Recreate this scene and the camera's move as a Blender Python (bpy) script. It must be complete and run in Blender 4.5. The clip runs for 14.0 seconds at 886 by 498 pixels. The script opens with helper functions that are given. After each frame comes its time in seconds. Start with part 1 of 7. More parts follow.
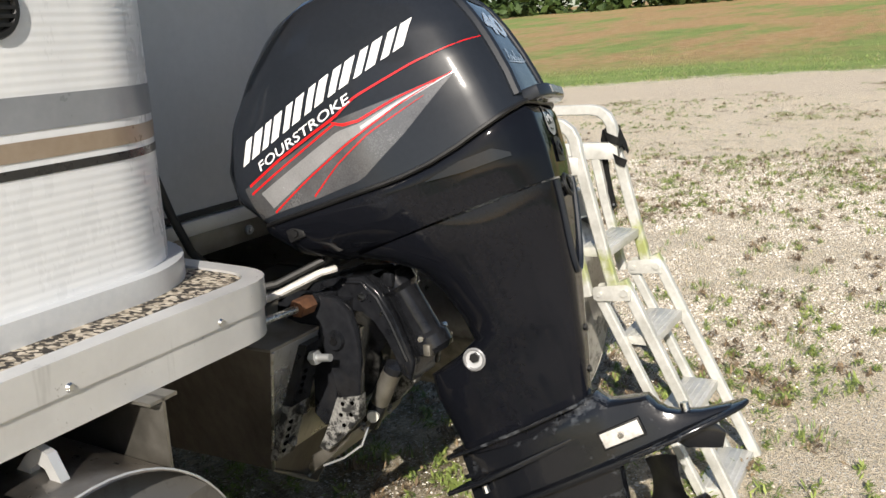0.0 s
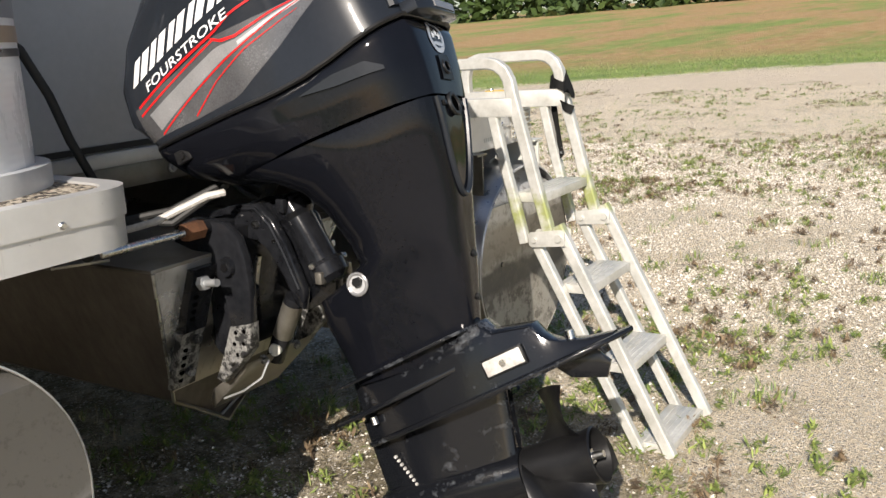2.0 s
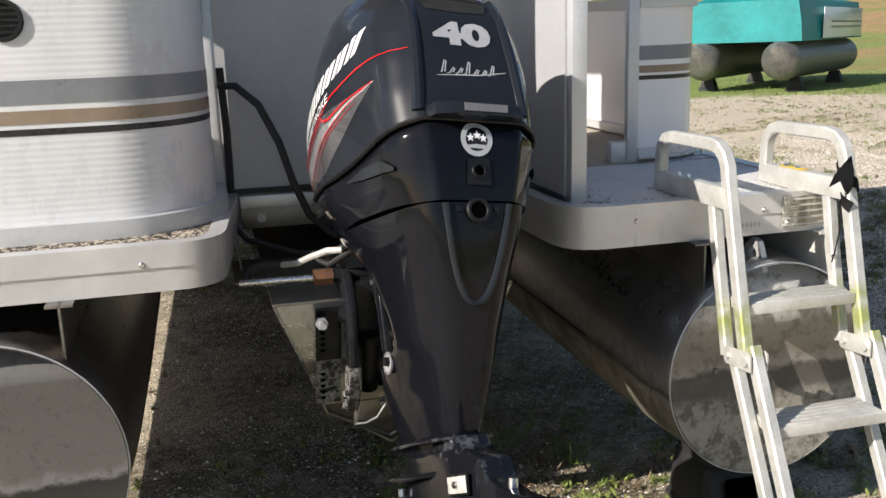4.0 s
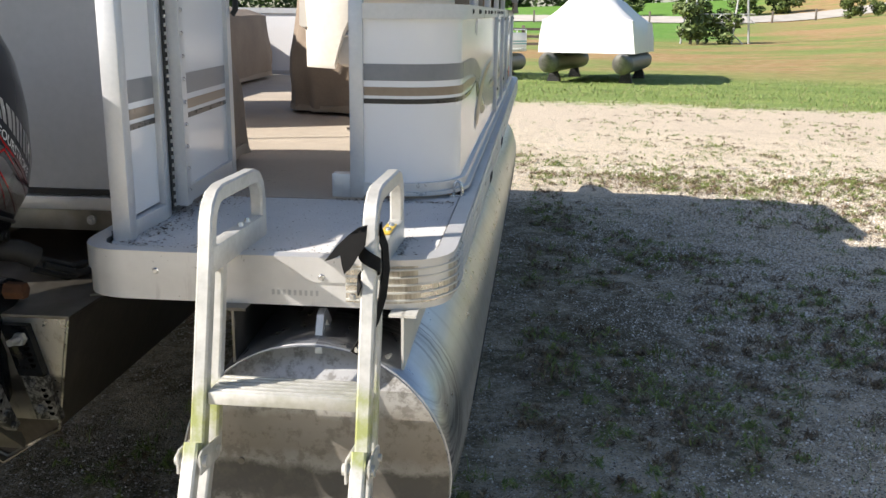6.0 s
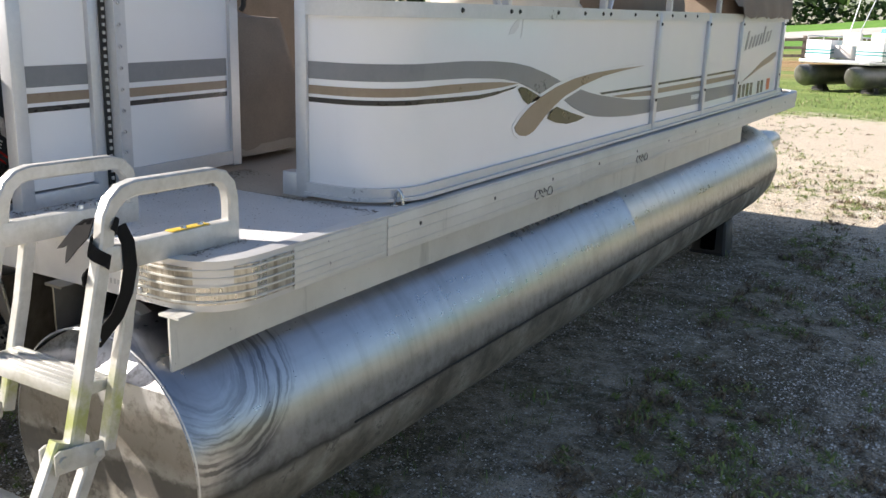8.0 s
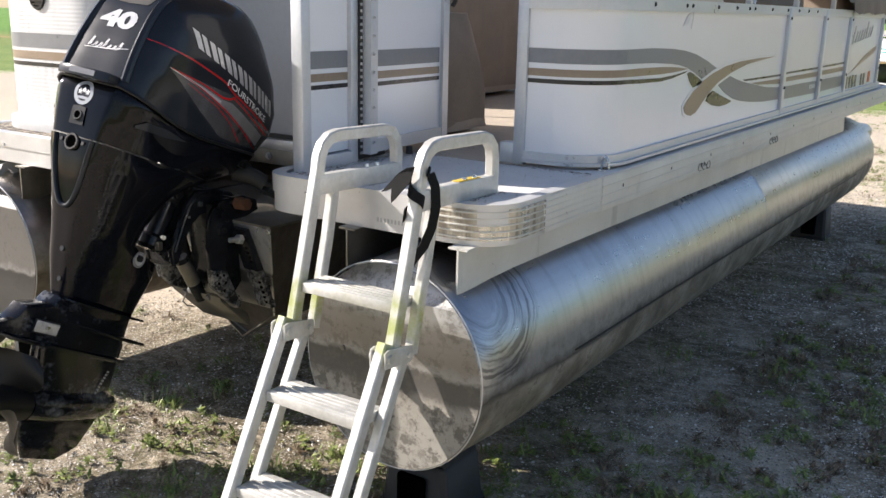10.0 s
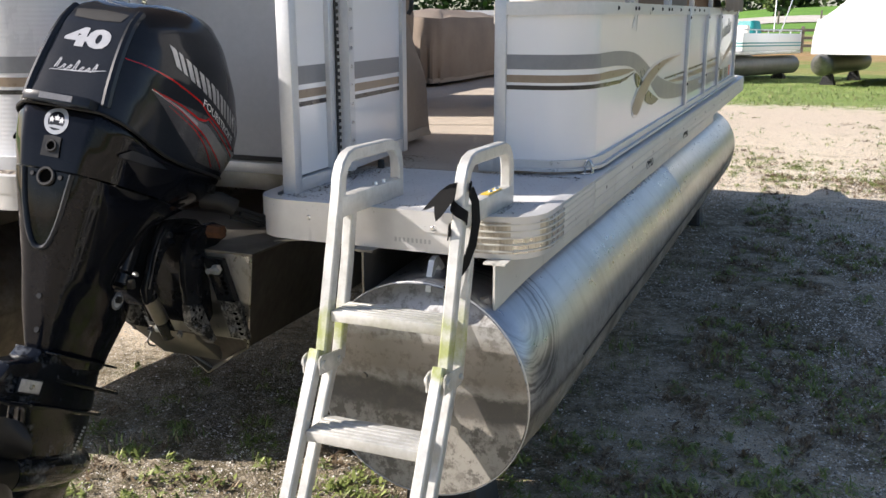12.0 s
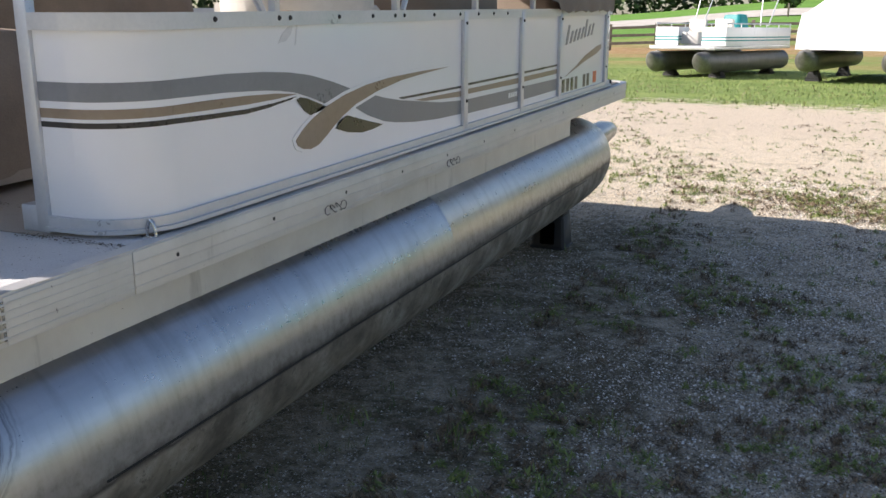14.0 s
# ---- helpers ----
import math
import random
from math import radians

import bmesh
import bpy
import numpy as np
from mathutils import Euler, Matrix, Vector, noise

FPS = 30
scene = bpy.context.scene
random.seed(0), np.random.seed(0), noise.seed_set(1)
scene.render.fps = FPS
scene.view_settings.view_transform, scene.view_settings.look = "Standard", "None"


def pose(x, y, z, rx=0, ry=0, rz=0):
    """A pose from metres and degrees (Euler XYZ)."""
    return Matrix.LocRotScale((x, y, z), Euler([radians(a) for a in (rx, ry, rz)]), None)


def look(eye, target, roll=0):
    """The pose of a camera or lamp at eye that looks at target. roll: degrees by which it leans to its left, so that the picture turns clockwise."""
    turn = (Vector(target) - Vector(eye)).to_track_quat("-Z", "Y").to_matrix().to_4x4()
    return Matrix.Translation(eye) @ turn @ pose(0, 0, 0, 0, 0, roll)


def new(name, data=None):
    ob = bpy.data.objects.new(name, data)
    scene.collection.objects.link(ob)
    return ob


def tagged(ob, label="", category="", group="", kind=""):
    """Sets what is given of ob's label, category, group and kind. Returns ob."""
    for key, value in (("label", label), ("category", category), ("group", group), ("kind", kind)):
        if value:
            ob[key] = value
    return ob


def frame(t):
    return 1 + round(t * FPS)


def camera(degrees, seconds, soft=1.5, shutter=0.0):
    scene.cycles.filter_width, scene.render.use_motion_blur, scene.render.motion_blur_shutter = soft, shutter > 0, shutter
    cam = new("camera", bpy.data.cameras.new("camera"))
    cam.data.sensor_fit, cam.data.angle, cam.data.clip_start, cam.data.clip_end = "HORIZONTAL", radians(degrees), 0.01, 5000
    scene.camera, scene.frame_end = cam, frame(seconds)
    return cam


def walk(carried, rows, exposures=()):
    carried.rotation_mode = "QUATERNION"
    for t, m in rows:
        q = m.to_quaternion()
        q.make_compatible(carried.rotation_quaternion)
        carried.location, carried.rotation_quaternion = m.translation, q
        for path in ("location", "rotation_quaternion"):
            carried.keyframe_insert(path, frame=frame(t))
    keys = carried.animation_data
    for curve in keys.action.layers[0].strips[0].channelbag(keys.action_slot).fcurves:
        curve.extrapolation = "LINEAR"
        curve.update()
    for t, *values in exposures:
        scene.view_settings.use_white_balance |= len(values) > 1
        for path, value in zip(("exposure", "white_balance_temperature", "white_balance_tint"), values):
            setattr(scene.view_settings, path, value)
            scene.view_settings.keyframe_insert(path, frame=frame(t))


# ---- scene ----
cam = camera(51.3, 14.0)
PATH = [
    (0, (-1.874, -1.15, 1.41), (-0.177, -0.187, 0.973), -4.1),
    (0.5, (-1.874, -1.152, 1.405), (-0.177, -0.188, 0.968), -4.1),
    (1, (-1.884, -1.19, 1.401), (-0.187, -0.225, 0.966), -4.3),
    (1.5, (-1.865, -1.301, 1.287), (-0.171, -0.332, 0.85), -4.3),
    (2, (-1.673, -1.448, 1.212), (-0.038, -0.381, 0.78), -4.2),
    (2.2, (-1.645, -1.534, 1.22), (-0.076, -0.366, 0.801), -4.1),
    (3.25, (-1.15, -1.96, 1.33), (-0.188, -0.261, 0.897), -2.9),
    (4.3, (-0.217, -2.243, 1.437), (0.177, -0.331, 1.001), -1.4),
    (4.5, (0.002, -2.26, 1.432), (0.386, -0.347, 0.994), -1.1),
    (5, (0.526, -2.231, 1.453), (0.816, -0.303, 1.008), -0.8),
    (5.5, (1.007, -2.059, 1.474), (1.102, -0.113, 1.023), 0.1),
    (6, (1.389, -1.943, 1.48), (1.198, -0.006, 1.023), 0.8),
    (6.5, (1.677, -1.69, 1.476), (1.174, 0.186, 1.002), 1.4),
    (7, (1.945, -1.39, 1.498), (1.212, 0.408, 1.019), 1.9),
    (7.2, (2.056, -1.33, 1.498), (1.246, 0.435, 1.02), 2.1),
    (8.25, (2.67, -1.38, 1.5), (1.645, 0.273, 1.033), 2.1),
    (9.3, (2.765, -1.827, 1.486), (1.672, -0.215, 1.028), 1.9),
    (9.5, (2.67, -1.926, 1.484), (1.581, -0.313, 1.023), 2.0),
    (10, (2.393, -2.036, 1.449), (1.317, -0.417, 0.98), 1.9),
    (10.5, (2.05, -2.006, 1.443), (1.035, -0.346, 0.978), 1.5),
    (11, (1.852, -2.136, 1.463), (0.931, -0.42, 1.008), 1.2),
    (11.5, (1.762, -2.246, 1.488), (0.959, -0.47, 1.041), 0.7),
    (12, (1.864, -2.227, 1.456), (1.128, -0.424, 1.001), 0.3),
    (12.5, (2.104, -2.077, 1.443), (1.377, -0.271, 0.982), 0.2),
    (13, (2.253, -1.816, 1.458), (1.524, -0.014, 0.988), 0.2),
    (13.5, (2.457, -1.432, 1.492), (1.715, 0.364, 1.02), 0.0),
    (14, (2.736, -1.05, 1.538), (1.974, 0.737, 1.064), 0.5),
]
walk(cam, [(t, look(eye, target, roll)) for t, eye, target, roll in PATH],
     [(0.0, 0.53, 6480, 11), (2.2, 0.56, 6560, 13), (4.3, 0.58, 6400, 13), (5.0, 0.87, 6420, 13), (5.5, 0.94, 6450, 13), (6.5, 0.97, 6450, 14), (9.5, 1.14, 6370, 16), (10.5, 0.96, 6340, 16), (12.5, 0.93, 6360, 16), (14.0, 0.88, 6380, 17)])


# ---- world, sun ----
SUN_TO = Vector((1.56, 0.60, -1.0))          # the way the sunlight travels
world = bpy.data.worlds.new("world")
scene.world = world
world.use_nodes = True
wn = world.node_tree
sky = wn.nodes.new("ShaderNodeTexSky")
sky.sky_type, sky.sun_disc = "NISHITA", False
sky.sun_elevation = math.atan2(1.0, math.hypot(1.56, 0.60))
sky.sun_rotation = math.atan2(-1.56, -0.60)
sky.air_density, sky.dust_density, sky.ozone_density = 1.0, 0.9, 1.2
wn.links.new(sky.outputs[0], wn.nodes["Background"].inputs[0])
wn.nodes["Background"].inputs[1].default_value = 0.075
sun = new("sun", bpy.data.lights.new("sun", "SUN"))
sun.data.energy, sun.data.angle, sun.data.color = 4.7, radians(0.5), (1.0, 0.93, 0.82)
sun.matrix_world = look(-SUN_TO * 20, (0, 0, 0))


# ---- materials ----
class Nodes:
    """A small hand for node trees."""
    def __init__(self, name, rough=0.5, metal=0.0):
        self.m = bpy.data.materials.new(name)
        self.m.use_nodes = True
        self.t = self.m.node_tree
        self.b = self.t.nodes["Principled BSDF"]
        self.b.inputs["Roughness"].default_value = rough
        self.b.inputs["Metallic"].default_value = metal
        self.tc = self.t.nodes.new("ShaderNodeTexCoord")

    def put(self, value, socket):
        if isinstance(value, bpy.types.NodeSocket):
            self.t.links.new(value, socket)
        else:
            if isinstance(value, tuple) and len(value) == 3 and socket.type == "RGBA":
                value = (*value, 1.0)
            elif isinstance(value, (int, float)) and socket.type == "RGBA":
                value = (value, value, value, 1.0)
            socket.default_value = value

    def coords(self, scale=(1, 1, 1), kind="Object"):
        n = self.t.nodes.new("ShaderNodeMapping")
        self.t.links.new(self.tc.outputs[kind], n.inputs[0])
        n.inputs["Scale"].default_value = scale
        return n.outputs[0]

    def noise(self, scale, detail=4, rough=0.55, stretch=(1, 1, 1), kind="Object"):
        n = self.t.nodes.new("ShaderNodeTexNoise")
        self.t.links.new(self.coords(stretch, kind), n.inputs["Vector"])
        n.inputs["Scale"].default_value, n.inputs["Detail"].default_value, n.inputs["Roughness"].default_value = scale, detail, rough
        return n.outputs[0]

    def cells(self, scale, what="Color", stretch=(1, 1, 1), kind="Object"):
        n = self.t.nodes.new("ShaderNodeTexVoronoi")
        self.t.links.new(self.coords(stretch, kind), n.inputs["Vector"])
        n.inputs["Scale"].default_value = scale
        return n.outputs[what]

    def ramp(self, fac, *stops):
        n = self.t.nodes.new("ShaderNodeValToRGB")
        self.put(fac, n.inputs[0])
        while len(n.color_ramp.elements) < len(stops):
            n.color_ramp.elements.new(0.5)
        for e, (p, c) in zip(n.color_ramp.elements, stops):
            e.position, e.color = p, ((c, c, c, 1) if not isinstance(c, tuple) else (*c, 1))
        return n.outputs[0]

    def mix(self, fac, a, b, how="MIX"):
        n = self.t.nodes.new("ShaderNodeMix")
        n.data_type, n.blend_type = "RGBA", how
        self.put(fac, n.inputs[0])
        self.put(a, n.inputs[6])
        self.put(b, n.inputs[7])
        return n.outputs[2]

    def math(self, op, a, b=0.0, clamp=False):
        n = self.t.nodes.new("ShaderNodeMath")
        n.operation, n.use_clamp = op, clamp
        self.put(a, n.inputs[0])
        self.put(b, n.inputs[1])
        return n.outputs[0]

    def axis(self, i, kind="Object"):
        n = self.t.nodes.new("ShaderNodeSeparateXYZ")
        self.t.links.new(self.tc.outputs[kind], n.inputs[0])
        return n.outputs[i]

    def bump(self, height, strength=0.3, distance=0.01):
        n = self.t.nodes.new("ShaderNodeBump")
        n.inputs["Strength"].default_value, n.inputs["Distance"].default_value = strength, distance
        self.put(height, n.inputs["Height"])
        self.t.links.new(n.outputs[0], self.b.inputs["Normal"])

    def done(self, color, rough=None):
        self.put(color, self.b.inputs["Base Color"])
        if rough is not None:
            self.put(rough, self.b.inputs["Roughness"])
        return self.m


def worn(name, a, b, rough=0.5, metal=0.0, scale=6.0, grain=60.0, bump=0.08, spread=0.12, stretch=(1, 1, 1), coat=0.0, shine=0.5):
    """A surface that drifts between two colours, with grain, blotches in its gloss and fine relief."""
    n = Nodes(name, rough, metal)
    big, fine = n.noise(scale, 5, 0.6, stretch), n.noise(grain, 3, 0.6, stretch)
    f = n.math("ADD", n.math("MULTIPLY", big, 0.7), n.math("MULTIPLY", fine, 0.3))
    col = n.ramp(f, (0.35, a), (0.65, b))
    r = n.ramp(f, (0.3, max(rough - spread, 0.03)), (0.7, min(rough + spread, 1.0)))
    if bump:
        n.bump(fine, bump, 0.004)
    n.b.inputs["Coat Weight"].default_value = coat
    n.b.inputs["Specular IOR Level"].default_value = shine
    n.b.inputs["Coat Roughness"].default_value = 0.08
    return n.done(col, r)


M = {}
M["white"] = worn("white panel paint", (0.83, 0.84, 0.855), (0.87, 0.876, 0.884), 0.16, 0, 0.5, 6, 0.0, 0.01)
M["slate"] = worn("slate stripe vinyl", (0.19, 0.20, 0.215), (0.24, 0.25, 0.265), 0.35, 0, 4, 60, 0.02)
M["bronze"] = worn("bronze stripe vinyl", (0.25, 0.19, 0.135), (0.32, 0.255, 0.19), 0.35, 0.1, 5, 60, 0.02)
M["ink"] = worn("black stripe vinyl", (0.012, 0.012, 0.014), (0.03, 0.03, 0.03), 0.3, 0, 5, 60, 0.02)
M["leaf_green"] = worn("dark olive vinyl", (0.03, 0.035, 0.018), (0.06, 0.06, 0.035), 0.3, 0.3, 12, 60, 0.02)
M["rail"] = worn("anodised fence rail", (0.56, 0.58, 0.60), (0.66, 0.67, 0.68), 0.38, 0.35, 5, 80, 0.04)
M["lining"] = worn("grey fence lining", (0.40, 0.408, 0.415), (0.48, 0.485, 0.49), 0.4, 0, 2, 40, 0.04)
M["steel"] = worn("bright steel", (0.50, 0.50, 0.50), (0.72, 0.72, 0.70), 0.28, 1.0, 10, 80, 0.05)
M["gloss"] = worn("black gloss cowl paint", (0.012, 0.0145, 0.019), (0.018, 0.021, 0.027), 0.07, 0, 2, 90, 0.008, 0.03, (1, 1, 1), 0.22, 0.20)
M["gloss"].node_tree.nodes["Principled BSDF"].inputs["Coat Roughness"].default_value = 0.30
M["leg"] = worn("black gloss leg paint", (0.0038, 0.0042, 0.0060), (0.0068, 0.0075, 0.0105), 0.07, 0, 2, 90, 0.008, 0.03, (1, 1, 1), 0.0, 0.24)
M["plastic"] = worn("black moulded plastic", (0.005, 0.005, 0.006), (0.012, 0.012, 0.012), 0.42, 0, 8, 90, 0.05, 0.12, (1, 1, 1), 0.0, 0.35)
M["rubber"] = worn("black rubber", (0.012, 0.012, 0.012), (0.03, 0.03, 0.028), 0.6, 0, 8, 90, 0.08)
M["casting"] = worn("black painted casting", (0.006, 0.0065, 0.008), (0.018, 0.019, 0.022), 0.13, 0, 14, 60, 0.06, 0.07, (1, 1, 1), 0.0, 0.28)
M["vinyl"] = worn("cream seat vinyl", (0.60, 0.57, 0.51), (0.72, 0.69, 0.63), 0.45, 0, 3, 50, 0.06)
M["canvas"] = worn("brown weathered canvas", (0.19, 0.148, 0.112), (0.29, 0.235, 0.18), 0.85, 0, 3, 160, 0.25)
M["hem"] = worn("faded canvas hem", (0.26, 0.215, 0.17), (0.36, 0.31, 0.25), 0.85, 0, 4, 160, 0.2)
M["old_float"] = worn("dull oxidised float aluminium", (0.10, 0.098, 0.092), (0.24, 0.235, 0.22), 0.5, 0.5, 3, 20, 0.1)
M["wrap"] = worn("white shrink wrap", (0.80, 0.81, 0.82), (0.88, 0.88, 0.88), 0.4, 0, 1.5, 12, 0.3)
M["teal"] = worn("teal tarpaulin", (0.0, 0.17, 0.175), (0.01, 0.28, 0.285), 0.5, 0, 1.2, 10, 0.3)
M["wood"] = worn("weathered fence wood", (0.10, 0.085, 0.07), (0.22, 0.19, 0.16), 0.85, 0, 3, 30, 0.3)
M["galv"] = worn("galvanised steel", (0.38, 0.39, 0.40), (0.52, 0.53, 0.53), 0.5, 0.7, 3, 30, 0.1)
M["red"] = worn("red decal", (0.50, 0.01, 0.012), (0.62, 0.02, 0.02), 0.2, 0, 8, 60, 0.01, 0.05, (1, 1, 1), 0.8)
M["silver"] = worn("silver decal", (0.42, 0.43, 0.44), (0.58, 0.58, 0.59), 0.25, 0.2, 8, 60, 0.01, 0.05, (1, 1, 1), 0.8)
M["decal_mid"] = worn("mid grey decal", (0.16, 0.16, 0.165), (0.26, 0.26, 0.265), 0.25, 0.2, 5, 300, 0.01, 0.05)
M["decal_grey"] = worn("grey decal", (0.05, 0.05, 0.053), (0.13, 0.13, 0.135), 0.25, 0.2, 5, 300, 0.01, 0.05, (1, 1, 1), 0.8)
M["decal_fade"] = worn("light grey decal", (0.20, 0.20, 0.205), (0.34, 0.34, 0.345), 0.25, 0.2, 5, 300, 0.01, 0.05, (1, 1, 1), 0.8)
M["block"] = worn("black plastic block", (0.012, 0.013, 0.014), (0.03, 0.03, 0.031), 0.6, 0, 6, 60, 0.15)
M["yellow"] = worn("yellow tape", (0.62, 0.42, 0.04), (0.72, 0.52, 0.08), 0.5)
M["smear"] = worn("grey scuff", (0.62, 0.63, 0.64), (0.72, 0.72, 0.72), 0.5)
# box sides: brown stain, with the shade under the deck mixed into the colour
M["box_side"] = worn("stained and shade-darkened box side", (0.05, 0.043, 0.036), (0.17, 0.15, 0.13), 0.45, 0.3, 3, 40, 0.08, 0.1, (1, 1, 0.5), 0.0, 0.3)
# flat black that paints the darkness of holes not actually cut
M["void"] = worn("unlit black hole", (0.001, 0.001, 0.001), (0.002, 0.002, 0.002), 1.0, 0, 5, 60, 0.0, 0.0, (1, 1, 1), 0.0, 0.0)
M["anode"] = worn("pale oxidised zinc", (0.42, 0.40, 0.37), (0.66, 0.64, 0.60), 0.6, 0.2, 30, 120, 0.2)
M["rust"] = worn("rusty steel", (0.07, 0.032, 0.018), (0.19, 0.085, 0.04), 0.8, 0.2, 20, 90, 0.3)
M["orange"] = worn("orange sticker", (0.65, 0.16, 0.05), (0.75, 0.22, 0.08), 0.5)
M["strap"] = worn("black webbing", (0.006, 0.006, 0.006), (0.014, 0.014, 0.014), 0.8, 0, 20, 400, 0.3, 0.12, (1, 1, 1), 0.0, 0.2)


def aluminium_tube():
    """Mill-finish float aluminium: long rolled streaks, arcs from a grinder at the aft end, a dirty line and dull scum low on the side."""
    n = Nodes("pontoon aluminium", 0.3, 0.9)
    streak = n.noise(3.0, 6, 0.62, (5, 0.35, 5))
    blot, fine = n.noise(6.0, 6, 0.65), n.noise(26, 4, 0.7)
    y, z = n.axis(1), n.axis(2)
    edge = n.math("ADD", z, n.math("MULTIPLY", n.math("SUBTRACT", blot, 0.5), 0.07))
    low = n.ramp(n.math("ADD", edge, 1.0), (0.478, 1.0), (0.492, 0.0))
    line = n.ramp(n.math("ADD", edge, 1.0), (0.472, 0.0), (0.487, 0.85), (0.495, 0.55), (0.518, 0.0))
    haze = n.ramp(n.math("ADD", n.math("ADD", z, n.math("MULTIPLY", n.math("SUBTRACT", fine, 0.5), 0.20)), 1.0), (0.50, 0.8), (0.60, 0.0))
    clean = n.ramp(n.math("ADD", n.math("MULTIPLY", streak, 0.6), n.math("MULTIPLY", blot, 0.4)), (0.35, (0.455, 0.462, 0.472)), (0.65, (0.56, 0.566, 0.575)))
    clean = n.mix(n.ramp(n.noise(4.0, 5, 0.65, (0.6, 4.0, 0.6)), (0.48, 0.0), (0.66, 0.45)), clean, (0.33, 0.33, 0.335))
    clean = n.mix(haze, clean, n.ramp(fine, (0.35, (0.30, 0.28, 0.245)), (0.65, (0.50, 0.48, 0.44))))
    stain = n.ramp(n.noise(2.2, 6, 0.68, (1.6, 0.7, 1.6)), (0.52, 0.0), (0.70, 0.30))
    clean = n.mix(stain, clean, (0.24, 0.235, 0.23))
    clean = n.mix(n.ramp(n.noise(11, 5, 0.7, (1, 0.6, 1)), (0.68, 0.0), (0.74, 0.18)), clean, (0.62, 0.62, 0.61))
    d = n.math("SQRT", n.math("ADD", n.math("POWER", n.math("SUBTRACT", y, 0.01), 2.0), n.math("POWER", n.math("MULTIPLY", n.math("ADD", z, 0.235), 1.1), 2.0)))
    d = n.math("ADD", d, n.math("MULTIPLY", n.math("SUBTRACT", blot, 0.5), 0.045))
    arcs = n.t.nodes.new("ShaderNodeTexNoise")
    c = n.t.nodes.new("ShaderNodeCombineXYZ")
    n.put(n.math("MULTIPLY", d, 95.0), c.inputs[0])
    n.put(n.math("MULTIPLY", y, 6.0), c.inputs[1])
    n.put(n.math("MULTIPLY", z, 6.0), c.inputs[2])
    n.t.links.new(c.outputs[0], arcs.inputs["Vector"])
    arcs.inputs["Scale"].default_value = 1.0
    rub = n.math("MULTIPLY", n.ramp(arcs.outputs[0], (0.42, 0.05), (0.62, 1.0)), n.ramp(n.math("ADD", d, n.math("MULTIPLY", n.math("SUBTRACT", blot, 0.5), 0.05)), (0.04, 0.0), (0.12, 0.55), (0.24, 0.85), (0.27, 0.0)))
    rub = n.math("MULTIPLY", rub, n.math("GREATER_THAN", n.axis(0), 0.93))
    clean = n.mix(rub, clean, (0.085, 0.085, 0.09))
    scum = n.ramp(blot, (0.35, (0.12, 0.108, 0.088)), (0.52, (0.25, 0.23, 0.19)), (0.68, (0.42, 0.40, 0.35)))
    spots = n.ramp(n.noise(18, 4, 0.7), (0.58, 0.0), (0.63, 1.0))
    col = n.mix(low, clean, n.mix(n.math("MULTIPLY", spots, 0.7), scum, (0.12, 0.11, 0.09)))
    col = n.mix(line, col, (0.055, 0.05, 0.043))
    # the far float is browner: old scum, plus brown ground bounce painted in
    bounce_film = n.math("MULTIPLY", n.math("LESS_THAN", n.axis(0), -0.3), n.ramp(blot, (0.35, 0.45), (0.6, 0.8)))
    col = n.mix(bounce_film, col, n.ramp(fine, (0.35, (0.13, 0.10, 0.068)), (0.65, (0.25, 0.20, 0.145))))
    rough = n.mix(low, n.mix(haze, n.ramp(n.math("ADD", n.math("MULTIPLY", streak, 0.5), n.math("MULTIPLY", fine, 0.5)), (0.35, 0.25), (0.65, 0.36)), 0.5), 0.65)
    metal = n.math("SUBTRACT", 0.92, n.math("MULTIPLY", n.math("MAXIMUM", low, n.math("MULTIPLY", haze, 0.5)), 0.6))
    n.put(metal, n.b.inputs["Metallic"])
    n.bump(n.math("ADD", n.math("MULTIPLY", streak, 0.5), n.math("ADD", n.math("MULTIPLY", fine, 0.12), n.math("MULTIPLY", n.noise(1.4, 2, 0.5), 0.5))), 0.018, 0.008)
    return n.done(col, rough)


def dirty_plate():
    """Dull aluminium plate with water lines and dark splashes."""
    n = Nodes("dirty aluminium plate", 0.42, 0.85)
    blot, streak = n.noise(6, 6, 0.65), n.noise(3, 5, 0.6, (1, 1, 0.25))
    col = n.ramp(n.math("ADD", n.math("MULTIPLY", blot, 0.6), n.math("MULTIPLY", streak, 0.4)), (0.32, (0.11, 0.10, 0.085)), (0.5, (0.25, 0.235, 0.205)), (0.68, (0.42, 0.40, 0.36)))
    n.bump(blot, 0.12, 0.006)
    return n.done(col, n.ramp(blot, (0.35, 0.30), (0.65, 0.6)))


def grimy(name, a, b, metal):
    """Satin aluminium trim with grey drips, specks and dull patches."""
    n = Nodes(name, 0.38, metal)
    big, drip = n.noise(3, 6, 0.65), n.noise(9, 5, 0.7, (1, 1, 0.15))
    col = n.ramp(big, (0.35, a), (0.65, b))
    col = n.mix(n.ramp(drip, (0.60, 0.0), (0.72, 0.55)), col, tuple(c * 0.45 for c in a))
    col = n.mix(n.ramp(n.noise(55, 4, 0.75), (0.68, 0.0), (0.72, 0.7)), col, (0.12, 0.11, 0.09))
    n.bump(n.noise(70, 3, 0.6), 0.04, 0.003)
    return n.done(col, n.ramp(big, (0.3, 0.30), (0.7, 0.50)))


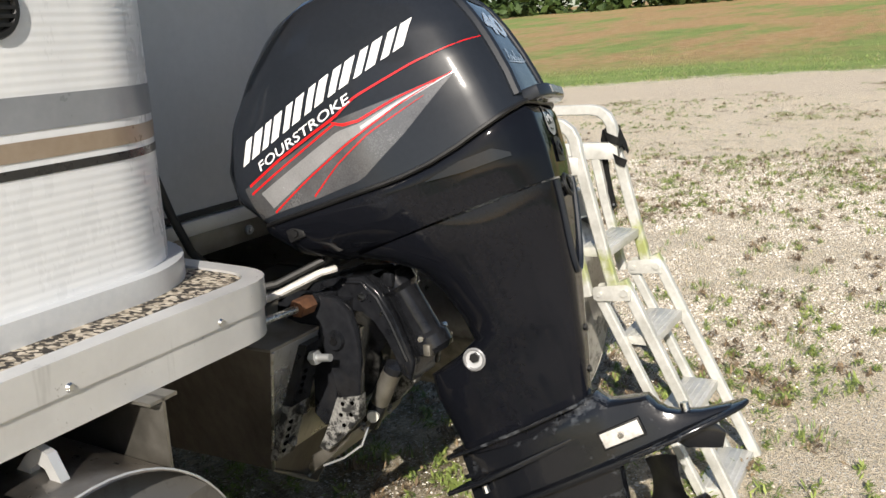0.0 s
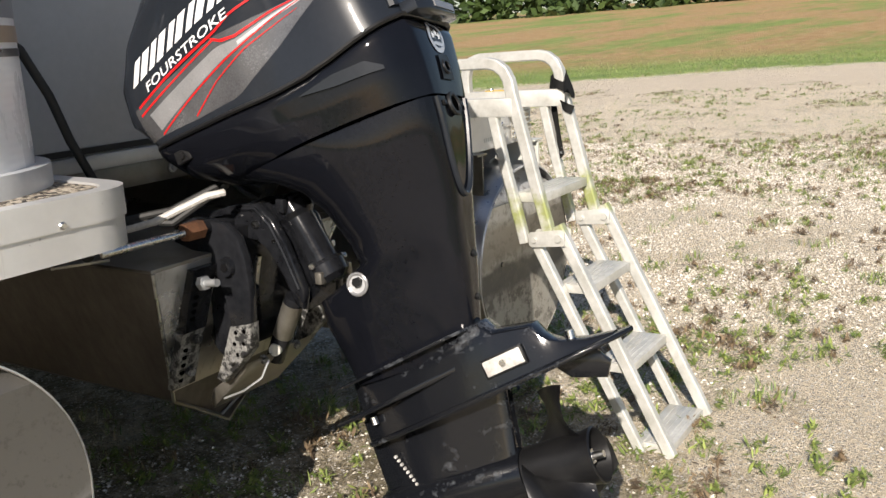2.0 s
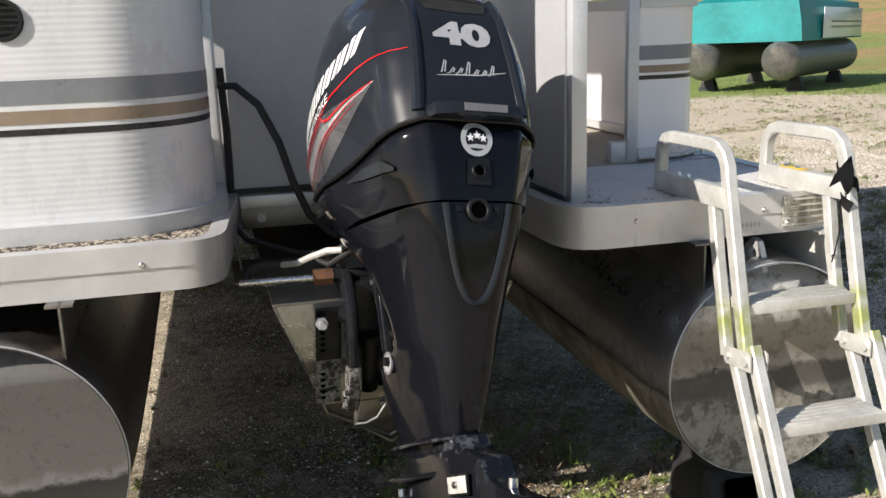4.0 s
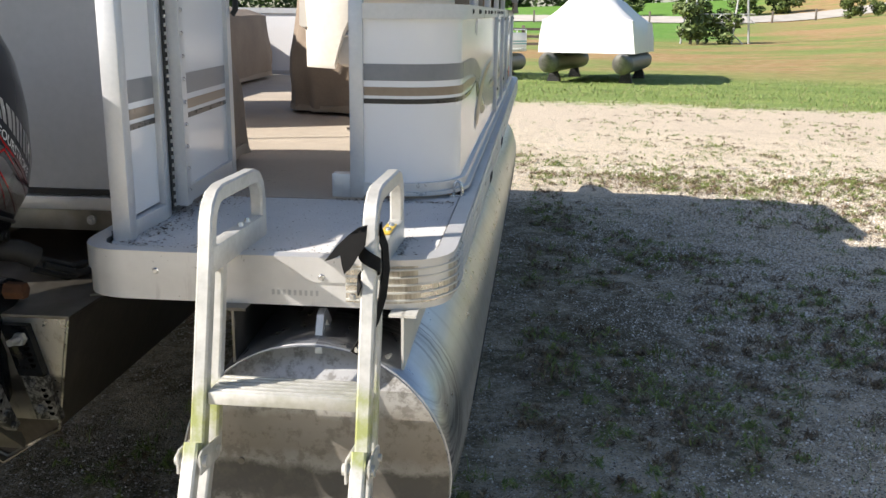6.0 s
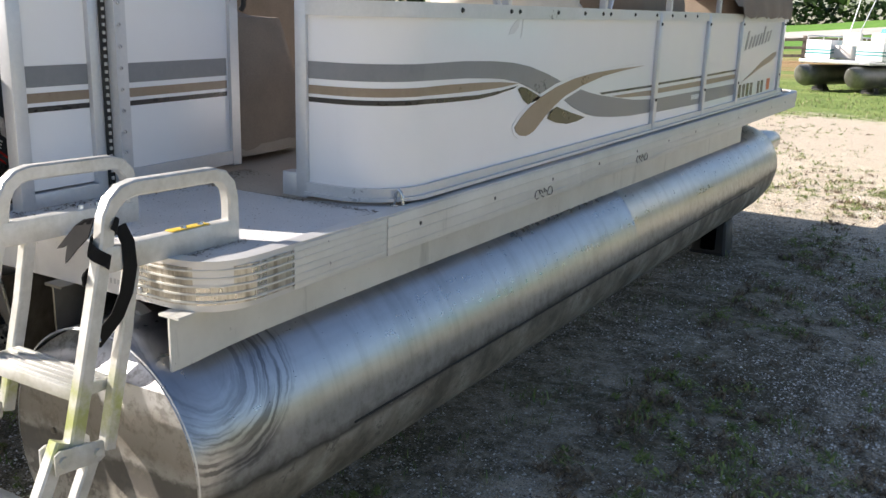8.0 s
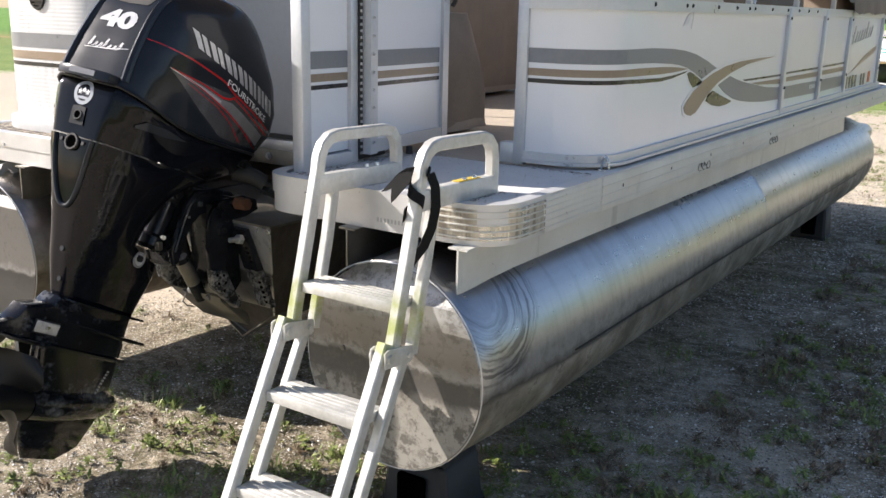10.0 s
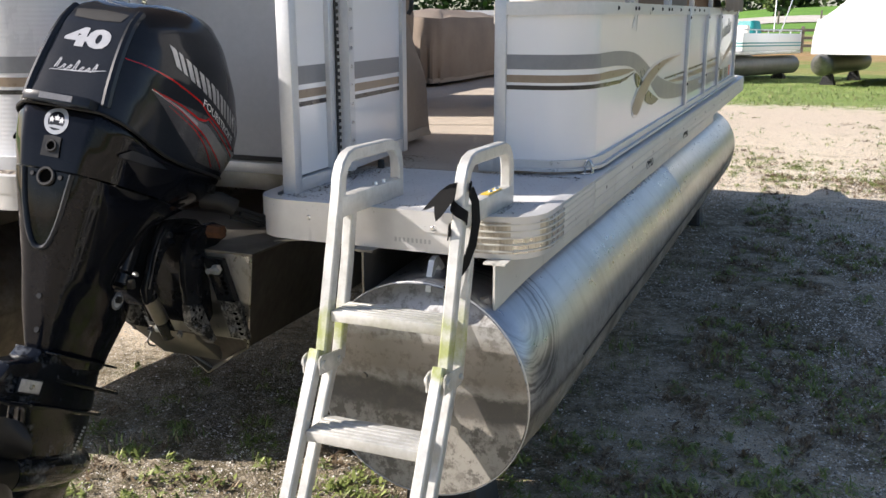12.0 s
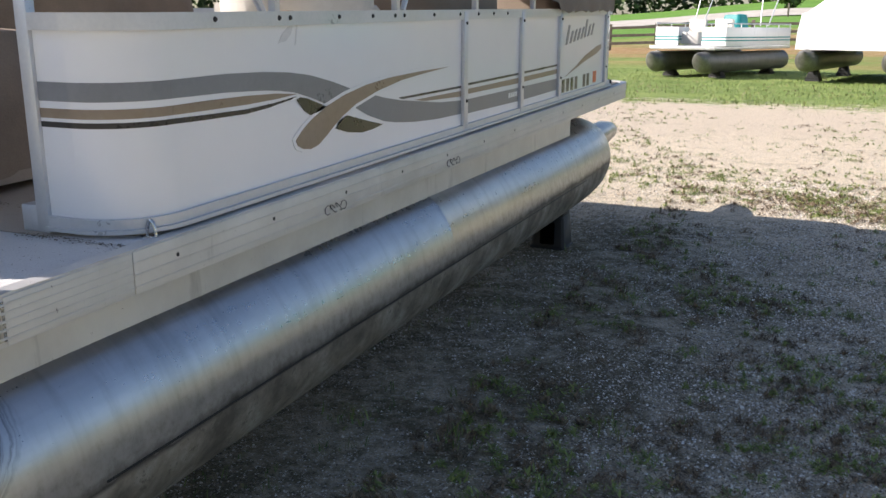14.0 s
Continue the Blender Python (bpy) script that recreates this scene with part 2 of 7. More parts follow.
def port_cap_plate():
    """The far float's end plate, its shade put into darker colours: brown-grey above a ragged pale edge, dark metal
    below.
    """
    n = Nodes("shade-darkened pontoon end plate", 0.4, 0.6)
    wob, fine = n.noise(7, 6, 0.7), n.noise(34, 5, 0.75)
    h = n.math("ADD", n.math("ADD", n.axis(2), 1.0), n.math("ADD", n.math("MULTIPLY", n.math("SUBTRACT", wob, 0.5), 0.09), n.math("MULTIPLY", n.math("SUBTRACT", fine, 0.5), 0.03)))
    col = n.ramp(h, (0.40, (0.10, 0.10, 0.10)), (0.478, (0.065, 0.065, 0.066)), (0.492, (0.30, 0.297, 0.29)), (0.515, (0.19, 0.184, 0.172)), (0.68, (0.155, 0.15, 0.14)))
    col = n.mix(n.ramp(fine, (0.54, 0.0), (0.64, 0.5)), col, (0.10, 0.095, 0.085))
    n.bump(fine, 0.12, 0.004)
    return n.done(col, n.ramp(h, (0.478, 0.28), (0.50, 0.5)))


def cap_plate():
    """The float's end plate: brownish water-stained metal above, a dark tide band, pale scaly oxide below."""
    n = Nodes("pontoon end plate", 0.4, 0.75)
    z = n.axis(2)
    wob, fine = n.noise(8, 6, 0.7), n.noise(30, 5, 0.75)
    h = n.math("ADD", n.math("ADD", z, 1.0), n.math("ADD", n.math("MULTIPLY", n.math("SUBTRACT", wob, 0.5), 0.08), n.math("MULTIPLY", n.math("SUBTRACT", fine, 0.5), 0.03)))
    band = n.ramp(h, (0.40, (0.38, 0.36, 0.315)), (0.452, (0.33, 0.31, 0.265)), (0.478, (0.13, 0.12, 0.105)), (0.535, (0.11, 0.103, 0.09)), (0.55, (0.36, 0.345, 0.315)), (0.58, (0.27, 0.245, 0.21)), (0.66, (0.33, 0.305, 0.265)), (0.70, (0.55, 0.55, 0.54)))
    scale = n.ramp(n.noise(20, 6, 0.75), (0.52, 0.0), (0.58, 1.0))
    lowmask = n.ramp(h, (0.46, 1.0), (0.50, 0.0))
    col = n.mix(n.math("MULTIPLY", scale, n.math("MULTIPLY", lowmask, 0.75)), band, (0.10, 0.09, 0.075))
    col = n.mix(n.math("MULTIPLY", n.ramp(fine, (0.50, 0.0), (0.62, 1.0)), 0.62), col, (0.16, 0.145, 0.12))
    n.put(n.ramp(h, (0.47, 0.15), (0.56, 0.42)), n.b.inputs["Metallic"])
    n.bump(fine, 0.15, 0.004)
    return n.done(col, n.ramp(h, (0.47, 0.7), (0.56, 0.36)))


def pod_plate():
    """The motor box: brushed bright metal above an old waterline, brown stain below it."""
    n = Nodes("motor box aluminium", 0.4, 0.8)
    blot, fine = n.noise(7, 6, 0.68), n.noise(40, 4, 0.7, (1, 1, 0.3))
    h = n.math("ADD", n.math("ADD", n.axis(2), 1.0), n.math("MULTIPLY", n.math("SUBTRACT", blot, 0.5), 0.09))
    col = n.ramp(h, (0.42, (0.42, 0.40, 0.36)), (0.53, (0.55, 0.54, 0.50)), (0.555, (0.15, 0.15, 0.15)), (0.595, (0.18, 0.18, 0.18)), (0.61, (0.62, 0.62, 0.61)), (0.80, (0.74, 0.75, 0.76)))
    col = n.mix(n.ramp(fine, (0.55, 0.0), (0.72, 0.5)), col, (0.15, 0.135, 0.11))
    n.bump(fine, 0.06, 0.004)
    return n.done(col, n.ramp(blot, (0.35, 0.22), (0.65, 0.40)))


def ribbed_sheet():
    """White sheet rolled with fine level ribs."""
    n = Nodes("ribbed white sheet", 0.3)
    wave = n.math("SINE", n.math("MULTIPLY", n.axis(2), 420.0))
    grime = n.noise(5, 6, 0.65, (1, 1, 0.4))
    n.bump(n.math("ADD", n.math("MULTIPLY", wave, 0.5), n.noise(3, 3, 0.5)), 0.10, 0.004)
    return n.done(n.ramp(grime, (0.35, (0.60, 0.61, 0.62)), (0.65, (0.69, 0.695, 0.695))), n.ramp(grime, (0.3, 0.22), (0.7, 0.36)))


def carpet(name, base, dark, pale, amount):
    """Worn marine carpet or deck with crumbs of leaf litter."""
    n = Nodes(name, 0.92)
    fine, big = n.noise(180, 3, 0.7), n.noise(3.5, 5, 0.65)
    col = n.mix(n.ramp(fine, (0.35, 0.0), (0.65, 1.0)), base, tuple(c * 0.84 for c in base))
    col = n.mix(n.ramp(big, (0.4, 0.0), (0.7, 0.55)), col, tuple(c * 0.74 for c in base))
    spots = n.ramp(n.noise(48, 4, 0.85, (1, 1, 1)), (amount, 0.0), (amount + 0.03, 1.0))
    col = n.mix(spots, col, dark)
    chips = n.ramp(n.noise(70, 3, 0.8, (1.3, 0.8, 1)), (amount + 0.04, 0.0), (amount + 0.06, 1.0))
    col = n.mix(chips, col, pale)
    n.bump(fine, 0.5, 0.006)
    return n.done(col)


def ladder_paint(name, amount):
    """Satin aluminium gone chalky, with green algae over the hinges."""
    n = Nodes(name, 0.42, 0.35)
    z = n.axis(2)
    blot, fine = n.noise(14, 5, 0.65), n.noise(70, 3, 0.6)
    base = n.ramp(n.math("ADD", n.math("MULTIPLY", blot, 0.7), n.math("MULTIPLY", fine, 0.3)), (0.33, (0.49, 0.485, 0.445)), (0.62, (0.67, 0.665, 0.63)))
    near = n.math("ABSOLUTE", n.math("SUBTRACT", z, 0.705))
    moss = n.ramp(n.math("ADD", near, n.math("MULTIPLY", n.math("SUBTRACT", blot, 0.5), 0.28)), (0.0, amount), (0.075, 0.0))
    col = n.mix(moss, base, (0.36, 0.40, 0.10))
    n.bump(fine, 0.08, 0.003)
    return n.done(col, n.ramp(blot, (0.3, 0.32), (0.7, 0.55)))


def ribbed_guard():
    """Weathered, half-polished corner guard with rub marks."""
    n = Nodes("scuffed corner guard", 0.3, 0.75)
    up = n.noise(16, 4, 0.7, (1, 1, 0.12))
    col = n.ramp(up, (0.40, (0.30, 0.27, 0.22)), (0.5, (0.52, 0.49, 0.42)), (0.62, (0.70, 0.68, 0.62)))
    n.bump(n.noise(50, 3, 0.6), 0.08, 0.003)
    return n.done(col, n.ramp(up, (0.4, 0.5), (0.6, 0.22)))


def worn_black():
    """Black gearcase paint, scraped to grey along its edges and chalked."""
    n = Nodes("scraped black gearcase paint", 0.15)
    n.b.inputs["Specular IOR Level"].default_value = 0.42
    a, b = n.noise(9, 6, 0.7, (1, 0.5, 1)), n.noise(45, 4, 0.7)
    mask = n.ramp(n.math("ADD", n.math("MULTIPLY", a, 0.7), n.math("MULTIPLY", b, 0.3)), (0.54, 0.0), (0.76, 0.9))
    col = n.mix(mask, (0.007, 0.0078, 0.010), (0.20, 0.215, 0.235))
    n.bump(b, 0.10, 0.003)
    return n.done(col, n.mix(mask, 0.13, 0.42))


def corroded_casting():
    """Black bracket paint flaked off to pale chalky metal."""
    n = Nodes("flaked bracket casting", 0.55, 0.1)
    a, b = n.noise(28, 6, 0.75), n.noise(90, 3, 0.7)
    bare = n.ramp(b, (0.35, (0.11, 0.11, 0.105)), (0.65, (0.30, 0.295, 0.28)))
    col = n.mix(n.ramp(a, (0.49, 0.0), (0.53, 1.0)), bare, (0.02, 0.02, 0.02))
    n.bump(a, 0.2, 0.004)
    return n.done(col)


M["flaked"] = corroded_casting()
M["tube"], M["plate"], M["cap"], M["port_cap"] = aluminium_tube(), dirty_plate(), cap_plate(), port_cap_plate()
M["carpet"] = carpet("grey deck carpet", (0.74, 0.735, 0.72), (0.16, 0.145, 0.125), (0.80, 0.79, 0.76), 0.66)
M["floor"] = carpet("tan deck carpet", (0.52, 0.455, 0.37), (0.10, 0.085, 0.07), (0.60, 0.54, 0.45), 0.65)


def litter_carpet():
    """Carpet hidden under dark leaf scraps and pale chips."""
    n = Nodes("deck carpet under leaf litter", 0.95)
    sep = n.t.nodes.new("ShaderNodeSeparateColor")
    n.t.links.new(n.cells(150, "Color", (1.0, 0.6, 1.0)), sep.inputs[0])
    drift = n.math("ADD", sep.outputs[0], n.math("MULTIPLY", n.math("SUBTRACT", n.noise(14, 4, 0.7), 0.5), 0.9))
    col = n.ramp(drift, (0.0, (0.012, 0.010, 0.008)), (0.46, (0.045, 0.037, 0.028)), (0.56, (0.26, 0.22, 0.165)), (0.9, (0.52, 0.46, 0.37)))
    n.bump(sep.outputs[1], 0.8, 0.008)
    return n.done(col)


M["litter"] = litter_carpet()
M["ribbed"], M["pod"] = ribbed_sheet(), pod_plate()
M["fascia"] = grimy("deck fascia aluminium", (0.56, 0.56, 0.555), (0.70, 0.70, 0.69), 0.45)
M["cream"] = grimy("cream side trim", (0.55, 0.545, 0.50), (0.68, 0.675, 0.625), 0.1)
M["ladder_clean"] = ladder_paint("chalky ladder plate", 0.12)
M["ladder"], M["guard"], M["gear"] = ladder_paint("chalky ladder aluminium", 0.85), ribbed_guard(), worn_black()


def ground_material():
    """Pale sandy crushed gravel that gives way to a grass verge and a patchy hay field."""
    n = Nodes("gravel yard and field", 0.95)
    x, y = n.axis(0), n.axis(1)
    stone, edge = n.cells(105, "Color"), n.cells(105, "Distance")
    pebble, near_edge = n.cells(240, "Color"), n.cells(240, "Distance")
    # near: soil darkened around the boat, weeds and its painted-in shade together
    near = n.math("ADD", n.math("POWER", n.math("DIVIDE", n.math("SUBTRACT", x, 0.9), 2.6), 2.0), n.math("POWER", n.math("DIVIDE", n.math("SUBTRACT", y, 3.6), 4.2), 2.0))
    stern = n.math("ADD", n.math("POWER", n.math("DIVIDE", n.math("SUBTRACT", x, -0.1), 1.9), 2.0), n.math("POWER", n.math("DIVIDE", n.math("SUBTRACT", y, 0.25), 1.35), 2.0))
    weedy = n.math("MAXIMUM", n.ramp(near, (0.2, 1.0), (1.2, 0.0)), n.ramp(stern, (0.3, 1.0), (1.3, 0.0)))
    drift = n.math("ADD", n.math("MULTIPLY", n.noise(1.3, 8, 0.78), 0.55), n.math("MULTIPLY", n.noise(11, 6, 0.8), 0.45))
    cover = n.math("SUBTRACT", drift, n.math("MULTIPLY", weedy, 0.15))
    soil = n.ramp(n.noise(90, 6, 0.85), (0.38, (0.052, 0.043, 0.027)), (0.62, (0.30, 0.25, 0.15)))
    sandy = n.ramp(n.noise(60, 4, 0.8), (0.35, (0.56, 0.46, 0.315)), (0.65, (0.90, 0.78, 0.59)))
    bed = n.mix(n.ramp(cover, (0.32, 0.0), (0.46, 1.0)), soil, sandy)
    big = n.ramp(n.t.nodes.new("ShaderNodeSeparateColor").outputs[0], (0.0, (0.12, 0.108, 0.092)), (0.45, (0.47, 0.42, 0.35)), (1.0, (0.92, 0.90, 0.86)))
    sep = [q for q in n.t.nodes if q.bl_idname == "ShaderNodeSeparateColor"][0]
    n.t.links.new(stone, sep.inputs[0])
    lot = n.math("ADD", sep.outputs[1], n.math("MULTIPLY", n.math("SUBTRACT", cover, 0.5), 1.6))
    grav = n.mix(n.math("MULTIPLY", n.ramp(lot, (0.27, 0.0), (0.31, 1.0)), n.ramp(edge, (0.34, 1.0), (0.46, 0.0))), bed, big)
    small = n.ramp(pebble, (0.15, (0.28, 0.24, 0.185)), (0.5, (0.58, 0.51, 0.415)), (0.85, (0.80, 0.76, 0.69)))
    grav = n.mix(n.math("MULTIPLY", n.ramp(n.math("ADD", drift, n.math("MULTIPLY", n.math("SUBTRACT", n.noise(20, 4, 0.7), 0.5), 0.5)), (0.46, 0.0), (0.58, 0.5)), n.ramp(near_edge, (0.36, 1.0), (0.48, 0.2))), grav, small)
    thin = n.ramp(n.math("ADD", n.noise(1.1, 8, 0.78), n.math("MULTIPLY", weedy, 0.07)), (0.55, 0.0), (0.66, 0.75))
    moss = n.ramp(n.noise(26, 6, 0.85), (0.46, 0.0), (0.55, 1.0))
    grav = n.mix(n.math("MULTIPLY", thin, moss), grav, n.ramp(n.noise(7, 5, 0.8), (0.40, (0.075, 0.095, 0.028)), (0.60, (0.17, 0.11, 0.055))))
    far = n.math("ADD", n.math("POWER", n.math("DIVIDE", x, 25.0), 2.0), n.math("POWER", n.math("DIVIDE", y, 19.5), 2.0))
    far = n.math("ADD", far, n.math("MULTIPLY", n.math("SUBTRACT", n.noise(0.5, 8, 0.75), 0.5), 0.55))
    tracks = n.ramp(far, (0.34, 0.0), (0.50, 0.6), (0.84, 0.6), (0.97, 0.0))
    grav = n.mix(tracks, grav, n.ramp(n.noise(14, 7, 0.8), (0.33, (0.48, 0.40, 0.305)), (0.67, (0.71, 0.61, 0.48))))
    blades = n.noise(4.0, 9, 0.95)
    tone = n.noise(0.45, 5, 0.7)
    grass = n.ramp(n.math("ADD", n.math("MULTIPLY", blades, 0.7), n.math("MULTIPLY", tone, 0.3)), (0.36, (0.06, 0.11, 0.018)), (0.46, (0.15, 0.235, 0.042)), (0.56, (0.27, 0.34, 0.09)), (0.66, (0.40, 0.40, 0.16)))
    hay = n.ramp(n.noise(1.8, 8, 0.88), (0.32, (0.22, 0.125, 0.05)), (0.5, (0.38, 0.24, 0.105)), (0.68, (0.48, 0.36, 0.19)))
    patch = n.ramp(n.noise(0.115, 7, 0.72, (0.35, 1.0, 1)), (0.45, 0.0), (0.56, 1.0))
    field = n.mix(patch, hay, n.mix(0.35, grass, (0.20, 0.22, 0.06)))
    out = n.ramp(n.math("ADD", n.math("MULTIPLY", far, 0.1), n.math("MULTIPLY", n.math("MAXIMUM", x, 0.0), 0.006)), (0.29, 0.0), (0.48, 1.0))
    green = n.mix(out, grass, field)
    away = n.ramp(n.math("MULTIPLY", n.math("ADD", n.math("ABSOLUTE", x), y), 0.005), (0.34, 0.0), (0.42, 1.0))
    green = n.mix(n.math("MULTIPLY", away, n.ramp(n.math("ADD", n.math("MULTIPLY", n.math("SUBTRACT", n.math("MULTIPLY", y, 0.26), x), 0.02), n.math("MULTIPLY", n.noise(0.06, 5, 0.7), 0.6)), (0.25, 0.0), (0.45, 1.0))), green, n.ramp(n.noise(0.3, 6, 0.8), (0.35, (0.09, 0.22, 0.022)), (0.65, (0.15, 0.31, 0.04))))
    verge = n.ramp(n.math("ADD", far, n.math("MULTIPLY", n.math("SUBTRACT", n.noise(4, 6, 0.8), 0.5), 0.6)), (0.88, 0.0), (1.06, 1.0))
    col = n.mix(verge, grav, green)
    relief = n.math("ADD", n.math("SUBTRACT", 0.5, n.math("MULTIPLY", edge, 0.5)), n.math("ADD", n.math("MULTIPLY", near_edge, -0.3), n.math("MULTIPLY", n.noise(50, 7, 0.8), 1.3)))
    n.bump(relief, 1.0, 0.013)
    return n.done(col)


M["ground"] = ground_material()
M["road"] = worn("pale gravel road", (0.42, 0.39, 0.34), (0.55, 0.52, 0.47), 0.95, 0, 0.6, 20, 0.3)


def foliage(name, a, b):
    n = Nodes(name, 0.6)
    g = n.t.nodes.new("ShaderNodeNewGeometry")
    col = n.ramp(g.outputs["Random Per Island"], (0.0, a), (1.0, b))
    n.b.inputs["Subsurface Weight"].default_value = 0.0
    return n.done(col)


M["blade"] = foliage("grass blades", (0.07, 0.125, 0.025), (0.28, 0.34, 0.10))
M["dry"] = foliage("dry grass blades", (0.20, 0.155, 0.075), (0.36, 0.30, 0.17))
M["shrub_leaf"] = foliage("shrub leaves", (0.04, 0.07, 0.016), (0.14, 0.19, 0.05))
M["leaf"] = foliage("tree leaves", (0.018, 0.038, 0.008), (0.065, 0.105, 0.025))
M["weed"] = foliage("low yard weeds", (0.10, 0.15, 0.034), (0.30, 0.35, 0.09))
M["russet"] = foliage("reddish dry weeds", (0.09, 0.06, 0.036), (0.29, 0.21, 0.12))


def loose_stone():
    """Crushed limestone chips: mostly dull, some nearly white."""
    n = Nodes("loose stones", 0.85)
    g = n.t.nodes.new("ShaderNodeNewGeometry")
    return n.done(n.ramp(g.outputs["Random Per Island"], (0.0, (0.13, 0.11, 0.085)), (0.55, (0.40, 0.35, 0.275)), (0.8, (0.72, 0.67, 0.58)), (1.0, (0.94, 0.92, 0.88))))


M["stone"] = loose_stone()
M["crumb"] = foliage("dry leaf crumbs", (0.035, 0.028, 0.02), (0.22, 0.175, 0.12))
M["bark"] = worn("bark", (0.06, 0.05, 0.04), (0.13, 0.11, 0.09), 0.9, 0, 6, 40, 0.4)


# ---- builders ----
def finish(name, bm, material, smooth=38):
    me = bpy.data.meshes.new(name)
    bmesh.ops.recalc_face_normals(bm, faces=bm.faces)
    bm.to_mesh(me)
    bm.free()
    me.materials.append(M[material])
    if smooth:
        for p in me.polygons:
            p.use_smooth = True
        me.set_sharp_from_angle(angle=radians(smooth))
    return me


def part(name, bm, material, parent, label="", smooth=38):
    """One mesh object from a bmesh, under a thing or under a part."""
    ob = new(name, finish(name, bm, material, smooth))
    ob.parent = parent
    if label:
        ob["label"] = label
    return ob


def thing(name, label, category, m=None, group=""):
    ob = new(name)
    ob.empty_display_size = 0.1
    if m is not None:
        ob.matrix_world = m
    return tagged(ob, label, category, group)


def solid(name, bm, material, label, category, m=None, kind="", group="", smooth=38):
    """A thing or piece of the setting that is a single mesh."""
    ob = new(name, finish(name, bm, material, smooth))
    if m is not None:
        ob.matrix_world = m
    return tagged(ob, label, category, group, kind)


def fresh():
    return bmesh.new()


def box(bm, x0, x1, y0, y1, z0, z1, bevel=0.0, m=None):
    v = [bm.verts.new((x, y, z)) for x in (x0, x1) for y in (y0, y1) for z in (z0, z1)]
    fs = [bm.faces.new([v[i] for i in q]) for q in ((0, 1, 3, 2), (4, 6, 7, 5), (0, 4, 5, 1), (2, 3, 7, 6), (0, 2, 6, 4), (1, 5, 7, 3))]
    if bevel:
        es = list({e for f in fs for e in f.edges})
        r = bmesh.ops.bevel(bm, geom=es, offset=bevel, segments=2, profile=0.5, affect="EDGES")
        v = list({w for f in r["faces"] for w in f.verts} | {w for w in v if w.is_valid})
    if m is not None:
        bmesh.ops.transform(bm, matrix=m, verts=[w for w in v if w.is_valid])
    return bm


def loft(bm, rings, cap0=True, cap1=True, closed=True):
    """Skin over rings of equally many points."""
    rows = [[bm.verts.new(p) for p in r] for r in rings]
    n = len(rows[0])
    for a, b in zip(rows, rows[1:]):
        for i in range(n if closed else n - 1):
            j = (i + 1) % n
            bm.faces.new((a[i], a[j], b[j], b[i]))
    if cap0:
        bm.faces.new(rows[0][::-1])
    if cap1:
        bm.faces.new(rows[-1])
    return bm


def ring(c, u, v, r, n=16, r2=None):
    return [Vector(c) + Vector(u) * r * math.cos(2 * math.pi * i / n) + Vector(v) * (r2 or r) * math.sin(2 * math.pi * i / n) for i in range(n)]


def frame_of(d):
    d = Vector(d).normalized()
    u = d.cross((0, 0, 1) if abs(d.z) < 0.95 else (0, 1, 0)).normalized()
    return u, d.cross(u).normalized()


def rod(bm, a, b, r, r2=None, n=12, cap=True):
    u, v = frame_of(Vector(b) - Vector(a))
    return loft(bm, [ring(a, u, v, r, n), ring(b, u, v, r if r2 is None else r2, n)], cap, cap)


def tube(bm, pts, r, n=8, square=None, side=None, cap=True):
    """A pipe along points; square=(w, h) gives a softened box section with `side` as its width's direction."""
    pts = [Vector(p) for p in pts]
    rings = []
    for i, p in enumerate(pts):
        d = (pts[min(i + 1, len(pts) - 1)] - pts[max(i - 1, 0)]).normalized()
        if side is not None:
            u = (Vector(side) - d * d.dot(Vector(side))).normalized()
            v = d.cross(u)
        else:
            u, v = frame_of(d) if not rings else (None, None)
            if u is None:
                u = (last - d * d.dot(last)).normalized()
                v = d.cross(u)
        last = u
        if square:
            w, h = square[0] / 2, square[1] / 2
            c = min(w, h) * 0.28
            sec = [(w, h - c), (w - c, h), (c - w, h), (-w, h - c), (-w, c - h), (c - w, -h), (w - c, -h), (w, c - h)]
            rings.append([p + u * a + v * b for a, b in sec])
        else:
            rings.append(ring(p, u, v, r, n))
    return loft(bm, rings, cap, cap)


def arc(c, r, a0, a1, n=6):
    return [(c[0] + r * math.cos(radians(a0 + (a1 - a0) * i / n)), c[1] + r * math.sin(radians(a0 + (a1 - a0) * i / n))) for i in range(n + 1)]


def prism(bm, poly, h0, h1, axis="z", bevel=0.0):
    """A flat polygon pushed through a thickness; poly is in the two other axes."""
    put = {"z": lambda a, b, h: (a, b, h), "x": lambda a, b, h: (h, a, b), "y": lambda a, b, h: (a, h, b)}[axis]
    lo, hi = [bm.verts.new(put(a, b, h0)) for a, b in poly], [bm.verts.new(put(a, b, h1)) for a, b in poly]
    fs = [bm.faces.new(lo[::-1]), bm.faces.new(hi)]
    n = len(poly)
    for i in range(n):
        fs.append(bm.faces.new((lo[i], lo[(i + 1) % n], hi[(i + 1) % n], hi[i])))
    if bevel:
        es = list(fs[0].edges) + list(fs[1].edges)
        bmesh.ops.bevel(bm, geom=es, offset=bevel, segments=2, profile=0.5, affect="EDGES")
    return bm


def rounded(points):
    """A closed outline of corners (x, y, radius)."""
    out, n = [], len(points)
    for i, (x, y, r) in enumerate(points):
        p, a, b = Vector((x, y)), Vector(points[i - 1][:2]), Vector(points[(i + 1) % n][:2])
        if not r:
            out.append((x, y))
            continue
        da, db = (a - p).normalized(), (b - p).normalized()
        ang = da.angle(db)
        t = r / math.tan(ang / 2)
        s, e = p + da * t, p + db * t
        for k in range(7):
            f = k / 6
            q = s * (1 - f) ** 2 + p * 2 * f * (1 - f) + e * f * f
            out.append((q.x, q.y))
    return out


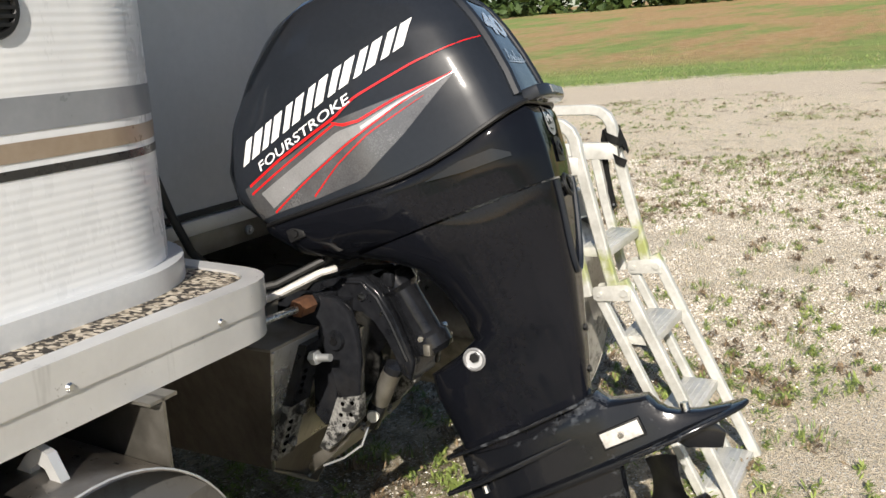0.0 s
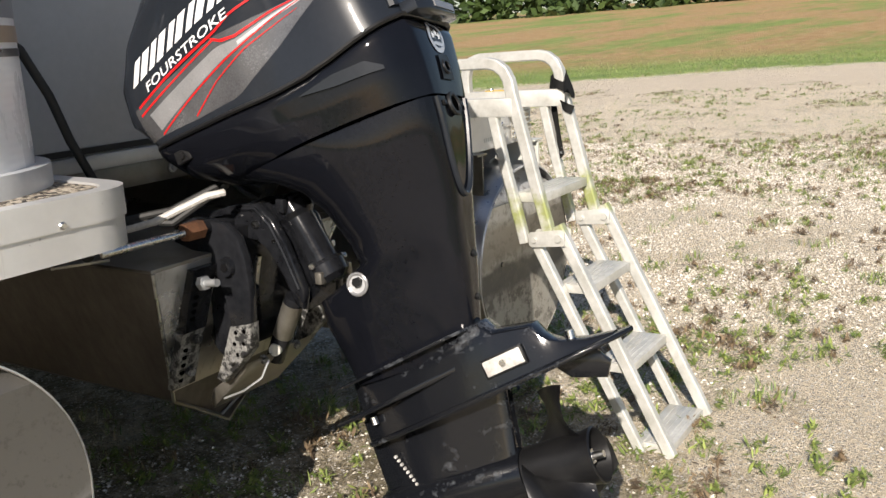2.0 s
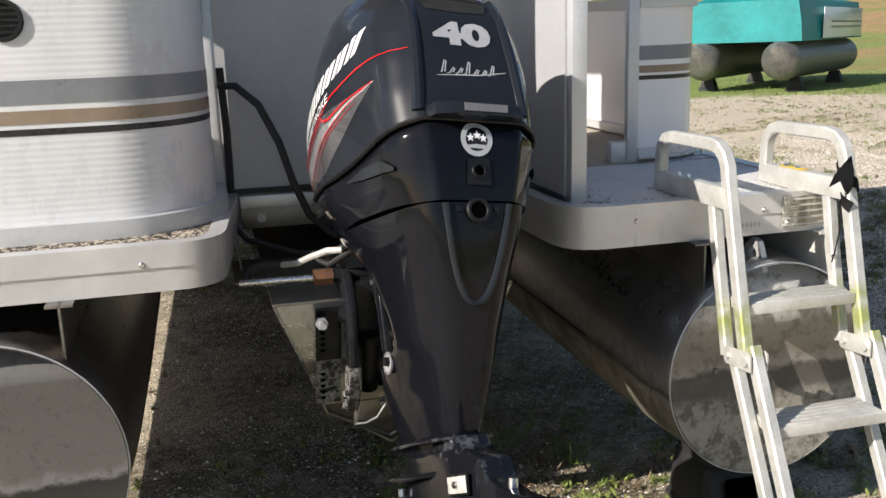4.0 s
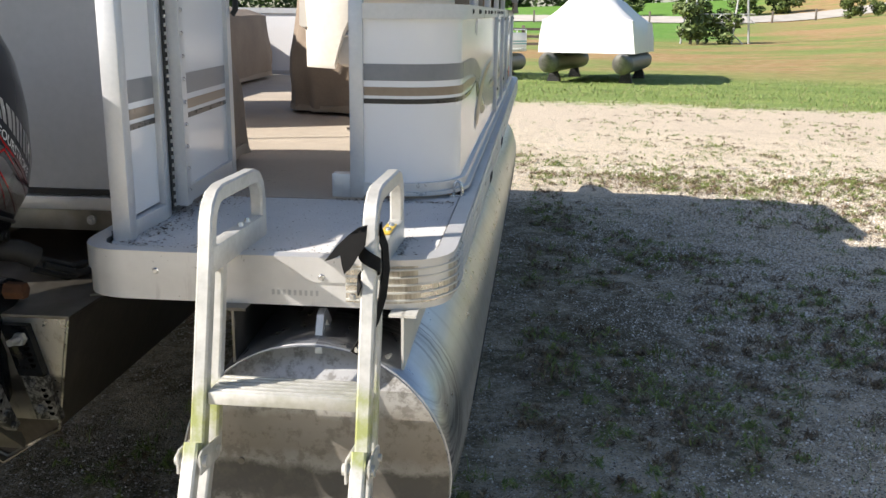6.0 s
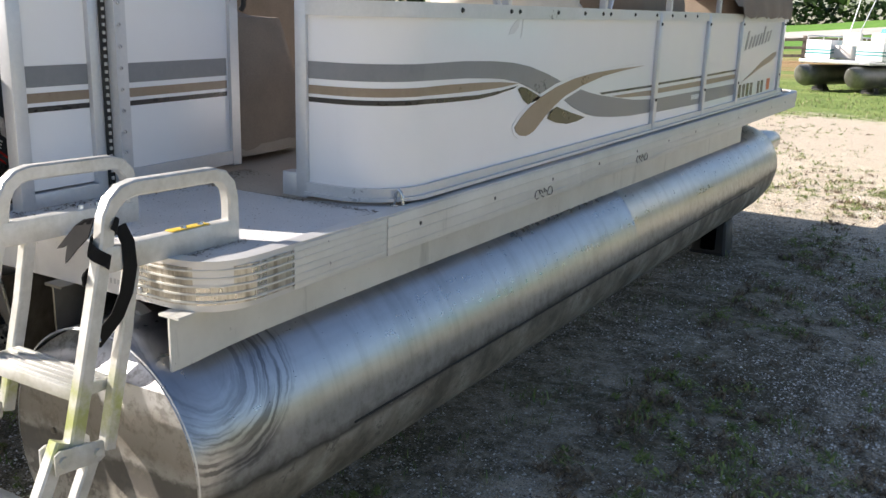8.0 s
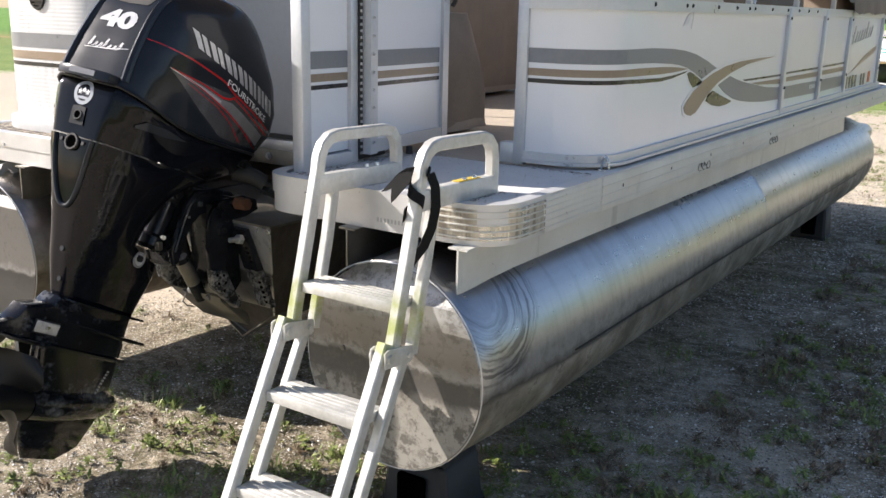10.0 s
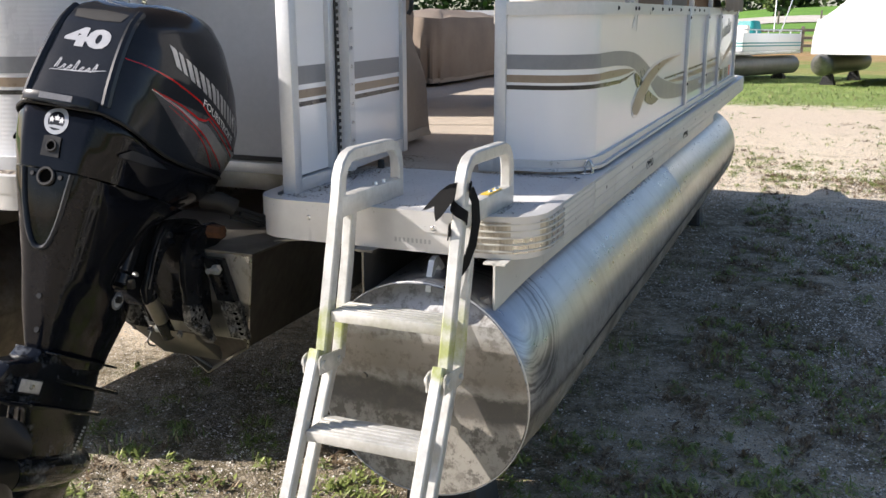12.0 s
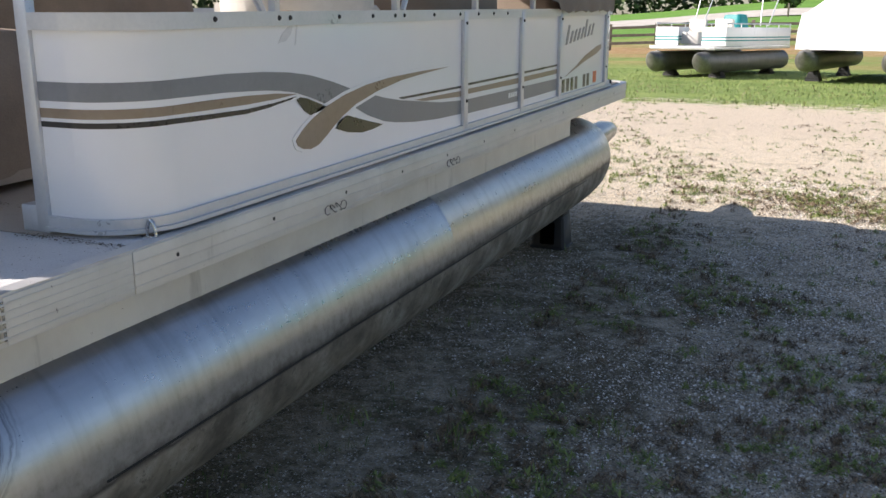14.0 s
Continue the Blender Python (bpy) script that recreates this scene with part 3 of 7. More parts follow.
def offset(path, d, closed):
    """The path moved sideways by d (to its right)."""
    out, n = [], len(path)
    for i in range(n):
        a = Vector(path[i - 1] if closed or i else path[0])
        b = Vector(path[(i + 1) % n] if closed or i < n - 1 else path[-1])
        t = (b - a).normalized()
        out.append((path[i][0] + t.y * d, path[i][1] - t.x * d))
    return out


def band(bm, path, z0, z1, d0, d1, closed=False):
    """A wall along a path in plan, from z0 to z1, between two sideways offsets."""
    a, b = offset(path, d0, closed), offset(path, d1, closed)
    rings = [[(p[0], p[1], z0), (q[0], q[1], z0), (q[0], q[1], z1), (p[0], p[1], z1)] for p, q in zip(a, b)]
    if closed:
        rings.append(rings[0])
    loft(bm, rings, not closed, not closed)
    if closed:
        bmesh.ops.remove_doubles(bm, verts=bm.verts, dist=1e-5)
    return bm


def smooth_loop(ctrl, n):
    """A closed Catmull-Rom curve through control points."""
    out, k = [], len(ctrl)
    for i in range(n):
        f = i * k / n
        j, t = int(f), f - int(f)
        p = [Vector(ctrl[(j + o) % k]) for o in (-1, 0, 1, 2)]
        out.append(0.5 * ((2 * p[1]) + (p[2] - p[0]) * t + (2 * p[0] - 5 * p[1] + 4 * p[2] - p[3]) * t * t + (3 * p[1] - p[0] - 3 * p[2] + p[3]) * t ** 3))
    return out


def lettering(text, size, bold=0.0):
    """Flat letters as a list of (verts, faces) in their own plane, with Blender's own font."""
    cu = bpy.data.curves.new("letters", "FONT")
    cu.body, cu.size, cu.offset, cu.resolution_u = text, size, bold, 3
    ob = new("letters", cu)
    bpy.context.view_layer.update()
    me = ob.evaluated_get(bpy.context.evaluated_depsgraph_get()).to_mesh()
    data = [tuple(v.co[:2]) for v in me.vertices], [tuple(p.vertices) for p in me.polygons]
    bpy.data.objects.remove(ob)
    bpy.data.curves.remove(cu)
    return data


# ---- ground ----
def soft(a, b, v):
    t = min(max((v - a) / (b - a), 0.0), 1.0)
    return t * t * (3 - 2 * t)


def height(x, y):
    """The lie of the land: a level yard, then a gentle rise to the far trees."""
    r = math.hypot(x, y)
    az = math.degrees(math.atan2(x, y))
    slope = 0.030 + 0.028 * soft(12, 32, az) * (1 - soft(40, 62, az)) + 0.006 * soft(50, 66, az) - 0.019 * soft(0, -14, az)
    if az < -60:
        slope *= 1 - 0.6 * soft(-60, -120, az)
    up = 1.12 * slope * max(min(r, 210.0) - 34.0, 0.0) * soft(28, 50, r)
    return up + soft(132, 196, r) * (1.5 + 0.14 * min(max(az, 0), 14)) * (1 - soft(40, 62, abs(az)))


def build_ground():
    bm = fresh()
    radii = [0, 1, 2, 4, 6, 9, 12, 16, 20, 24, 28, 33, 40, 50, 62, 78, 95, 108, 118, 124, 129, 134, 140, 148, 156, 164, 172, 182, 190, 215, 260, 400, 900, 2500]
    n = 120
    rows = []
    for r in radii[1:]:
        rows.append([bm.verts.new((r * math.sin(2 * math.pi * i / n), r * math.cos(2 * math.pi * i / n), height(r * math.sin(2 * math.pi * i / n), r * math.cos(2 * math.pi * i / n)))) for i in range(n)])
    c = bm.verts.new((0, 0, 0))
    for i in range(n):
        bm.faces.new((c, rows[0][(i + 1) % n], rows[0][i]))
    for a, b in zip(rows, rows[1:]):
        for i in range(n):
            bm.faces.new((a[i], a[(i + 1) % n], b[(i + 1) % n], b[i]))
    solid("ground", bm, "ground", "pale gravel yard running out into grass and hay field", "ground", kind="structure")


build_ground()


def build_road():
    bm = fresh()
    rows = []
    for i in range(25):
        az = radians(-14 + 46 * i / 24)
        r = 126 + 36 * soft(8, 30, math.degrees(az))
        pts = []
        for k in (-3.2, -1.2, 1.2, 3.2):
            x, y = (r + k) * math.sin(az), (r + k) * math.cos(az)
            pts.append((x, y, height(x, y) + 0.45 + 0.11 * k))
        rows.append(pts)
    loft(bm, rows, False, False, False)
    solid("road", bm, "road", "pale gravel country road across the field", "road", kind="structure")


build_road()

# ---- the pontoon boat ----
# Boat axes: x to starboard, y to the bow, z up from the deck's aft edge.
BOAT = pose(0, 0, 0.985, 1.15, 0, 0)
XC = -0.07                                     # the centre line
STAR, PORT = 1.205, 2 * XC - 1.215
boat = thing("pontoon_boat", "white pontoon boat with slate and bronze stripes on black blocks", "boat", BOAT)

DECK = rounded([(STAR, 0, 0.13), (STAR, 6.25, 0.25), (PORT, 6.25, 0.25), (PORT, 0, 0.13), (-0.515, 0, 0.11), (-0.455, 0.64, 0.03), (0.335, 0.64, 0.03), (0.365, 0, 0.12)])


def build_deck():
    part("deck", prism(fresh(), DECK, -0.05, 0.0), "plate", boat)
    floor = rounded([(STAR - 0.05, 0.80, 0.02), (STAR - 0.05, 6.2, 0.2), (PORT + 0.05, 6.2, 0.2), (PORT + 0.05, 0.66, 0.02), (0.9, 0.66, 0.02)])
    part("floor_carpet", prism(fresh(), floor, 0.0, 0.006), "floor", boat, "tan carpet strewn with crumbs")
    swim = rounded([(STAR - 0.035, 0.03, 0.11), (STAR - 0.035, 0.795, 0.01), (0.9, 0.655, 0.01), (0.40, 0.655, 0.01), (0.40, 0.03, 0.10)])
    part("platform_carpet", prism(fresh(), swim, 0.0, 0.005), "carpet", boat, "faded grey carpet on the boarding platform")
    lit = rounded([(-0.545, 0.025, 0.09), (-0.49, 0.6, 0.02), (PORT + 0.04, 0.6, 0.02), (PORT + 0.04, 0.025, 0.1)])
    part("litter_carpet", prism(fresh(), lit, 0.0, 0.006), "litter", boat, "deck carpet covered in dark leaf litter")
    part("deck_trim", band(fresh(), DECK, -0.046, 0.010, -0.030, 0.012, True), "fascia", boat)
    part("fascia", band(fresh(), DECK, -0.104, -0.047, -0.020, 0.007, True), "fascia", boat)
    # pale side strips down both long edges
    for x, s in ((STAR, 1), (PORT, -1)):
        bm = fresh()
        x0, x1 = sorted((x + s * 0.0125, x + s * 0.0165))
        box(bm, x0, x1, 0.62, 6.0, -0.100, 0.006, 0.001)
        strip = part("side_strip", bm, "cream", boat, "cream ribbed rubbing strip")
        for k in range(3):
            part("rib", box(fresh(), *sorted((x + s * 0.016, x + s * 0.0185)), 0.62, 6.0, -0.085 + 0.03 * k, -0.080 + 0.03 * k), "cream", strip)
        for k in range(12):
            part("hole", rod(fresh(), (x + s * 0.0165, 0.78 + 0.44 * k, -0.038), (x + s * 0.0172, 0.78 + 0.44 * k, -0.038), 0.006, None, 10), "rubber", strip)
    # ribbed guard round the starboard aft corner
    corner = [(0.985, 0.0), (STAR - 0.13, 0.0)] + arc((STAR - 0.13, 0.13), 0.13, -90, 0, 8) + [(STAR, 0.24)]
    guard = part("corner_guard", band(fresh(), corner, -0.088, -0.004, 0.010, 0.017), "guard", boat, "scuffed ribbed corner guard")
    for k in range(5):
        part("rib", band(fresh(), corner, -0.083 + 0.0175 * k, -0.079 + 0.0175 * k, 0.016, 0.0205), "cream", guard)
    strip = part("rub_strip", box(fresh(), STAR + 0.0125, STAR + 0.0155, 0.242, 0.617, -0.098, 0.004, 0.001), "cream", boat, "weathered ribbed rubbing strip")
    for k in range(5):
        part("rib", box(fresh(), STAR + 0.0150, STAR + 0.0172, 0.245, 0.615, -0.088 + 0.0185 * k, -0.082 + 0.0185 * k), "cream", strip)
    # screws in the fascia
    screw = rod(fresh(), (0, 0, 0), (0, -0.004, 0), 0.008, 0.005, 10)
    me = finish("screw", screw, "steel")
    for x, z in ((0.55, -0.035), (0.93, -0.035), (1.0, -0.075), (-0.69, -0.037), (-1.02, -0.037), (-1.25, -0.037)):
        ob = new("screw", me)
        ob.parent = boat
        ob.location = (x, -0.012 if z > -0.05 else -0.018, z)
    # stamped hull number, unreadable
    bm = fresh()
    for k in range(9):
        box(bm, 0.815 + 0.0125 * k, 0.821 + 0.0125 * k, -0.0080, -0.006, -0.080, -0.068)
    part("stamped_number", bm, "galv", boat)
    # scrawled marks on the strip
    for y in (1.53, 2.55):
        bm = fresh()
        for k in range(4):
            a = [(STAR + 0.0195, y + 0.035 * k + 0.02 * math.cos(t * 0.9 + k), -0.075 + 0.016 * math.sin(t * 0.9)) for t in range(7)]
            tube(bm, a, 0.0015, 4)
        part("scrawl", bm, "ink", boat)
    # transom strip with two bolts and cross-beams below
    part("transom_plate", box(fresh(), -0.44, 0.33, 0.600, 0.612, -0.10, -0.034, 0.002), "plate", boat)
    part("transom_strip", box(fresh(), -0.44, 0.33, 0.594, 0.612, -0.038, 0.0, 0.002), "fascia", boat)
    bolt = finish("bolt", rod(rod(fresh(), (0, 0, 0), (0, -0.006, 0), 0.014, 0.014, 14), (0, -0.006, 0), (0, -0.014, 0), 0.009, 0.008, 6), "galv")
    for x in (-0.38, -0.20, 0.10, 0.27):
        ob = new("bolt", bolt)
        ob.parent = boat
        ob.location = (x, 0.599, -0.068)
    beam = finish("cross_beam", box(box(fresh(), PORT + 0.06, STAR - 0.06, -0.02, 0.02, -0.10, -0.052), PORT + 0.06, STAR - 0.06, -0.04, 0.04, -0.110, -0.100), "plate")
    for k in range(12):
        ob = new("cross_beam", beam)
        ob.parent = boat
        ob.location = (0, 0.86 + 0.46 * k, 0)


def pontoon(cx, inner):
    """One float: tube, bent end plate, lifting eye, nose cone, risers."""
    R, CZ, Y0, Y1 = 0.305, -0.470, -0.09, 4.95
    N, FULL = 56, 0.319
    bm = fresh()

    def circle(y, r, dz=0.0, squash=1.0):
        return [(cx + r * math.sin(2 * math.pi * i / N), y, CZ - 0.007 * max(y, 0.0) + dz + r * squash * math.cos(2 * math.pi * i / N)) for i in range(N)]
    rings = [circle(Y0 + 0.0, R - 0.003), circle(Y0 + 0.004, R)]
    rings += [circle(y, r) for y, r in ((0.03, R + 0.003), (0.12, R + 0.008), (0.25, R + 0.012), (0.5, FULL), (1.5, FULL), (2.56, FULL), (2.565, FULL))]
    rings += [circle(2.575, FULL + 0.003), circle(2.585, FULL), circle(4.0, FULL), circle(Y1, FULL)]
    nose = ((5.30, 0.316, 0.0), (5.52, 0.304, 0.0), (5.68, 0.280, 0.0), (5.80, 0.248, 0.0), (5.88, 0.200, 0.0), (5.925, 0.13, 0.0), (5.94, 0.03, 0.0))
    rings += [circle(y, r, dz) for y, r, dz in nose]
    loft(bm, rings, False, True)
    me = finish("pontoon_tube", bm, "tube", 50)
    tube_ob = new("pontoon", me)
    tube_ob.parent = boat
    tube_ob["label"] = "scuffed bare aluminium float tube"
    cone = [circle(y, r, dz) for y, r, dz in ((5.80, 0.07, 0.055), (6.10, 0.100, 0.065), (6.50, 0.098, 0.07), (6.76, 0.074, 0.065), (6.92, 0.044, 0.05), (7.02, 0.010, 0.04))]
    part("nose_cone", loft(fresh(), cone), "tube", tube_ob)
    part("nose_bracket", prism(fresh(), [(5.0, -0.175), (5.0, -0.105), (6.2, -0.105), (6.2, -0.215), (5.9, -0.185)], cx - 0.06, cx - 0.05, "x"), "plate", tube_ob)
    # the end plate: flat below, bent forward above a chord
    chord = 0.205

    def lean(z):
        over = max(0.0, z - (CZ + chord))
        return Y0 + 0.003 + over * 0.75
    bm = fresh()
    rows = []
    r = R - 0.0015
    zs = [-r * math.cos(math.pi * k / 26) for k in range(27)]
    zs = sorted(zs + [chord, chord + 0.006])
    for z in zs:
        w = math.sqrt(max(r * r - z * z, 1e-6))
        rows.append([(cx + w * (2 * i / 10 - 1), lean(CZ + z) + 0.006 * (1 if z > chord else 0), CZ + z) for i in range(11)])
    loft(bm, rows, False, False, False)
    part("end_plate", bm, "cap" if cx > XC else "port_cap", tube_ob)
    bm = fresh()
    tube(bm, [(cx + (R + 0.0005) * math.sin(2 * math.pi * i / 60), Y0 + 0.004, CZ + (R + 0.0005) * math.cos(2 * math.pi * i / 60)) for i in range(61)], 0.0022, 6)
    part("weld_bead", bm, "fascia", tube_ob)
    # seam down each side
    for s in (-1, 1):
        a = radians(96)
        x, z = cx + s * (FULL + 0.0006) * math.sin(a), CZ + (FULL + 0.0006) * math.cos(a)
        part("side_seam", box(fresh(), x - 0.0025, x + 0.0025, 0.45, Y1 - 0.1, z - 0.003, z + 0.003, 0.001), "rubber", tube_ob).rotation_euler = (-0.007, 0, 0)
    # lifting eye: an upright plate with a hole, on the slope
    base = CZ + 0.262
    rim = [(Y0 + 0.052, base - 0.012), (Y0 + 0.060, base + 0.045), (Y0 + 0.082, base + 0.085), (Y0 + 0.108, base + 0.092), (Y0 + 0.132, base + 0.075), (Y0 + 0.158, base + 0.048), (Y0 + 0.175, base + 0.030)]
    bore = [(Y0 + 0.084, base + 0.015), (Y0 + 0.082, base + 0.040), (Y0 + 0.092, base + 0.060), (Y0 + 0.108, base + 0.066), (Y0 + 0.122, base + 0.056), (Y0 + 0.130, base + 0.040), (Y0 + 0.128, base + 0.030)]
    rings = [[(cx - 0.008, *a), (cx + 0.008, *a), (cx + 0.008, *b), (cx - 0.008, *b)] for a, b in zip(rim, bore)]
    part("lifting_eye", loft(fresh(), rings), "fascia", tube_ob, "bare metal lifting plate with a hole")
    # risers between tube and deck
    for dx in (-0.19, 0.19):
        bm = fresh()
        x = cx + dx
        prism(bm, [(-0.045, -0.232), (-0.045, -0.104), (4.85, -0.104), (4.85, -0.262)], x - 0.003, x + 0.003, "x")
        box(bm, x - 0.03, x + 0.03, -0.045, 4.85, -0.110, -0.104)
        part("riser", bm, "cream" if dx * (cx - XC) > 0 else "plate", tube_ob)
    # a drain plug and patch plate low on the plate
    for dx, dz in ((-0.17, 0.02),):
        part("drain_plug", rod(fresh(), (cx + dx, Y0 + 0.012, CZ + dz), (cx + dx, Y0 - 0.002, CZ + dz), 0.009, 0.008, 12), "plate", tube_ob)


def build_pod():
    """The box under the deck that carries the motor."""
    bm = fresh()
    prof0 = [(-0.32, -0.212), (0.32, -0.212), (0.318, -0.222), (0.185, -0.585), (0.0, -0.70), (-0.185, -0.585), (-0.318, -0.222)]
    rings = []
    for y, k in ((0, 0), (1.0, 0), (1.9, 0), (2.6, 0.5)):
        rings.append([(XC + x, 0.14 + y + (0 if y else 0.40 * (-0.212 - z)), z + k * (z + 0.212) * -0.6) for x, z in prof0])
    loft(bm, rings)
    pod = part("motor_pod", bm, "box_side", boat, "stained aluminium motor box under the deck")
    def on_face(x, z, d=0.0):
        return (XC + x, 0.1375 + 0.40 * (-0.212 - z) - d, z)
    shape = ((-0.319, -0.213), (0.319, -0.213), (0.317, -0.222), (0.196, -0.555), (-0.196, -0.555), (-0.317, -0.222))
    part("aft_plate", loft(fresh(), [[on_face(x, z, d) for x, z in shape] for d in (0.0, 0.002)]), "pod", pod, "brushed plate with an old waterline")
    for s in (-1, 1):
        part("folded_edge", tube(fresh(), [on_face(s * 0.320, -0.214, 0.003), on_face(s * 0.186, -0.585, 0.003)], 0.0045, 6), "pod", pod)
        part("pan_edge", tube(fresh(), [on_face(s * 0.186, -0.585, 0.003), on_face(0.0, -0.702, 0.004)], 0.005, 6), "plate", pod)
    bm = fresh()
    box(bm, XC - 0.325, XC + 0.325, 0.135, 0.62, -0.214, -0.206, 0.001)
    part("pod_lid", bm, "plate", pod)
    for s in (-1, 1):
        part("gusset", prism(fresh(), [(0.30, -0.150), (0.62, -0.150), (0.62, -0.105), (0.40, -0.105)], XC + s * 0.39 - 0.002, XC + s * 0.39 + 0.002, "x"), "plate", pod)
        part("side_tray", prism(fresh(), [(XC + s * 0.30, 0.30), (XC + s * 0.41, 0.36), (XC + s * 0.41, 0.62), (XC + s * 0.30, 0.62)], -0.205, -0.199, "z"), "plate", pod)
    bm = fresh()
    prism(bm, [(XC - 0.165, -0.60), (XC, -0.705), (XC + 0.165, -0.60), (XC, -0.712)], 0.30, 0.36, "y")
    part("keel_lip", bm, "plate", pod)


def wall_of(path, z0, z1, stripes, frame_name, top=True, lining=None, base=True):
    """A length of fence: painted sheet, rails, stripes."""
    holder = part(frame_name, band(fresh(), path, z0, z1, -0.003, 0.003), "white", boat)
    if base:
        part("bottom_rail", band(band(fresh(), path, 0.017, 0.052, -0.017, 0.017), path, 0.017, 0.027, -0.018, 0.030), "rail", holder)
    if top:
        part("top_rail", band(fresh(), path, z1 - 0.004, z1 + 0.038, -0.017, 0.017), "rail", holder)
    for lo, hi, mat in stripes:
        part("stripe", band(fresh(), path, lo, hi, 0.0032, 0.0044), mat, holder)
    return holder


STRIPES = ((0.345, 0.392, "slate"), (0.303, 0.327, "bronze"), (0.280, 0.294, "ink"))
Z0, Z1, ZG = 0.045, 0.520, 0.640            # foot, top of the side fences, top of the stern walls and gate
STAR_FENCE = [(0.895, 0.70), (0.992, 0.70)] + arc((0.992, 0.87), 0.17, -90, 0, 8)


def post(x, y, parent, z1=0.558, w=0.036, d=0.030, name="post"):
    return part(name, box(fresh(), x - w / 2, x + w / 2, y - d / 2, y + d / 2, 0.006, z1, 0.003), "rail", parent)


def flat_on_side(polys, x, parent, name, material):
    """Thin cut vinyl on the starboard side sheet; polys in (y, z)."""
    for poly in polys:
        part(name, prism(fresh(), poly, x, x + 0.0012, "x"), material, parent)


def build_fences():
    star = aft = wall_of(STAR_FENCE + [(1.162, 5.53)], Z0, Z1, (), "side_fence")
    for lo, hi, mat in STRIPES:
        part("stripe", band(fresh(), STAR_FENCE, lo, hi, 0.0032, 0.0044), mat, aft)
    post(0.875, 0.70, aft, z1=ZG + 0.038, w=0.040)
    part("post_foot", box(fresh(), 0.80, 0.86, 0.69, 0.735, 0.006, 0.075, 0.002), "rail", aft)
    for y in (2.85, 3.65, 4.36, 5.50):
        bm = box(fresh(), 1.163, 1.183, y - 0.022, y + 0.022, 0.018, Z1 + 0.03, 0.003)
        part("rib", bm, "rail", star)
        for z in (0.16, 0.50):
            part("rib_bolt", rod(fresh(), (1.183, y, z), (1.188, y, z), 0.008, 0.006, 8), "rubber", star)
    # rivets along the top rail
    rivet = finish("rivet", rod(fresh(), (0, 0, 0), (0.005, 0, 0), 0.0085, 0.005, 8), "rubber")
    for y in (1.05, 1.36, 1.42, 1.72, 1.96, 2.14, 2.22, 2.5, 2.78, 3.0, 3.2, 3.4):
        ob = new("rivet", rivet)
        ob.parent = star
        ob.location = (1.179, y, 0.539)
    # the swash along the side
    X = 1.1655
    sl = [[(0.868, 0.392), (1.10, 0.392), (1.28, 0.386), (1.42, 0.376), (1.54, 0.360), (1.68, 0.330), (1.84, 0.288), (1.68, 0.244), (1.61, 0.268), (1.54, 0.289), (1.45, 0.312), (1.36, 0.325), (1.28, 0.332), (1.10, 0.341), (0.868, 0.345)],
          [(1.97, 0.262), (2.08, 0.240), (2.21, 0.220), (2.43, 0.195), (2.60, 0.176), (2.825, 0.164), (2.825, 0.104), (2.55, 0.110), (2.32, 0.124), (2.16, 0.140), (2.06, 0.156), (1.93, 0.192), (1.80, 0.242)],
          [(2.875, 0.162), (3.625, 0.158), (3.625, 0.088), (2.875, 0.098)], [(3.675, 0.158), (4.335, 0.156), (4.335, 0.09), (3.675, 0.088)]]
    flat_on_side(sl, X, star, "slate_swash", "slate")
    br = [[(0.868, 0.327), (1.0, 0.327), (1.19, 0.324), (1.34, 0.318), (1.465, 0.307), (1.34, 0.301), (1.19, 0.299), (1.0, 0.301), (0.868, 0.303)],
          [(2.33, 0.210), (2.825, 0.206), (2.825, 0.181), (2.43, 0.197)], [(2.875, 0.208), (3.625, 0.209), (3.625, 0.181), (2.875, 0.186)], [(3.675, 0.209), (4.335, 0.212), (4.335, 0.186), (3.675, 0.182)]]
    flat_on_side(br, X, star, "bronze_swash", "bronze")
    bl = [[(0.868, 0.294), (1.0, 0.290), (1.19, 0.286), (1.34, 0.291), (1.46, 0.300), (1.43, 0.293), (1.30, 0.279), (1.19, 0.273), (1.0, 0.276), (0.868, 0.280)],
          [(2.19, 0.232), (2.825, 0.229), (2.825, 0.219), (2.22, 0.223)], [(2.875, 0.234), (3.625, 0.235), (3.625, 0.224), (2.875, 0.224)], [(3.675, 0.236), (4.335, 0.240), (4.335, 0.229), (3.675, 0.225)]]
    flat_on_side(bl, X, star, "black_swash", "ink")
    # crossing stroke, laid over the slate band
    st = [(1.44, 0.163), (1.475, 0.187), (1.53, 0.215), (1.63, 0.250), (1.76, 0.279), (1.92, 0.301), (2.11, 0.314), (2.40, 0.320), (2.69, 0.321), (2.42, 0.309), (2.21, 0.297), (2.0, 0.271), (1.84, 0.240), (1.75, 0.211), (1.68, 0.180), (1.62, 0.150), (1.58, 0.132), (1.53, 0.124), (1.48, 0.131), (1.45, 0.146)]
    wide = []
    for i, p in enumerate(st):
        t = (Vector(st[(i + 1) % len(st)]) - Vector(st[i - 1])).normalized()
        wide.append((p[0] + t.y * -0.022, p[1] + t.x * 0.011))
    flat_on_side([wide], X + 0.0013, star, "white_edge", "white")
    flat_on_side([st], X + 0.0027, star, "bronze_stroke", "bronze")
    flat_on_side([[(1.455, 0.289), (1.48, 0.295), (1.52, 0.288), (1.645, 0.249), (1.60, 0.241), (1.535, 0.233), (1.50, 0.250)], [(1.69, 0.172), (1.72, 0.196), (1.775, 0.208), (1.85, 0.190), (1.93, 0.171), (2.05, 0.146), (1.97, 0.137), (1.88, 0.135), (1.78, 0.148)]], X + 0.0013, star, "olive_leaf", "leaf_green")
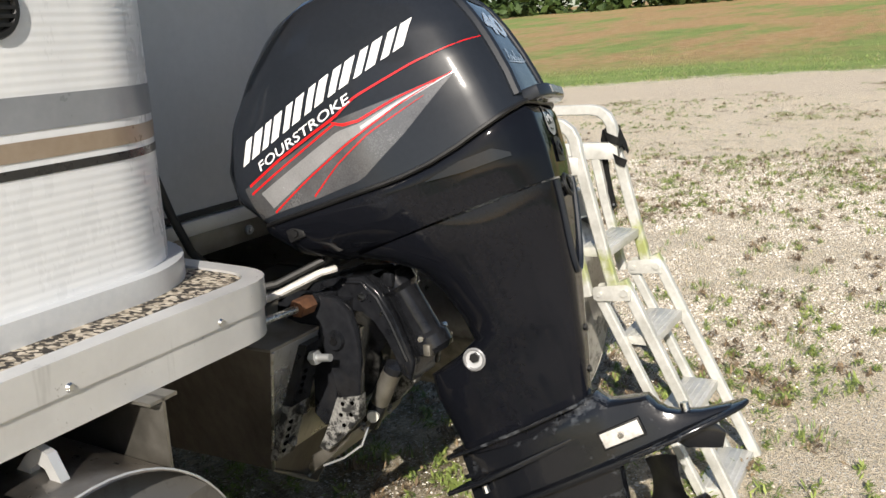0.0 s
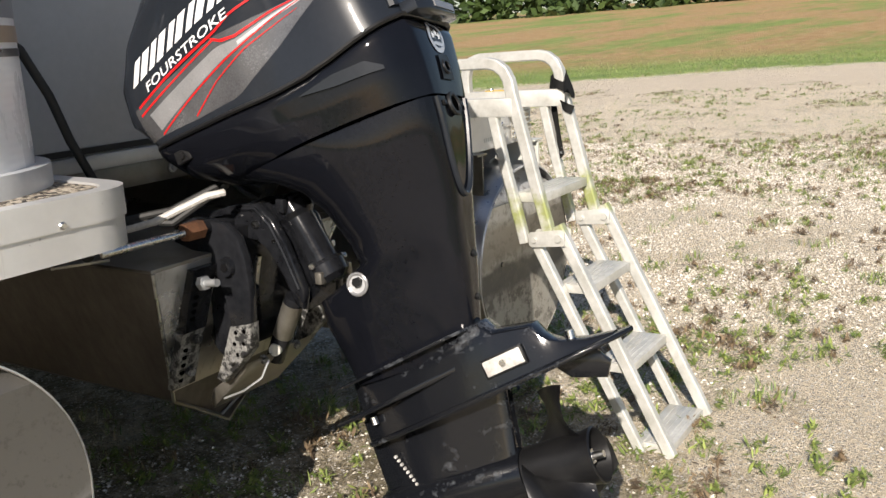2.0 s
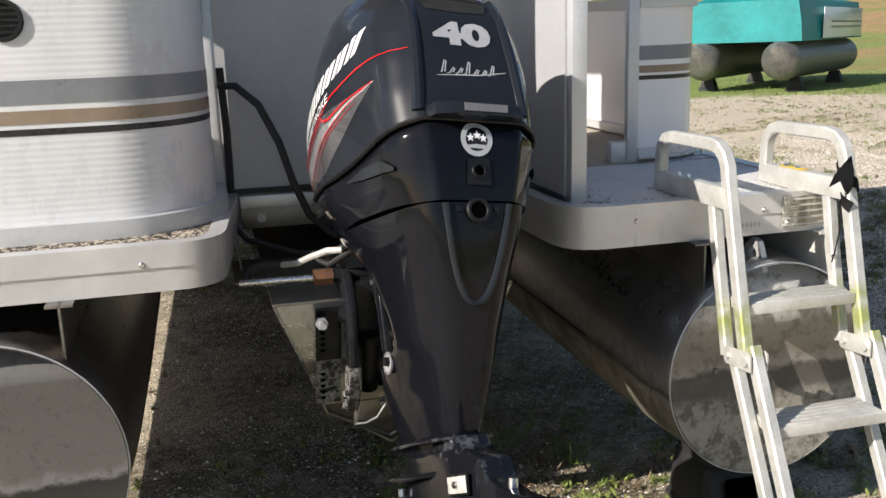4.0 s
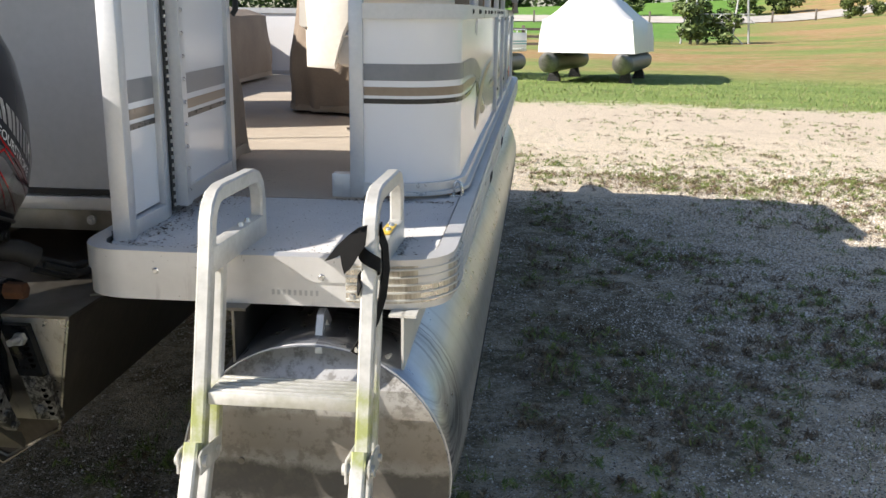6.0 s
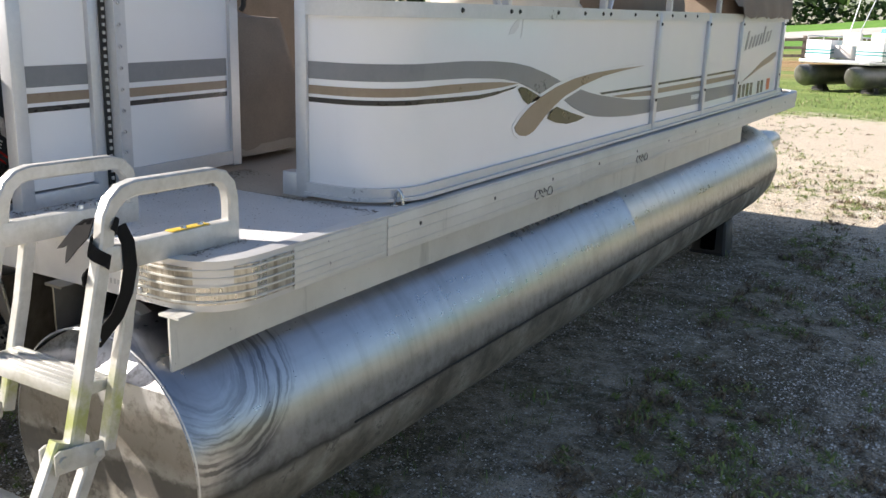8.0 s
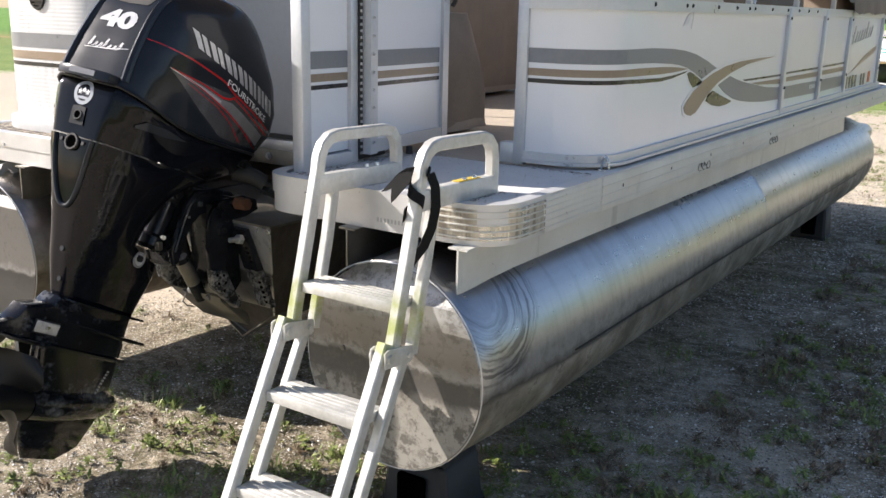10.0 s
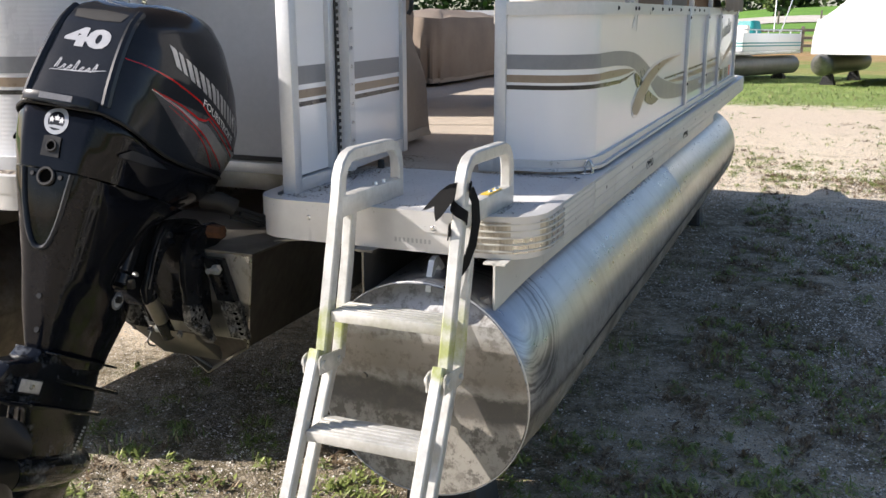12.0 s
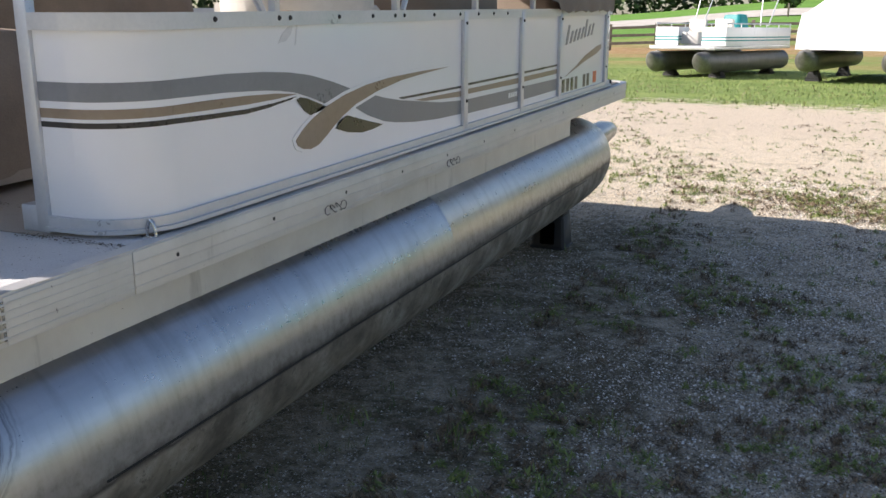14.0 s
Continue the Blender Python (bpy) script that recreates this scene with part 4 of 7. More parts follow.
    # maker's script, registration and size marks as plain bars
    script = [[(4.50 + 0.085 * k, 0.345 + 0.006 * k), (4.545 + 0.085 * k, 0.347 + 0.006 * k), (4.60 + 0.085 * k, 0.42 + 0.006 * k + (0.04 if k in (0, 5) else 0)), (4.56 + 0.085 * k, 0.42 + 0.006 * k + (0.04 if k in (0, 5) else 0))] for k in range(8)]
    flat_on_side(script, X, star, "name_script", "slate")
    flat_on_side([[(4.50, 0.152), (4.75, 0.205), (4.96, 0.259), (5.28, 0.311), (5.40, 0.318), (5.40, 0.29), (5.29, 0.262), (4.96, 0.223)]], X, star, "script_tail", "bronze")
    flat_on_side([[(4.45 + 0.098 * k, 0.062), (4.51 + 0.098 * k, 0.061), (4.51 + 0.098 * k, 0.140), (4.45 + 0.098 * k, 0.141)] for k in (0, 1, 2, 3, 5, 6)], X, star, "registration_bars", "ink")
    flat_on_side([[(5.20, 0.07), (5.29, 0.07), (5.29, 0.145), (5.20, 0.145)]], X, star, "sticker", "orange")
    flat_on_side([[(3.47 + 0.035 * k, 0.118), (3.495 + 0.035 * k, 0.118), (3.495 + 0.035 * k, 0.142), (3.47 + 0.035 * k, 0.142)] for k in range(4)], X + 0.0013, star, "size_mark", "white")
    # a scuff and its white chips
    flat_on_side([[(1.37, 0.465), (1.41, 0.47), (1.44, 0.49), (1.455, 0.52), (1.425, 0.512), (1.39, 0.49)], [(1.46, 0.455), (1.467, 0.46), (1.485, 0.535), (1.475, 0.53)]], X, star, "scuff", "smear")
    # short uprights and the hand rail over the fence
    for y in (1.36, 2.18, 3.0, 3.85):
        for dy in (0,):
            part("upright", box(fresh(), 1.149, 1.175, y - 0.013, y + 0.013, Z1 + 0.03, 0.692, 0.003), "rail", star)
    part("hand_rail", tube(fresh(), [(1.162, 1.30, 0.694), (1.162, 3.9, 0.694)], 0.014, 10), "rail", star)
    # bow and port fences
    bow = [(1.162, 5.53)] + arc((1.012, 5.62), 0.15, 0, 90, 6) + [(0.40, 5.77)]
    b1 = wall_of(bow, Z0, Z1, STRIPES, "bow_fence")
    b2 = wall_of([(-0.54, 5.77)] + [(2 * XC - x, y) for x, y in bow[::-1]][1:], Z0, Z1, STRIPES, "bow_fence")
    b3 = wall_of([(0.36, 5.78), (-0.50, 5.78)], Z0, Z1, STRIPES, "bow_gate")
    xp = 2 * XC - 1.162
    port = wall_of([(xp, 5.53), (xp, 0.38)], Z0, Z1, STRIPES, "port_fence")
    PF = arc((xp + 0.22, 0.36), 0.22, 180, 270, 8) + arc((-0.76, 0.39), 0.25, -90, 0, 10) + [(-0.51, 0.56)]
    pc = part("port_corner", band(fresh(), PF, 0.045, ZG, -0.003, 0.003), "ribbed", boat, "white ribbed corner sheet of the fence")
    part("base_rail", band(fresh(), PF, 0.006, 0.050, -0.012, 0.032), "rail", pc)
    part("top_rail", band(fresh(), PF, ZG, ZG + 0.04, -0.017, 0.017), "rail", pc)
    for lo, hi, mat in ((0.330, 0.385, "slate"), (0.285, 0.316, "bronze"), (0.259, 0.274, "ink")):
        part("stripe", band(fresh(), PF, lo, hi, 0.0032, 0.0044), mat, pc)
    # round black vent high on the corner sheet
    bm = fresh()
    cx, cy, cz, vr = -0.945, 0.134, 0.520, 0.042
    tube(bm, [(cx + vr * math.cos(t * math.pi / 12), cy, cz + vr * math.sin(t * math.pi / 12)) for t in range(25)], 0.007, 6)
    for k in range(5):
        z = cz - 0.026 + 0.013 * k
        w = math.sqrt(vr ** 2 - (z - cz) ** 2)
        box(bm, cx - w, cx + w, cy - 0.006, cy + 0.002, z - 0.003, z + 0.003)
    rod(bm, (cx, cy + 0.002, cz), (cx, cy + 0.001, cz), vr, vr, 24)
    part("vent", bm, "plastic", pc, "round black louvred vent")
    post(-0.495, 0.585, pc, z1=ZG + 0.038, w=0.034)
    part("cable_sleeve", tube(fresh(), [(-0.465, 0.570, 0.02), (-0.462, 0.568, 0.20), (-0.468, 0.570, 0.38)], 0.011, 8), "rubber", pc)
    # grey stern wall, turning aft into the motor well
    SW = [(-0.478, 0.625), (0.29, 0.625)] + arc((0.29, 0.515), 0.11, 90, 0, 7) + [(0.404, 0.12)]
    sw = part("stern_wall", band(fresh(), SW, 0.004, ZG, -0.003, 0.003), "lining", boat, "grey sheet behind the motor")
    part("wall_moulding", band(fresh(), SW, 0.004, 0.020, -0.010, 0.014), "rubber", sw)
    part("top_rail", band(fresh(), SW, ZG, ZG + 0.04, -0.017, 0.017), "rail", sw)
    # narrow return panel beside the gate
    RP = [(0.428, 0.125), (0.420, 0.345)]
    rp = part("return_panel", band(fresh(), RP, 0.05, ZG, -0.003, 0.003), "white", boat)
    for lo, hi, mat in ((0.318, 0.372, "slate"), (0.278, 0.303, "bronze"), (0.254, 0.268, "ink")):
        part("stripe", band(fresh(), RP, lo, hi, 0.0032, 0.0044), mat, rp)
    part("post", box(fresh(), 0.408, 0.452, 0.088, 0.128, 0.004, ZG + 0.038, 0.003), "rail", rp)
    part("post", box(fresh(), 0.400, 0.440, 0.335, 0.372, 0.004, ZG + 0.038, 0.003), "rail", rp)
    part("foot_rail", box(fresh(), 0.410, 0.446, 0.128, 0.335, 0.006, 0.045, 0.002), "rail", rp)
    # piano hinge
    knuckle = finish("hinge_knuckle", rod(fresh(), (0, 0, 0), (0, 0, 0.009), 0.0045, None, 8), "galv")
    for k in range(29):
        ob = new("hinge_knuckle", knuckle)
        ob.parent = rp
        ob.location = (0.447, 0.379, 0.03 + 0.021 * k)
    part("hinge_leaf", box(fresh(), 0.441, 0.445, 0.368, 0.392, 0.02, ZG + 0.03), "rubber", rp)
    # the open gate
    a, b = Vector((0.462, 0.392)), Vector((0.428, 0.895))
    d = (b - a).normalized()
    GP = [tuple(a + d * 0.03), tuple(b - d * 0.03)]
    gate = part("gate", band(fresh(), GP, 0.075, ZG, -0.003, 0.003), "white", boat, "open gate swung inboard")
    for lo, hi, mat in ((0.318, 0.372, "slate"), (0.278, 0.303, "bronze"), (0.254, 0.268, "ink")):
        part("stripe", band(fresh(), [tuple(a + d * 0.045), tuple(b - d * 0.045)], lo, hi, 0.0032, 0.0044), mat, gate)
    for p in (a + d * 0.017, b - d * 0.017):
        part("gate_post", band(fresh(), [tuple(p - d * 0.020), tuple(p + d * 0.020)], 0.03, ZG + 0.038, -0.016, 0.016), "rail", gate)
    part("gate_rail", band(fresh(), GP, 0.035, 0.078, -0.014, 0.014), "rail", gate)
    part("gate_rail", band(fresh(), GP, ZG, ZG + 0.038, -0.014, 0.014), "rail", gate)
    part("gate_stop", rod(fresh(), (0.47, 0.62, 0.006), (0.47, 0.62, 0.034), 0.013, 0.011, 10), "rubber", gate)
    latch = tube(fresh(), [(b.x + 0.012, b.y + 0.012, 0.60), (b.x + 0.03, b.y + 0.02, 0.57), (b.x + 0.028, b.y + 0.02, 0.535), (b.x + 0.018, b.y + 0.018, 0.52)], 0.009, 8)
    part("latch", latch, "rubber", gate)
    hs = finish("hinge_screw", rod(fresh(), (0, 0, 0), (0.004, 0, 0), 0.006, 0.004, 8), "steel")
    for k in range(9):
        ob = new("hinge_screw", hs)
        ob.parent = gate
        ob.location = (0.480, 0.402, 0.07 + 0.058 * k)
    # tie-down loop on the platform
    bm = tube(fresh(), [(1.150 + 0.014 * math.sin(t * math.pi / 6 - math.pi / 2) + 0.014, 0.755, 0.010 + 0.042 * max(0, math.sin(t * math.pi / 6))) for t in range(7)], 0.005, 8)
    box(bm, 1.14, 1.19, 0.745, 0.765, 0.004, 0.010, 0.001)
    part("tie_loop", bm, "steel", boat)
    # bow cleat
    bm = rod(fresh(), (1.10, 5.95, 0.0), (1.10, 5.95, 0.035), 0.03, 0.02, 12)
    part("bow_light", bm, "plastic", boat)


build_deck()
pontoon(0.925, -1)
pontoon(2 * XC - 0.925, 1)
build_pod()
build_fences()


def build_bimini():
    """The raised canvas top over the cockpit."""
    top = thing("bimini_top", "raised brown canvas top on bowed aluminium tubes", "canopy", BOAT)
    x0, x1 = PORT + 0.15, STAR - 0.12
    ys = (0.42, 1.32, 2.22, 3.12)

    def bow_pts(y, dz=0.0):
        w = x1 - x0
        return [(x0 + w * (0.5 - 0.5 * math.cos(math.pi * i / 12)), y, 1.80 + dz + 0.20 * math.sin(math.pi * i / 12) ** 0.6) for i in range(13)]
    rows = []
    for k in range(13):
        f = k / 4
        y = ys[0] + (ys[-1] - ys[0]) * k / 12
        rows.append([(p[0], y, p[2] - 0.02 * math.sin(math.pi * (f % 1.0))) for p in bow_pts(y)])
    bm = loft(fresh(), rows, False, False, False)
    bm2 = loft(bm, [[(p[0], p[1], p[2] - 0.006) for p in r] for r in rows], False, False, False)
    part("canopy", bm2, "canvas", top)
    for y, base in zip(ys, (1.30, 1.36, 2.18, 2.24)):
        pts = bow_pts(y, -0.02)
        part("bow_tube", tube(fresh(), [(1.162, base, 0.556)] + [tuple(p) for p in pts[::-1]] + [(2 * XC - 1.162, base, 0.556)], 0.012, 8), "rail", top)


build_bimini()


# ---- blocks under the floats ----
def stand(x, y, h, label):
    m = pose(x, y, 0)
    s = thing("boat_block", label, "support block", m, "blocks under the boat")
    bm = fresh()
    rings = []
    for z, a, b in ((0, 0.128, 0.122), (0.012, 0.128, 0.122), (0.02, 0.120, 0.114), (h - 0.035, 0.106, 0.100), (h - 0.028, 0.100, 0.094)):
        rings.append([(u * a, v * b, z) for u, v in ((-0.86, -1), (0.86, -1), (1, -0.86), (1, 0.86), (0.86, 1), (-0.86, 1), (-1, 0.86), (-1, -0.86))])
    loft(bm, rings)
    part("body", bm, "block", s)
    for sx in (-1, 1):
        top = prism(fresh(), [(sx * 0.100, h - 0.030), (sx * 0.096, h + 0.024), (sx * 0.084, h + 0.030), (sx * 0.046, h - 0.002), (sx * 0.040, h - 0.030)], -0.088, 0.088, "y", 0.005)
        part("shoulder", top, "block", s)
    part("pocket", box(fresh(), -0.05, 0.05, -0.1235, -0.112, 0.035, h - 0.065, 0.01), "void", s)


for bx in (0.925, 2 * XC - 0.925):
    stand(bx, 0.16, 0.197, "black plastic block under the float's aft end")
    stand(bx, 5.18, 0.258, "tall black plastic block under the float's bow")


# ---- outboard motor ----
MOTOR = Matrix.Translation((-0.002, -0.39, 1.081)) @ pose(0, 0, 0, 0, 4, 0) @ pose(0, 0, 0, -21.5, 0, 0) @ pose(0, 0, 0, 0, 0, 8.5)
motor = thing("outboard_motor", "black four-stroke outboard motor tilted on its bracket", "outboard motor", MOTOR)


def lerp_table(table, v):
    if v <= table[0][0]:
        return table[0][1:]
    for a, b in zip(table, table[1:]):
        if v <= b[0]:
            t = (v - a[0]) / (b[0] - a[0])
            return tuple(p + (q - p) * t for p, q in zip(a[1:], b[1:]))
    return table[-1][1:]


def seam_z(y):
    return lerp_table(((-0.06, 0.202), (0.04, 0.172), (0.16, 0.142), (0.27, 0.136), (0.47, 0.150), (0.73, 0.172)), y)[0]


def top_z(y):
    return lerp_table(((0.0, 0.470), (0.08, 0.520), (0.16, 0.556), (0.26, 0.586), (0.36, 0.606), (0.44, 0.602), (0.50, 0.580), (0.56, 0.550), (0.62, 0.512), (0.68, 0.455), (0.73, 0.400)), y)[0]


def section(ya, yf, wa, wm, wf, n=64):
    half = [(0.0, ya), (wa * 0.72, ya + 0.001), (wa, ya + 0.012), (wa + (wm - wa) * 0.62, ya + 0.08), (wm, ya + (yf - ya) * 0.42), (wm * 0.985, ya + (yf - ya) * 0.62), (wf + (wm - wf) * 0.45, yf - 0.09), (wf, yf - 0.03), (wf * 0.62, yf), (0.0, yf + 0.004)]
    ctrl = half + [(-x, y) for x, y in half[-2:0:-1]]
    return smooth_loop([(x, y, 0) for x, y in ctrl], n)


COWL = ((0.0, -0.028, 0.66, 0.125, 0.208, 0.15), (0.25, -0.02, 0.708, 0.125, 0.212, 0.156), (0.5, -0.008, 0.708, 0.122, 0.21, 0.152), (0.7, 0.006, 0.674, 0.116, 0.2, 0.14), (0.85, 0.022, 0.604, 0.108, 0.178, 0.122), (0.94, 0.045, 0.548, 0.098, 0.15, 0.098), (0.985, 0.075, 0.474, 0.085, 0.12, 0.075), (1.0, 0.105, 0.432, 0.07, 0.097, 0.058))


def build_cowl():
    bm = fresh()
    rings = []
    for k in range(25):
        v = (k / 24) ** 0.8
        out = section(*lerp_table(COWL, v))
        rings.append([(p.x, p.y, seam_z(p.y) + v * (top_z(p.y) - seam_z(p.y))) for p in out])
    loft(bm, rings, True, True)
    cowl = part("cowl", bm, "gloss", motor, "glossy black engine cover with red and silver decals", 50)
    bm = fresh()
    rings = []
    PAN = ((0.0, -0.022, 0.670, 0.122, 0.202, 0.144), (0.12, -0.034, 0.668, 0.116, 0.206, 0.142), (0.6, -0.030, 0.61, 0.105, 0.198, 0.13), (1.0, -0.022, 0.51, 0.095, 0.186, 0.11))
    for k in range(13):
        v = k / 12
        out = section(*lerp_table(PAN, v))
        rings.append([(p.x, p.y, (seam_z(p.y) - 0.006) * (1 - v) + 0.020 * v) for p in out])
    loft(bm, rings, True, True)
    pan = part("lower_cover", bm, "leg", motor, "", 50)
    out = section(*lerp_table(COWL, 0.0))
    line = [(p.x * 1.012, p.y - 0.002, seam_z(p.y) - 0.004) for p in out]
    part("seam_trim", tube(fresh(), line + [line[0]], 0.0055, 6), "plastic", cowl)
    return cowl, pan


LEG = ((0.016, -0.020, 0.470, 0.178), (-0.02, -0.014, 0.402, 0.172), (-0.06, -0.006, 0.352, 0.158), (-0.115, 0.008, 0.322, 0.140), (-0.20, 0.030, 0.300, 0.118), (-0.25, 0.044, 0.298, 0.108), (-0.272, 0.050, 0.345, 0.104), (-0.295, 0.056, 0.428, 0.098), (-0.345, 0.068, 0.438, 0.088), (-0.41, 0.088, 0.432, 0.072), (-0.455, 0.102, 0.428, 0.060), (-0.50, 0.112, 0.428, 0.050))


def build_leg():
    bm = fresh()
    rings = []
    for z, ya, yf, w in LEG:
        half = [(0.0, ya), (w * 0.40, ya + 0.003), (w * 0.66, ya + 0.03), (w * 0.90, ya + (yf - ya) * 0.35), (w, ya + (yf - ya) * 0.62), (w * 0.92, yf - 0.05), (w * 0.62, yf - 0.01), (0.0, yf)]
        ctrl = half + [(-x, y) for x, y in half[-2:0:-1]]
        rings.append([(p.x, p.y, z) for p in smooth_loop([(x, y, 0) for x, y in ctrl], 56)])
    loft(bm, rings)
    return part("midsection", bm, "leg", motor, "glossy black leg cover", 50)


cowl, pan = build_cowl()
leg = build_leg()


def tree_of(*obs):
    from mathutils.bvhtree import BVHTree
    vs, fs = [], []
    for o in obs:
        k = len(vs)
        vs += [v.co.copy() for v in o.data.vertices]
        fs += [tuple(i + k for i in p.vertices) for p in o.data.polygons]
    return BVHTree.FromPolygons(vs, fs)


SKIN = tree_of(cowl, pan, leg)


def laid(flat, faces, place, way, lift=0.0012):
    """A thin decal dropped on the motor's skin: flat points are turned into ray starts by place()."""
    bm = fresh()
    vs = []
    for p in flat:
        o = Vector(place(*p))
        hit = SKIN.ray_cast(o, Vector(way))
        q = hit[0] + hit[1] * lift if hit[0] is not None else o + Vector(way) * 0.35
        vs.append(bm.verts.new(q))
    for f in faces:
        try:
            bm.faces.new([vs[i] for i in f])
        except ValueError:
            pass
    return bm


def strip_grid(top, bottom, n=26):
    """A ribbon between two polylines, as a fine grid."""
    def at(line, t):
        f = t * (len(line) - 1)
        i = min(int(f), len(line) - 2)
        a, b = Vector(line[i]), Vector(line[i + 1])
        return a.lerp(b, f - i)
    pts, faces, rows = [], [], 6
    for i in range(n + 1):
        a, b = at(top, i / n), at(bottom, i / n)
        pts += [tuple(a.lerp(b, k / rows)) for k in range(rows + 1)]
    for i in range(n):
        for k in range(rows):
            q = i * (rows + 1) + k
            faces.append((q, q + 1, q + rows + 2, q + rows + 1))
    return pts, faces


def build_decals():
    for s in (-1, 1):
        def side(y, z):
            return (s * 0.4, y, z)
        way = (-s, 0, 0)

        def ribbon(name, top, bottom, mat, lift):
            part(name, laid(*strip_grid(top, bottom), side, way, lift), mat, cowl)
        # fan of grey, silver and red
        ribbon("grey_fan", [(0.640, 0.252), (0.56, 0.268), (0.482, 0.276), (0.352, 0.300), (0.20, 0.294), (0.079, 0.292)], [(0.640, 0.176), (0.56, 0.172), (0.459, 0.163), (0.340, 0.160), (0.215, 0.214), (0.077, 0.290)], "decal_grey", 0.0010)
        ribbon("silver_ray", [(0.60, 0.228), (0.482, 0.250), (0.352, 0.276), (0.299, 0.272), (0.203, 0.284), (0.078, 0.293)], [(0.585, 0.186), (0.464, 0.216), (0.341, 0.247), (0.28, 0.258), (0.209, 0.274), (0.077, 0.292)], "decal_fade", 0.0014)
        ribbon("pale_ray", [(0.30, 0.266), (0.22, 0.279), (0.15, 0.287), (0.072, 0.294)], [(0.30, 0.258), (0.22, 0.272), (0.15, 0.281), (0.072, 0.292)], "silver", 0.0017)
        ribbon("red_line", [(0.622, 0.256), (0.512, 0.281), (0.348, 0.309), (0.292, 0.330), (0.15, 0.346), (0.010, 0.350)], [(0.622, 0.250), (0.512, 0.275), (0.348, 0.303), (0.292, 0.325), (0.15, 0.342), (0.010, 0.348)], "red", 0.0020)
        ribbon("red_line", [(0.625, 0.238), (0.482, 0.267), (0.352, 0.296)], [(0.625, 0.233), (0.482, 0.263), (0.352, 0.291)], "red", 0.0020)
        ribbon("red_hook", [(0.362, 0.302), (0.336, 0.287), (0.299, 0.281), (0.203, 0.292), (0.079, 0.294)], [(0.356, 0.292), (0.336, 0.280), (0.299, 0.275), (0.203, 0.288), (0.079, 0.292)], "red", 0.0022)
        ribbon("red_line", [(0.585, 0.178), (0.464, 0.213), (0.341, 0.245), (0.209, 0.276), (0.076, 0.296)], [(0.585, 0.174), (0.464, 0.209), (0.341, 0.241), (0.209, 0.273), (0.076, 0.295)], "red", 0.0022)
        ribbon("red_line", [(0.466, 0.172), (0.381, 0.213), (0.288, 0.246), (0.148, 0.272)], [(0.466, 0.168), (0.381, 0.210), (0.288, 0.243), (0.148, 0.271)], "red", 0.0022)
        # maker's name as seven pairs of plain slanted bars
        a, b = Vector((0.622, 0.300)), Vector((0.150, 0.386))
        u, tilt = b - a, Vector((-0.034, 0.050))
        for k in range(7):
            f0, w = 0.146 * k, 0.122 if k else 0.130
            pts, faces = [], []
            for g0, g1, h0, h1 in ((0.0, 0.36, 0.0, 1.0), (0.52, 0.96, 0.0, 1.0)):
                p0, p1 = a + u * (f0 + w * g0), a + u * (f0 + w * g1)
                q, fs = strip_grid([tuple(p0 + tilt * h1), tuple(p1 + tilt * h1)], [tuple(p0 + tilt * h0), tuple(p1 + tilt * h0)], 3)
                faces += [tuple(v + len(pts) for v in t) for t in fs]
                pts += q
            # same bars both sides; white to port puts the sunlight into the colour
            part("name_shape", laid(pts, faces, side, way, 0.0016), "silver" if s > 0 else "white", cowl)
        # engine type in letters
        vs, fs = lettering("FOURSTROKE", 0.030, 0.0002)
        wid = max(v[0] for v in vs)
        p, q = Vector((0.580, 0.272)), Vector((0.302, 0.322))
        if s > 0:
            p, q = Vector((0.302, 0.322)), Vector((0.580, 0.272))
        d = (q - p)
        k = d.length / wid
        e = d.normalized()
        up = Vector((-e.y, e.x)) if s > 0 else Vector((e.y, -e.x))
        up = up if up.y > 0 else -up
        pts = []
        for x, y in vs:
            w = p + e * (x * k) + up * (y * 1.0) - Vector((0.25 * y, 0))
            pts.append((w.x, w.y))
        part("type_lettering", laid(pts, fs, side, way, 0.0026), "white", cowl)

    # power figure, swash and badge on the aft face
    def back(x, z):
        return (x, -0.3, z)
    vs, fs = lettering("40", 0.074, 0.004)
    wid = max(v[0] for v in vs)
    part("power_figure", laid([(0.004 + (x - wid / 2) * 0.130 / wid, 0.364 + y) for x, y in vs], fs, back, (0, 1, 0), 0.0016), "silver", cowl)
    part("model_swash", laid(*strip_grid([(-0.072, 0.285), (-0.02, 0.290), (0.03, 0.293), (0.09, 0.303)], [(-0.072, 0.284), (-0.02, 0.287), (0.03, 0.290), (0.09, 0.301)], 14), back, (0, 1, 0), 0.0016), "silver", cowl)
    line = []
    for k, h in enumerate((0.030, 0.014, 0.014, 0.030, 0.013, 0.013, 0.026)):
        x = -0.062 + 0.0185 * k
        line += [(x, 0.292), (x + 0.010, 0.292 + h), (x + 0.0135, 0.290 + h), (x + 0.0075, 0.294), (x + 0.0125, 0.2915)]
    for p, q in zip(line, line[1:]):
        part("script_stroke", laid(*strip_grid([p, q], [(p[0] + 0.0028, p[1] - 0.0012), (q[0] + 0.0028, q[1] - 0.0012)], 2), back, (0, 1, 0), 0.0017), "silver", cowl)
    n = 28

    def disc(r0, r1, z, name, mat, lift):
        pts, faces = [], []
        for i in range(n):
            t = 2 * math.pi * i / n
            pts += [(r0 * math.sin(t), z + r0 * math.cos(t)), (r1 * math.sin(t), z + r1 * math.cos(t))]
        for i in range(n):
            a, b = 2 * i, 2 * ((i + 1) % n)
            faces.append((a, a + 1, b + 1, b))
        part(name, laid(pts, faces, back, (0, 1, 0), lift), mat, pan)
